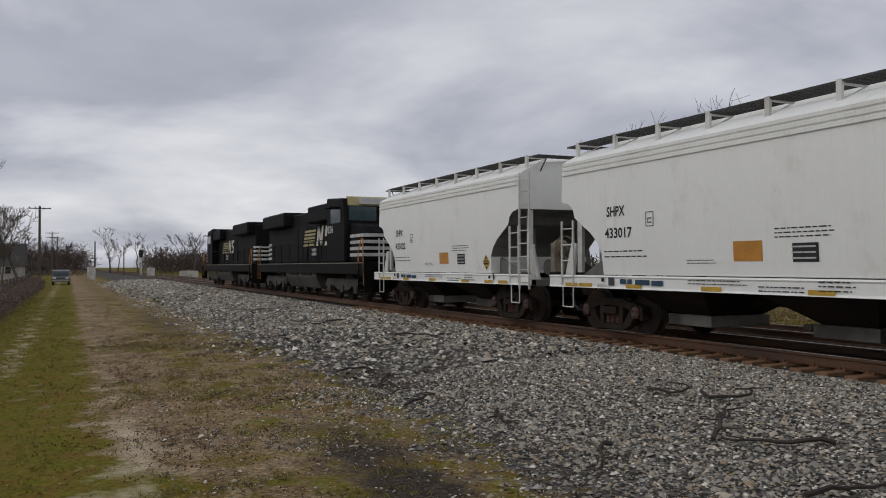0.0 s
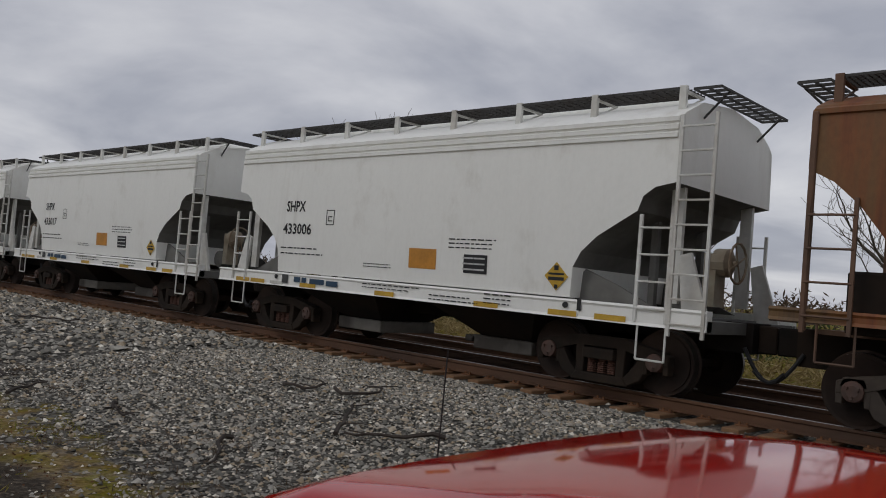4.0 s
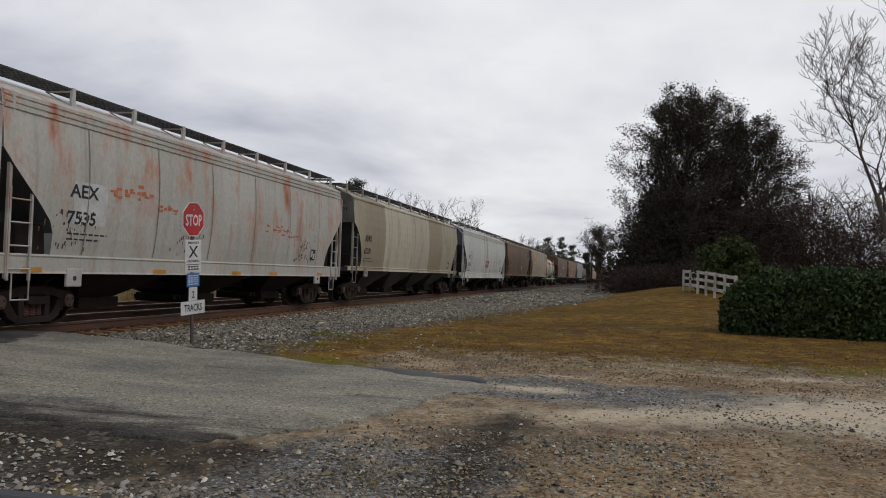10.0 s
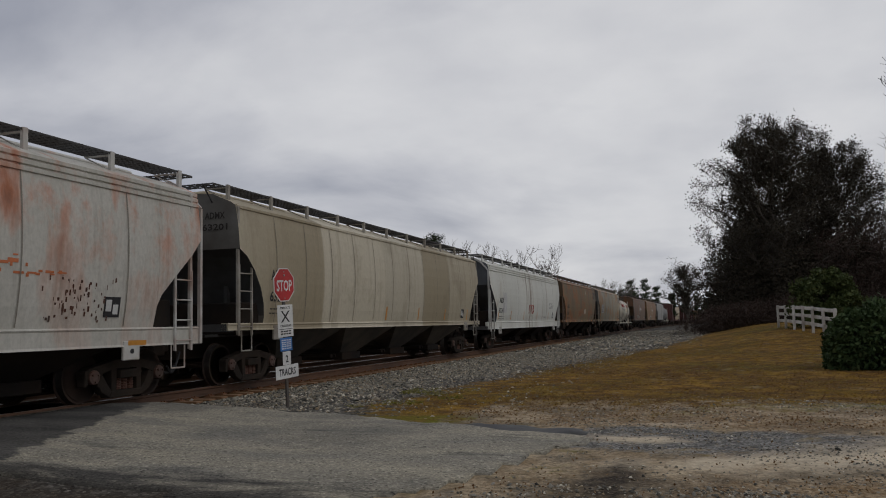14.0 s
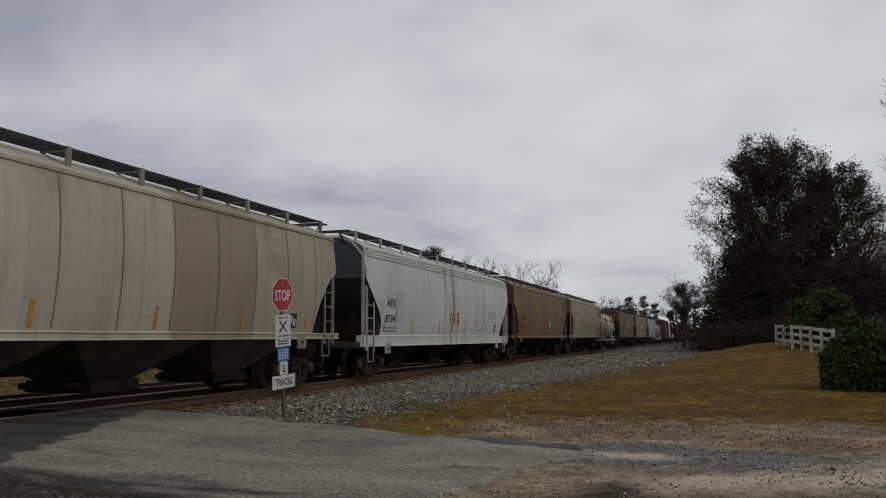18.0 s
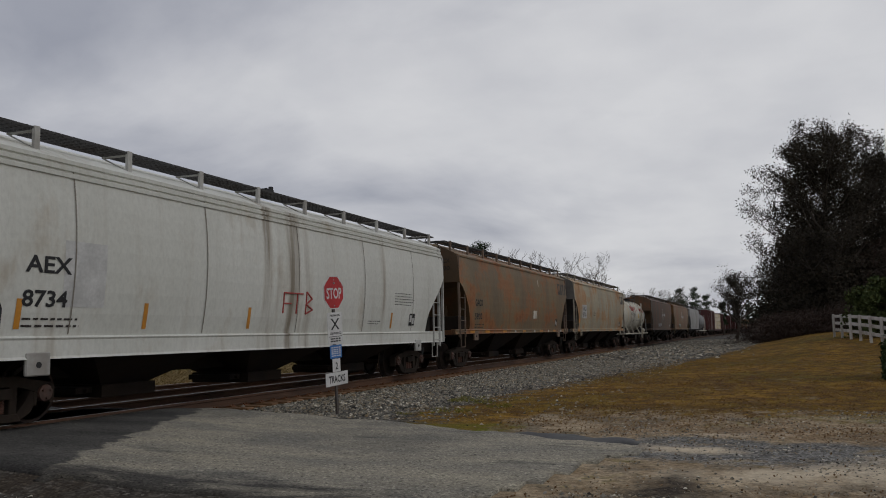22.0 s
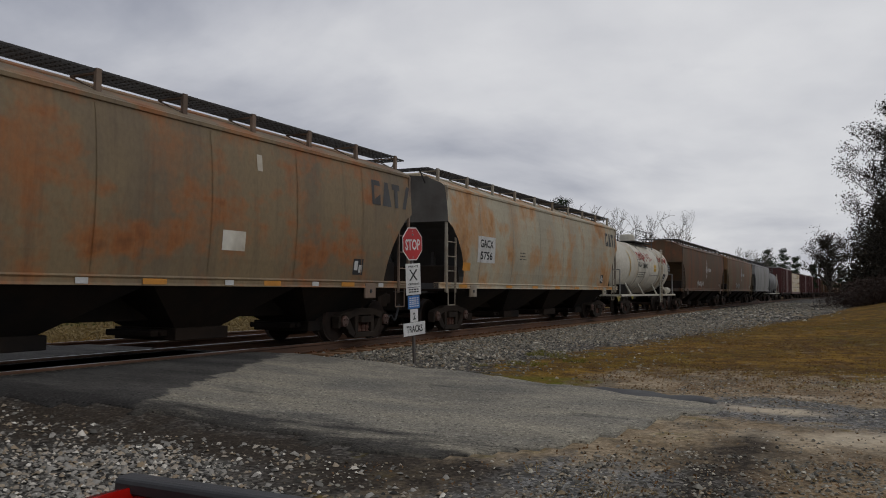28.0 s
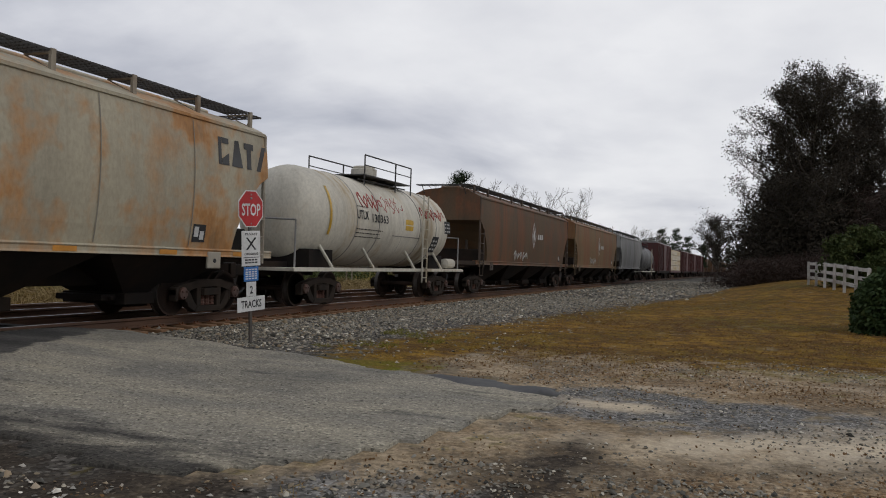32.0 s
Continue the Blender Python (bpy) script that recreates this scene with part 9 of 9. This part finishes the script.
# ---- stones, sticks, leaves, grass ----
def stones(name, label, X, Y, size, seed, sink=0.35, material=None):
    g = np.random.RandomState(seed)
    n = len(X)
    base = np.array([(1, 0, 0), (-1, 0, 0), (0, 1, 0), (0, -1, 0), (0, 0, 1), (0, 0, -1), (0.6, 0.6, 0.55), (-0.6, -0.6, 0.5)], float)
    tri = np.array([(4, 6, 2), (4, 0, 6), (0, 2, 6), (2, 1, 4), (1, 3, 4), (3, 0, 4)])
    R = size * np.exp(g.normal(0, 0.33, n))
    V = base[None] * (1 + g.uniform(-0.3, 0.3, (n, 8, 1))) * np.stack([np.ones(n), g.uniform(0.6, 1.0, n), g.uniform(0.45, 0.8, n)], 1)[:, None, :] * R[:, None, None]
    a, t = g.uniform(0, math.tau, n), g.uniform(-0.5, 0.5, n)
    ca, sa, ct, st = np.cos(a), np.sin(a), np.cos(t), np.sin(t)
    x, z = V[..., 0] * ct[:, None] - V[..., 2] * st[:, None], V[..., 0] * st[:, None] + V[..., 2] * ct[:, None]
    y = V[..., 1]
    V = np.stack([x * ca[:, None] - y * sa[:, None] + X[:, None], x * sa[:, None] + y * ca[:, None] + Y[:, None], z + (ground_z(X, Y) + R * (0.5 - sink))[:, None]], 2).reshape(-1, 3)
    F = (tri[None] + (np.arange(n) * 8)[:, None, None]).reshape(-1, 3)
    return tagged(new(name, arrays_mesh(name, V, F, material or M_STONE)), label, "gravel", kind="stuff")


def scatter_stones():
    g = np.random.RandomState(1)

    def field(n, xs, ys, dens):
        X, Y = g.uniform(*xs, n), g.uniform(*ys, n)
        keep = g.uniform(0, 1, n) < dens(X, Y)
        near, far = road_edges(Y)
        keep &= ~((X > near - 0.1) & (X < far + 0.15) & (Y > 1.4))
        keep &= ~((X > near - 1.0 + 0.5 * wave(X, Y, 1.3, 2.0)) & (X < near) & (Y > 1.8) & (g.uniform(0, 1, n) < 0.75))
        return X[keep], Y[keep]

    def bank(X, Y):
        foot = np.interp(X, [-40, -12, -6, 0, 6, 14, 25, 45, 90], [3.2, 3.7, 3.3, 2.2, 3.6, 6.3, 5.4, 2.8, -0.5])
        return sstep(foot - 1.5, foot + 1.7, Y + bend(X) + 0.8 * wave(X, Y, 0.8, 1.0) + 0.4 * wave(X, Y, 3.1, 2.0)) ** 1.3 * 0.95 + 0.03
    X, Y = field(105000, (-13, 6.2), (2.2, 10.0), bank)
    stones("ballast_stones", "loose grey crushed stone on the track bank", X, Y, 0.0215, 11)
    X, Y = field(50000, (12, 40), (3.0, 10.0), bank)
    stones("ballast_stones", "loose grey crushed stone beside the sign", X, Y, 0.0255, 12, material=M_STONE_DARKER)
    X, Y = field(14000, (40, 110), (0.0, 10.5), lambda X, Y: bank(X, Y) * sstep(9.9, 9.4, Y + bend(X)))
    stones("ballast_stones", "crushed stone along the far curve", X, Y, 0.06, 22, material=M_STONE_DARKER)
    X, Y = field(15000, (-110, -42), (2.4, 10.0), bank)
    stones("ballast_stones", "crushed stone far along the locomotives", X, Y, 0.07, 23)
    X, Y = field(19000, (-42, -13), (2.4, 10.0), bank)
    stones("ballast_stones", "loose grey crushed stone along the train", X, Y, 0.044, 13)
    X, Y = field(26000, (1.6, 7.5), (-1.0, 4.4), lambda X, Y: 0.25 + 0.6 * sstep(-0.3, 0.5, wave(X, Y, 1.1, 7.0)))
    stones("loose_gravel", "scattered gravel at the road edge", X, Y, 0.0155, 14, material=M_STONE_DARKER)
    X, Y = field(9000, (-30, 45), (10.3, 12.7), lambda X, Y: np.where((X > 5.6) & (X < 13), 0.0, 0.8))
    keep = (np.abs(Y - RAIL_Y) > 0.1) & (np.abs(Y - RAIL_Y - 1.5) > 0.1)
    stones("ballast_stones", "crushed stone between the ties", X[keep], Y[keep], 0.036, 15)
    X, Y = field(12000, (-10, 18), (-4, 2.5), lambda X, Y: 0.35 * sstep(0.1, 0.6, wave(X, Y, 0.8, 3.0)) + 0.05)
    stones("loose_gravel", "thin scatter of small stones on the dirt", X, Y, 0.009, 16)
    X, Y = field(26000, (6.0, 15.5), (-5.5, 2.2), lambda X, Y: 0.15 + 0.75 * sstep(-0.1, 0.6, wave(X, Y, 1.0, 5.0) + 0.5 * wave(X, Y, 3.3, 2.0)))
    stones("loose_gravel", "fine gravel trodden into the dirt drive", X, Y, 0.0125, 17, material=M_STONE_DARKER)
    X, Y = field(9000, (-14, -3), (0.3, 3.4), lambda X, Y: 0.1 + 0.7 * sstep(0.0, 0.6, wave(X, Y, 1.2, 4.0)))
    stones("loose_gravel", "stray stones among the lane grass", X, Y, 0.015, 18)


scatter_stones()


def sticks():
    rnd = random.Random(6)
    spots = [(-8.64, 6.90, 1.1, True), (-9.3, 6.6, 0.9, True), (-13.84, 4.16, 0.8, True), (-13.3, 4.4, 0.9, False), (-6.9, 5.5, 1.0, False), (-6.0, 6.2, 0.8, False), (-9.5, 4.4, 0.7, False), (-12.5, 4.1, 0.8, False), (-10.6, 3.6, 0.6, False),
             (-18.5, 6.5, 1.0, False), (-24, 7.0, 1.2, False), (-5.2, 4.9, 0.7, False), (-7.4, 4.6, 0.8, False), (-20, 4.5, 1.0, False), (2.0, 8.6, 0.8, False), (5.1, 8.4, 0.9, False), (-30, 5.5, 1.5, False)]
    for x, y, ln, ring in spots:
        t = thing("fallen_branch", "dark dead branch lying on the gravel", "branch", "dead branches")
        b = bmesh.new()
        a = rnd.uniform(0, math.tau)
        p = Vector((x, y, gz(x, y) + 0.05))
        pts = [p.copy()]
        for k in range(8):
            a += rnd.uniform(0.25, 0.75) if ring else rnd.uniform(-0.35, 0.35)
            p = p + Vector((math.cos(a), math.sin(a), 0)) * ln / 6
            p.z = gz(p.x, p.y) + 0.045 + rnd.uniform(0, 0.05)
            pts.append(p.copy())
        rings = []
        for i, u in enumerate(pts):
            dv = (pts[min(i + 1, 8)] - pts[max(i - 1, 0)]).normalized()
            e1 = Vector((-dv.y, dv.x, 0)).normalized()
            e2, rr = dv.cross(e1), 0.027 - 0.002 * i
            rings.append([b.verts.new(u + (e1 * math.cos(k * math.tau / 5) + e2 * math.sin(k * math.tau / 5)) * rr) for k in range(5)])
        for A, B in zip(rings, rings[1:]):
            for k in range(5):
                b.faces.new((A[k], A[(k + 1) % 5], B[(k + 1) % 5], B[k]))
        b.faces.new(rings[0][::-1])
        b.faces.new(rings[-1])
        part("stem", b, M_DARKWOOD, t)
        for v in pts[2:]:
            if rnd.random() < 0.5:
                d = rnd.uniform(0, math.tau)
                b2 = bmesh.new()
                rod(b2, v, v + Vector((math.cos(d), math.sin(d), 0.12)) * ln * 0.25, 0.009, 4)
                part("side_twig", b2, M_DARKWOOD, t)
    x, y = 2.40, 7.28
    t = thing("dead_leaf", "curled brown dead leaf on the gravel", "leaf")
    b = bmesh.new()
    for k in range(4):
        a = k * 1.6
        b.faces.new([b.verts.new((x + r * math.cos(a + o), y + r * math.sin(a + o), gz(x, y) + 0.05 + h)) for r, o, h in ((0, 0, 0.02), (0.08, -0.4, 0.05), (0.16, 0, 0.08), (0.08, 0.4, 0.03))])
    part("blade", b, plain("dark_dead_leaf", (0.07, 0.035, 0.02), 0.8), t)


sticks()


def ground_cover():
    g = np.random.RandomState(4)

    def put(name, label, n, xs, ys, dens, height, mat, size, per, seed, aspect=0.09):
        X, Y = g.uniform(*xs, n), g.uniform(*ys, n)
        keep = g.uniform(0, 1, n) < dens(X, Y)
        near, far = road_edges(Y)
        keep &= ~((X > near - 0.1) & (X < far + 0.2) & (Y > 1.4))
        X, Y = X[keep], Y[keep]
        me = leaves_mesh(name, np.stack([X, Y, ground_z(X, Y) + height], 1), per, 0.045, size, mat, seed, 0.4, aspect)
        tagged(new(name, me), label, "grass", kind="stuff")
    put("lawn_grass", "dry yellow-brown winter lawn", 12000, (12.5, 40), (-9, 5), lambda X, Y: sstep(5.6, 3.8, Y - np.interp(X, [12, 25, 45], [0.6, 0, -1.0])) * np.where(Y < 0.5, sstep(14, 16, X), 1) * 0.9, 0.006, M_LAWN, 0.038, 5, 3)
    put("fallen_leaves", "fallen brown leaves over the lawn edge", 30000, (5.5, 26), (-7, 3.8), lambda X, Y: np.where(X < 8, 0.5, np.where(X < 11.4, 0.12, 1.0)) * (0.25 + 0.75 * sstep(-0.2, 0.5, wave(X, Y, 0.7, 8.0))), 0.004, M_DEADLEAF, 0.015, 3, 5, 0.6)
    put("lane_grass", "short green and yellow grass on the lane", 13000, (-60, -6.0), (-3.2, 3.0), lambda X, Y: np.clip(np.where(Y + 0.35 * wave(X, Y, 0.9, 3.0) + 0.15 * wave(X, Y, 3.0, 1.0) < -0.7, 1.0, 0.10 + 0.6 * sstep(0.1, 0.5, wave(X, Y, 0.8, 2.0))) - 0.6 * sstep(1.8, 3, Y), 0, 1), 0.012, M_GREENGRASS, 0.045, 6, 6)
    put("bank_weeds", "thin brown weeds at the foot of the bank", 9000, (-26, 3), (0.2, 4.6), lambda X, Y: 0.7 * sstep(-0.2, 0.4, wave(X, Y, 0.9, 6.0)), 0.012, M_BRUSH, 0.05, 5, 7)
    put("bank_grass", "green tufts on the dirt beside the lane", 6000, (-26, -2), (0.0, 3.6), lambda X, Y: 0.9 * sstep(0.15, 0.5, wave(X, Y, 0.75, 9.0)), 0.014, M_GREENGRASS, 0.045, 6, 11)
    put("lane_leaves", "brown fallen leaves on the lane", 9000, (-26, -4), (-0.9, 3.2), lambda X, Y: 0.2 + 0.8 * sstep(-0.1, 0.4, wave(X, Y, 0.6, 5.0)), 0.004, M_RUSTLEAF, 0.013, 3, 12, 0.6)
    put("edge_grass", "dry grass tufts among the road-edge gravel", 1600, (2.5, 7), (-0.8, 3.2), lambda X, Y: 0.6 * sstep(0.2, 0.6, wave(X, Y, 1.4, 4.0)), 0.015, M_DRYGRASS, 0.04, 6, 8)
    put("sign_grass", "small green tufts at the foot of the ballast", 1300, (13.6, 17.5), (4.6, 6.2), lambda X, Y: 0.7 * sstep(0.0, 0.5, wave(X, Y, 1.6, 5.0)), 0.02, M_GREENGRASS, 0.05, 6, 9)


ground_cover()


# ---- what moves ----
def train_at(t):
    """Metres gone at a time, by the same smooth curve through the rows."""
    T, S = zip(*TRAIN_ROWS)
    k = max(0, min(len(T) - 2, int(np.searchsorted(T, t, side="right")) - 1))
    return S[k] + (S[k + 1] - S[k]) * (t - T[k]) / (T[k + 1] - T[k])


def motions():
    fine = [(0.1 * k * 1.25, train_at(0.1 * k * 1.25)) for k in range(257)]
    for car, u in CARS:
        rows = []
        for t, s in TRAIN_ROWS:
            a, b = float(bend(u - s - 5.5)), float(bend(u - s + 5.5))
            rows.append((t, pose(u - s, TRACK_Y - (a + b) / 2, RAIL_Z, 0, 0, math.degrees(math.atan2(a - b, 11.0)))))
        walk(car, rows)
    for ws, x, z in WHEELSETS:
        walk(ws, [(t, Matrix.Translation((x, 0, z)) @ Matrix.Rotation(-s / z, 4, "Y")) for t, s in fine])


motions()
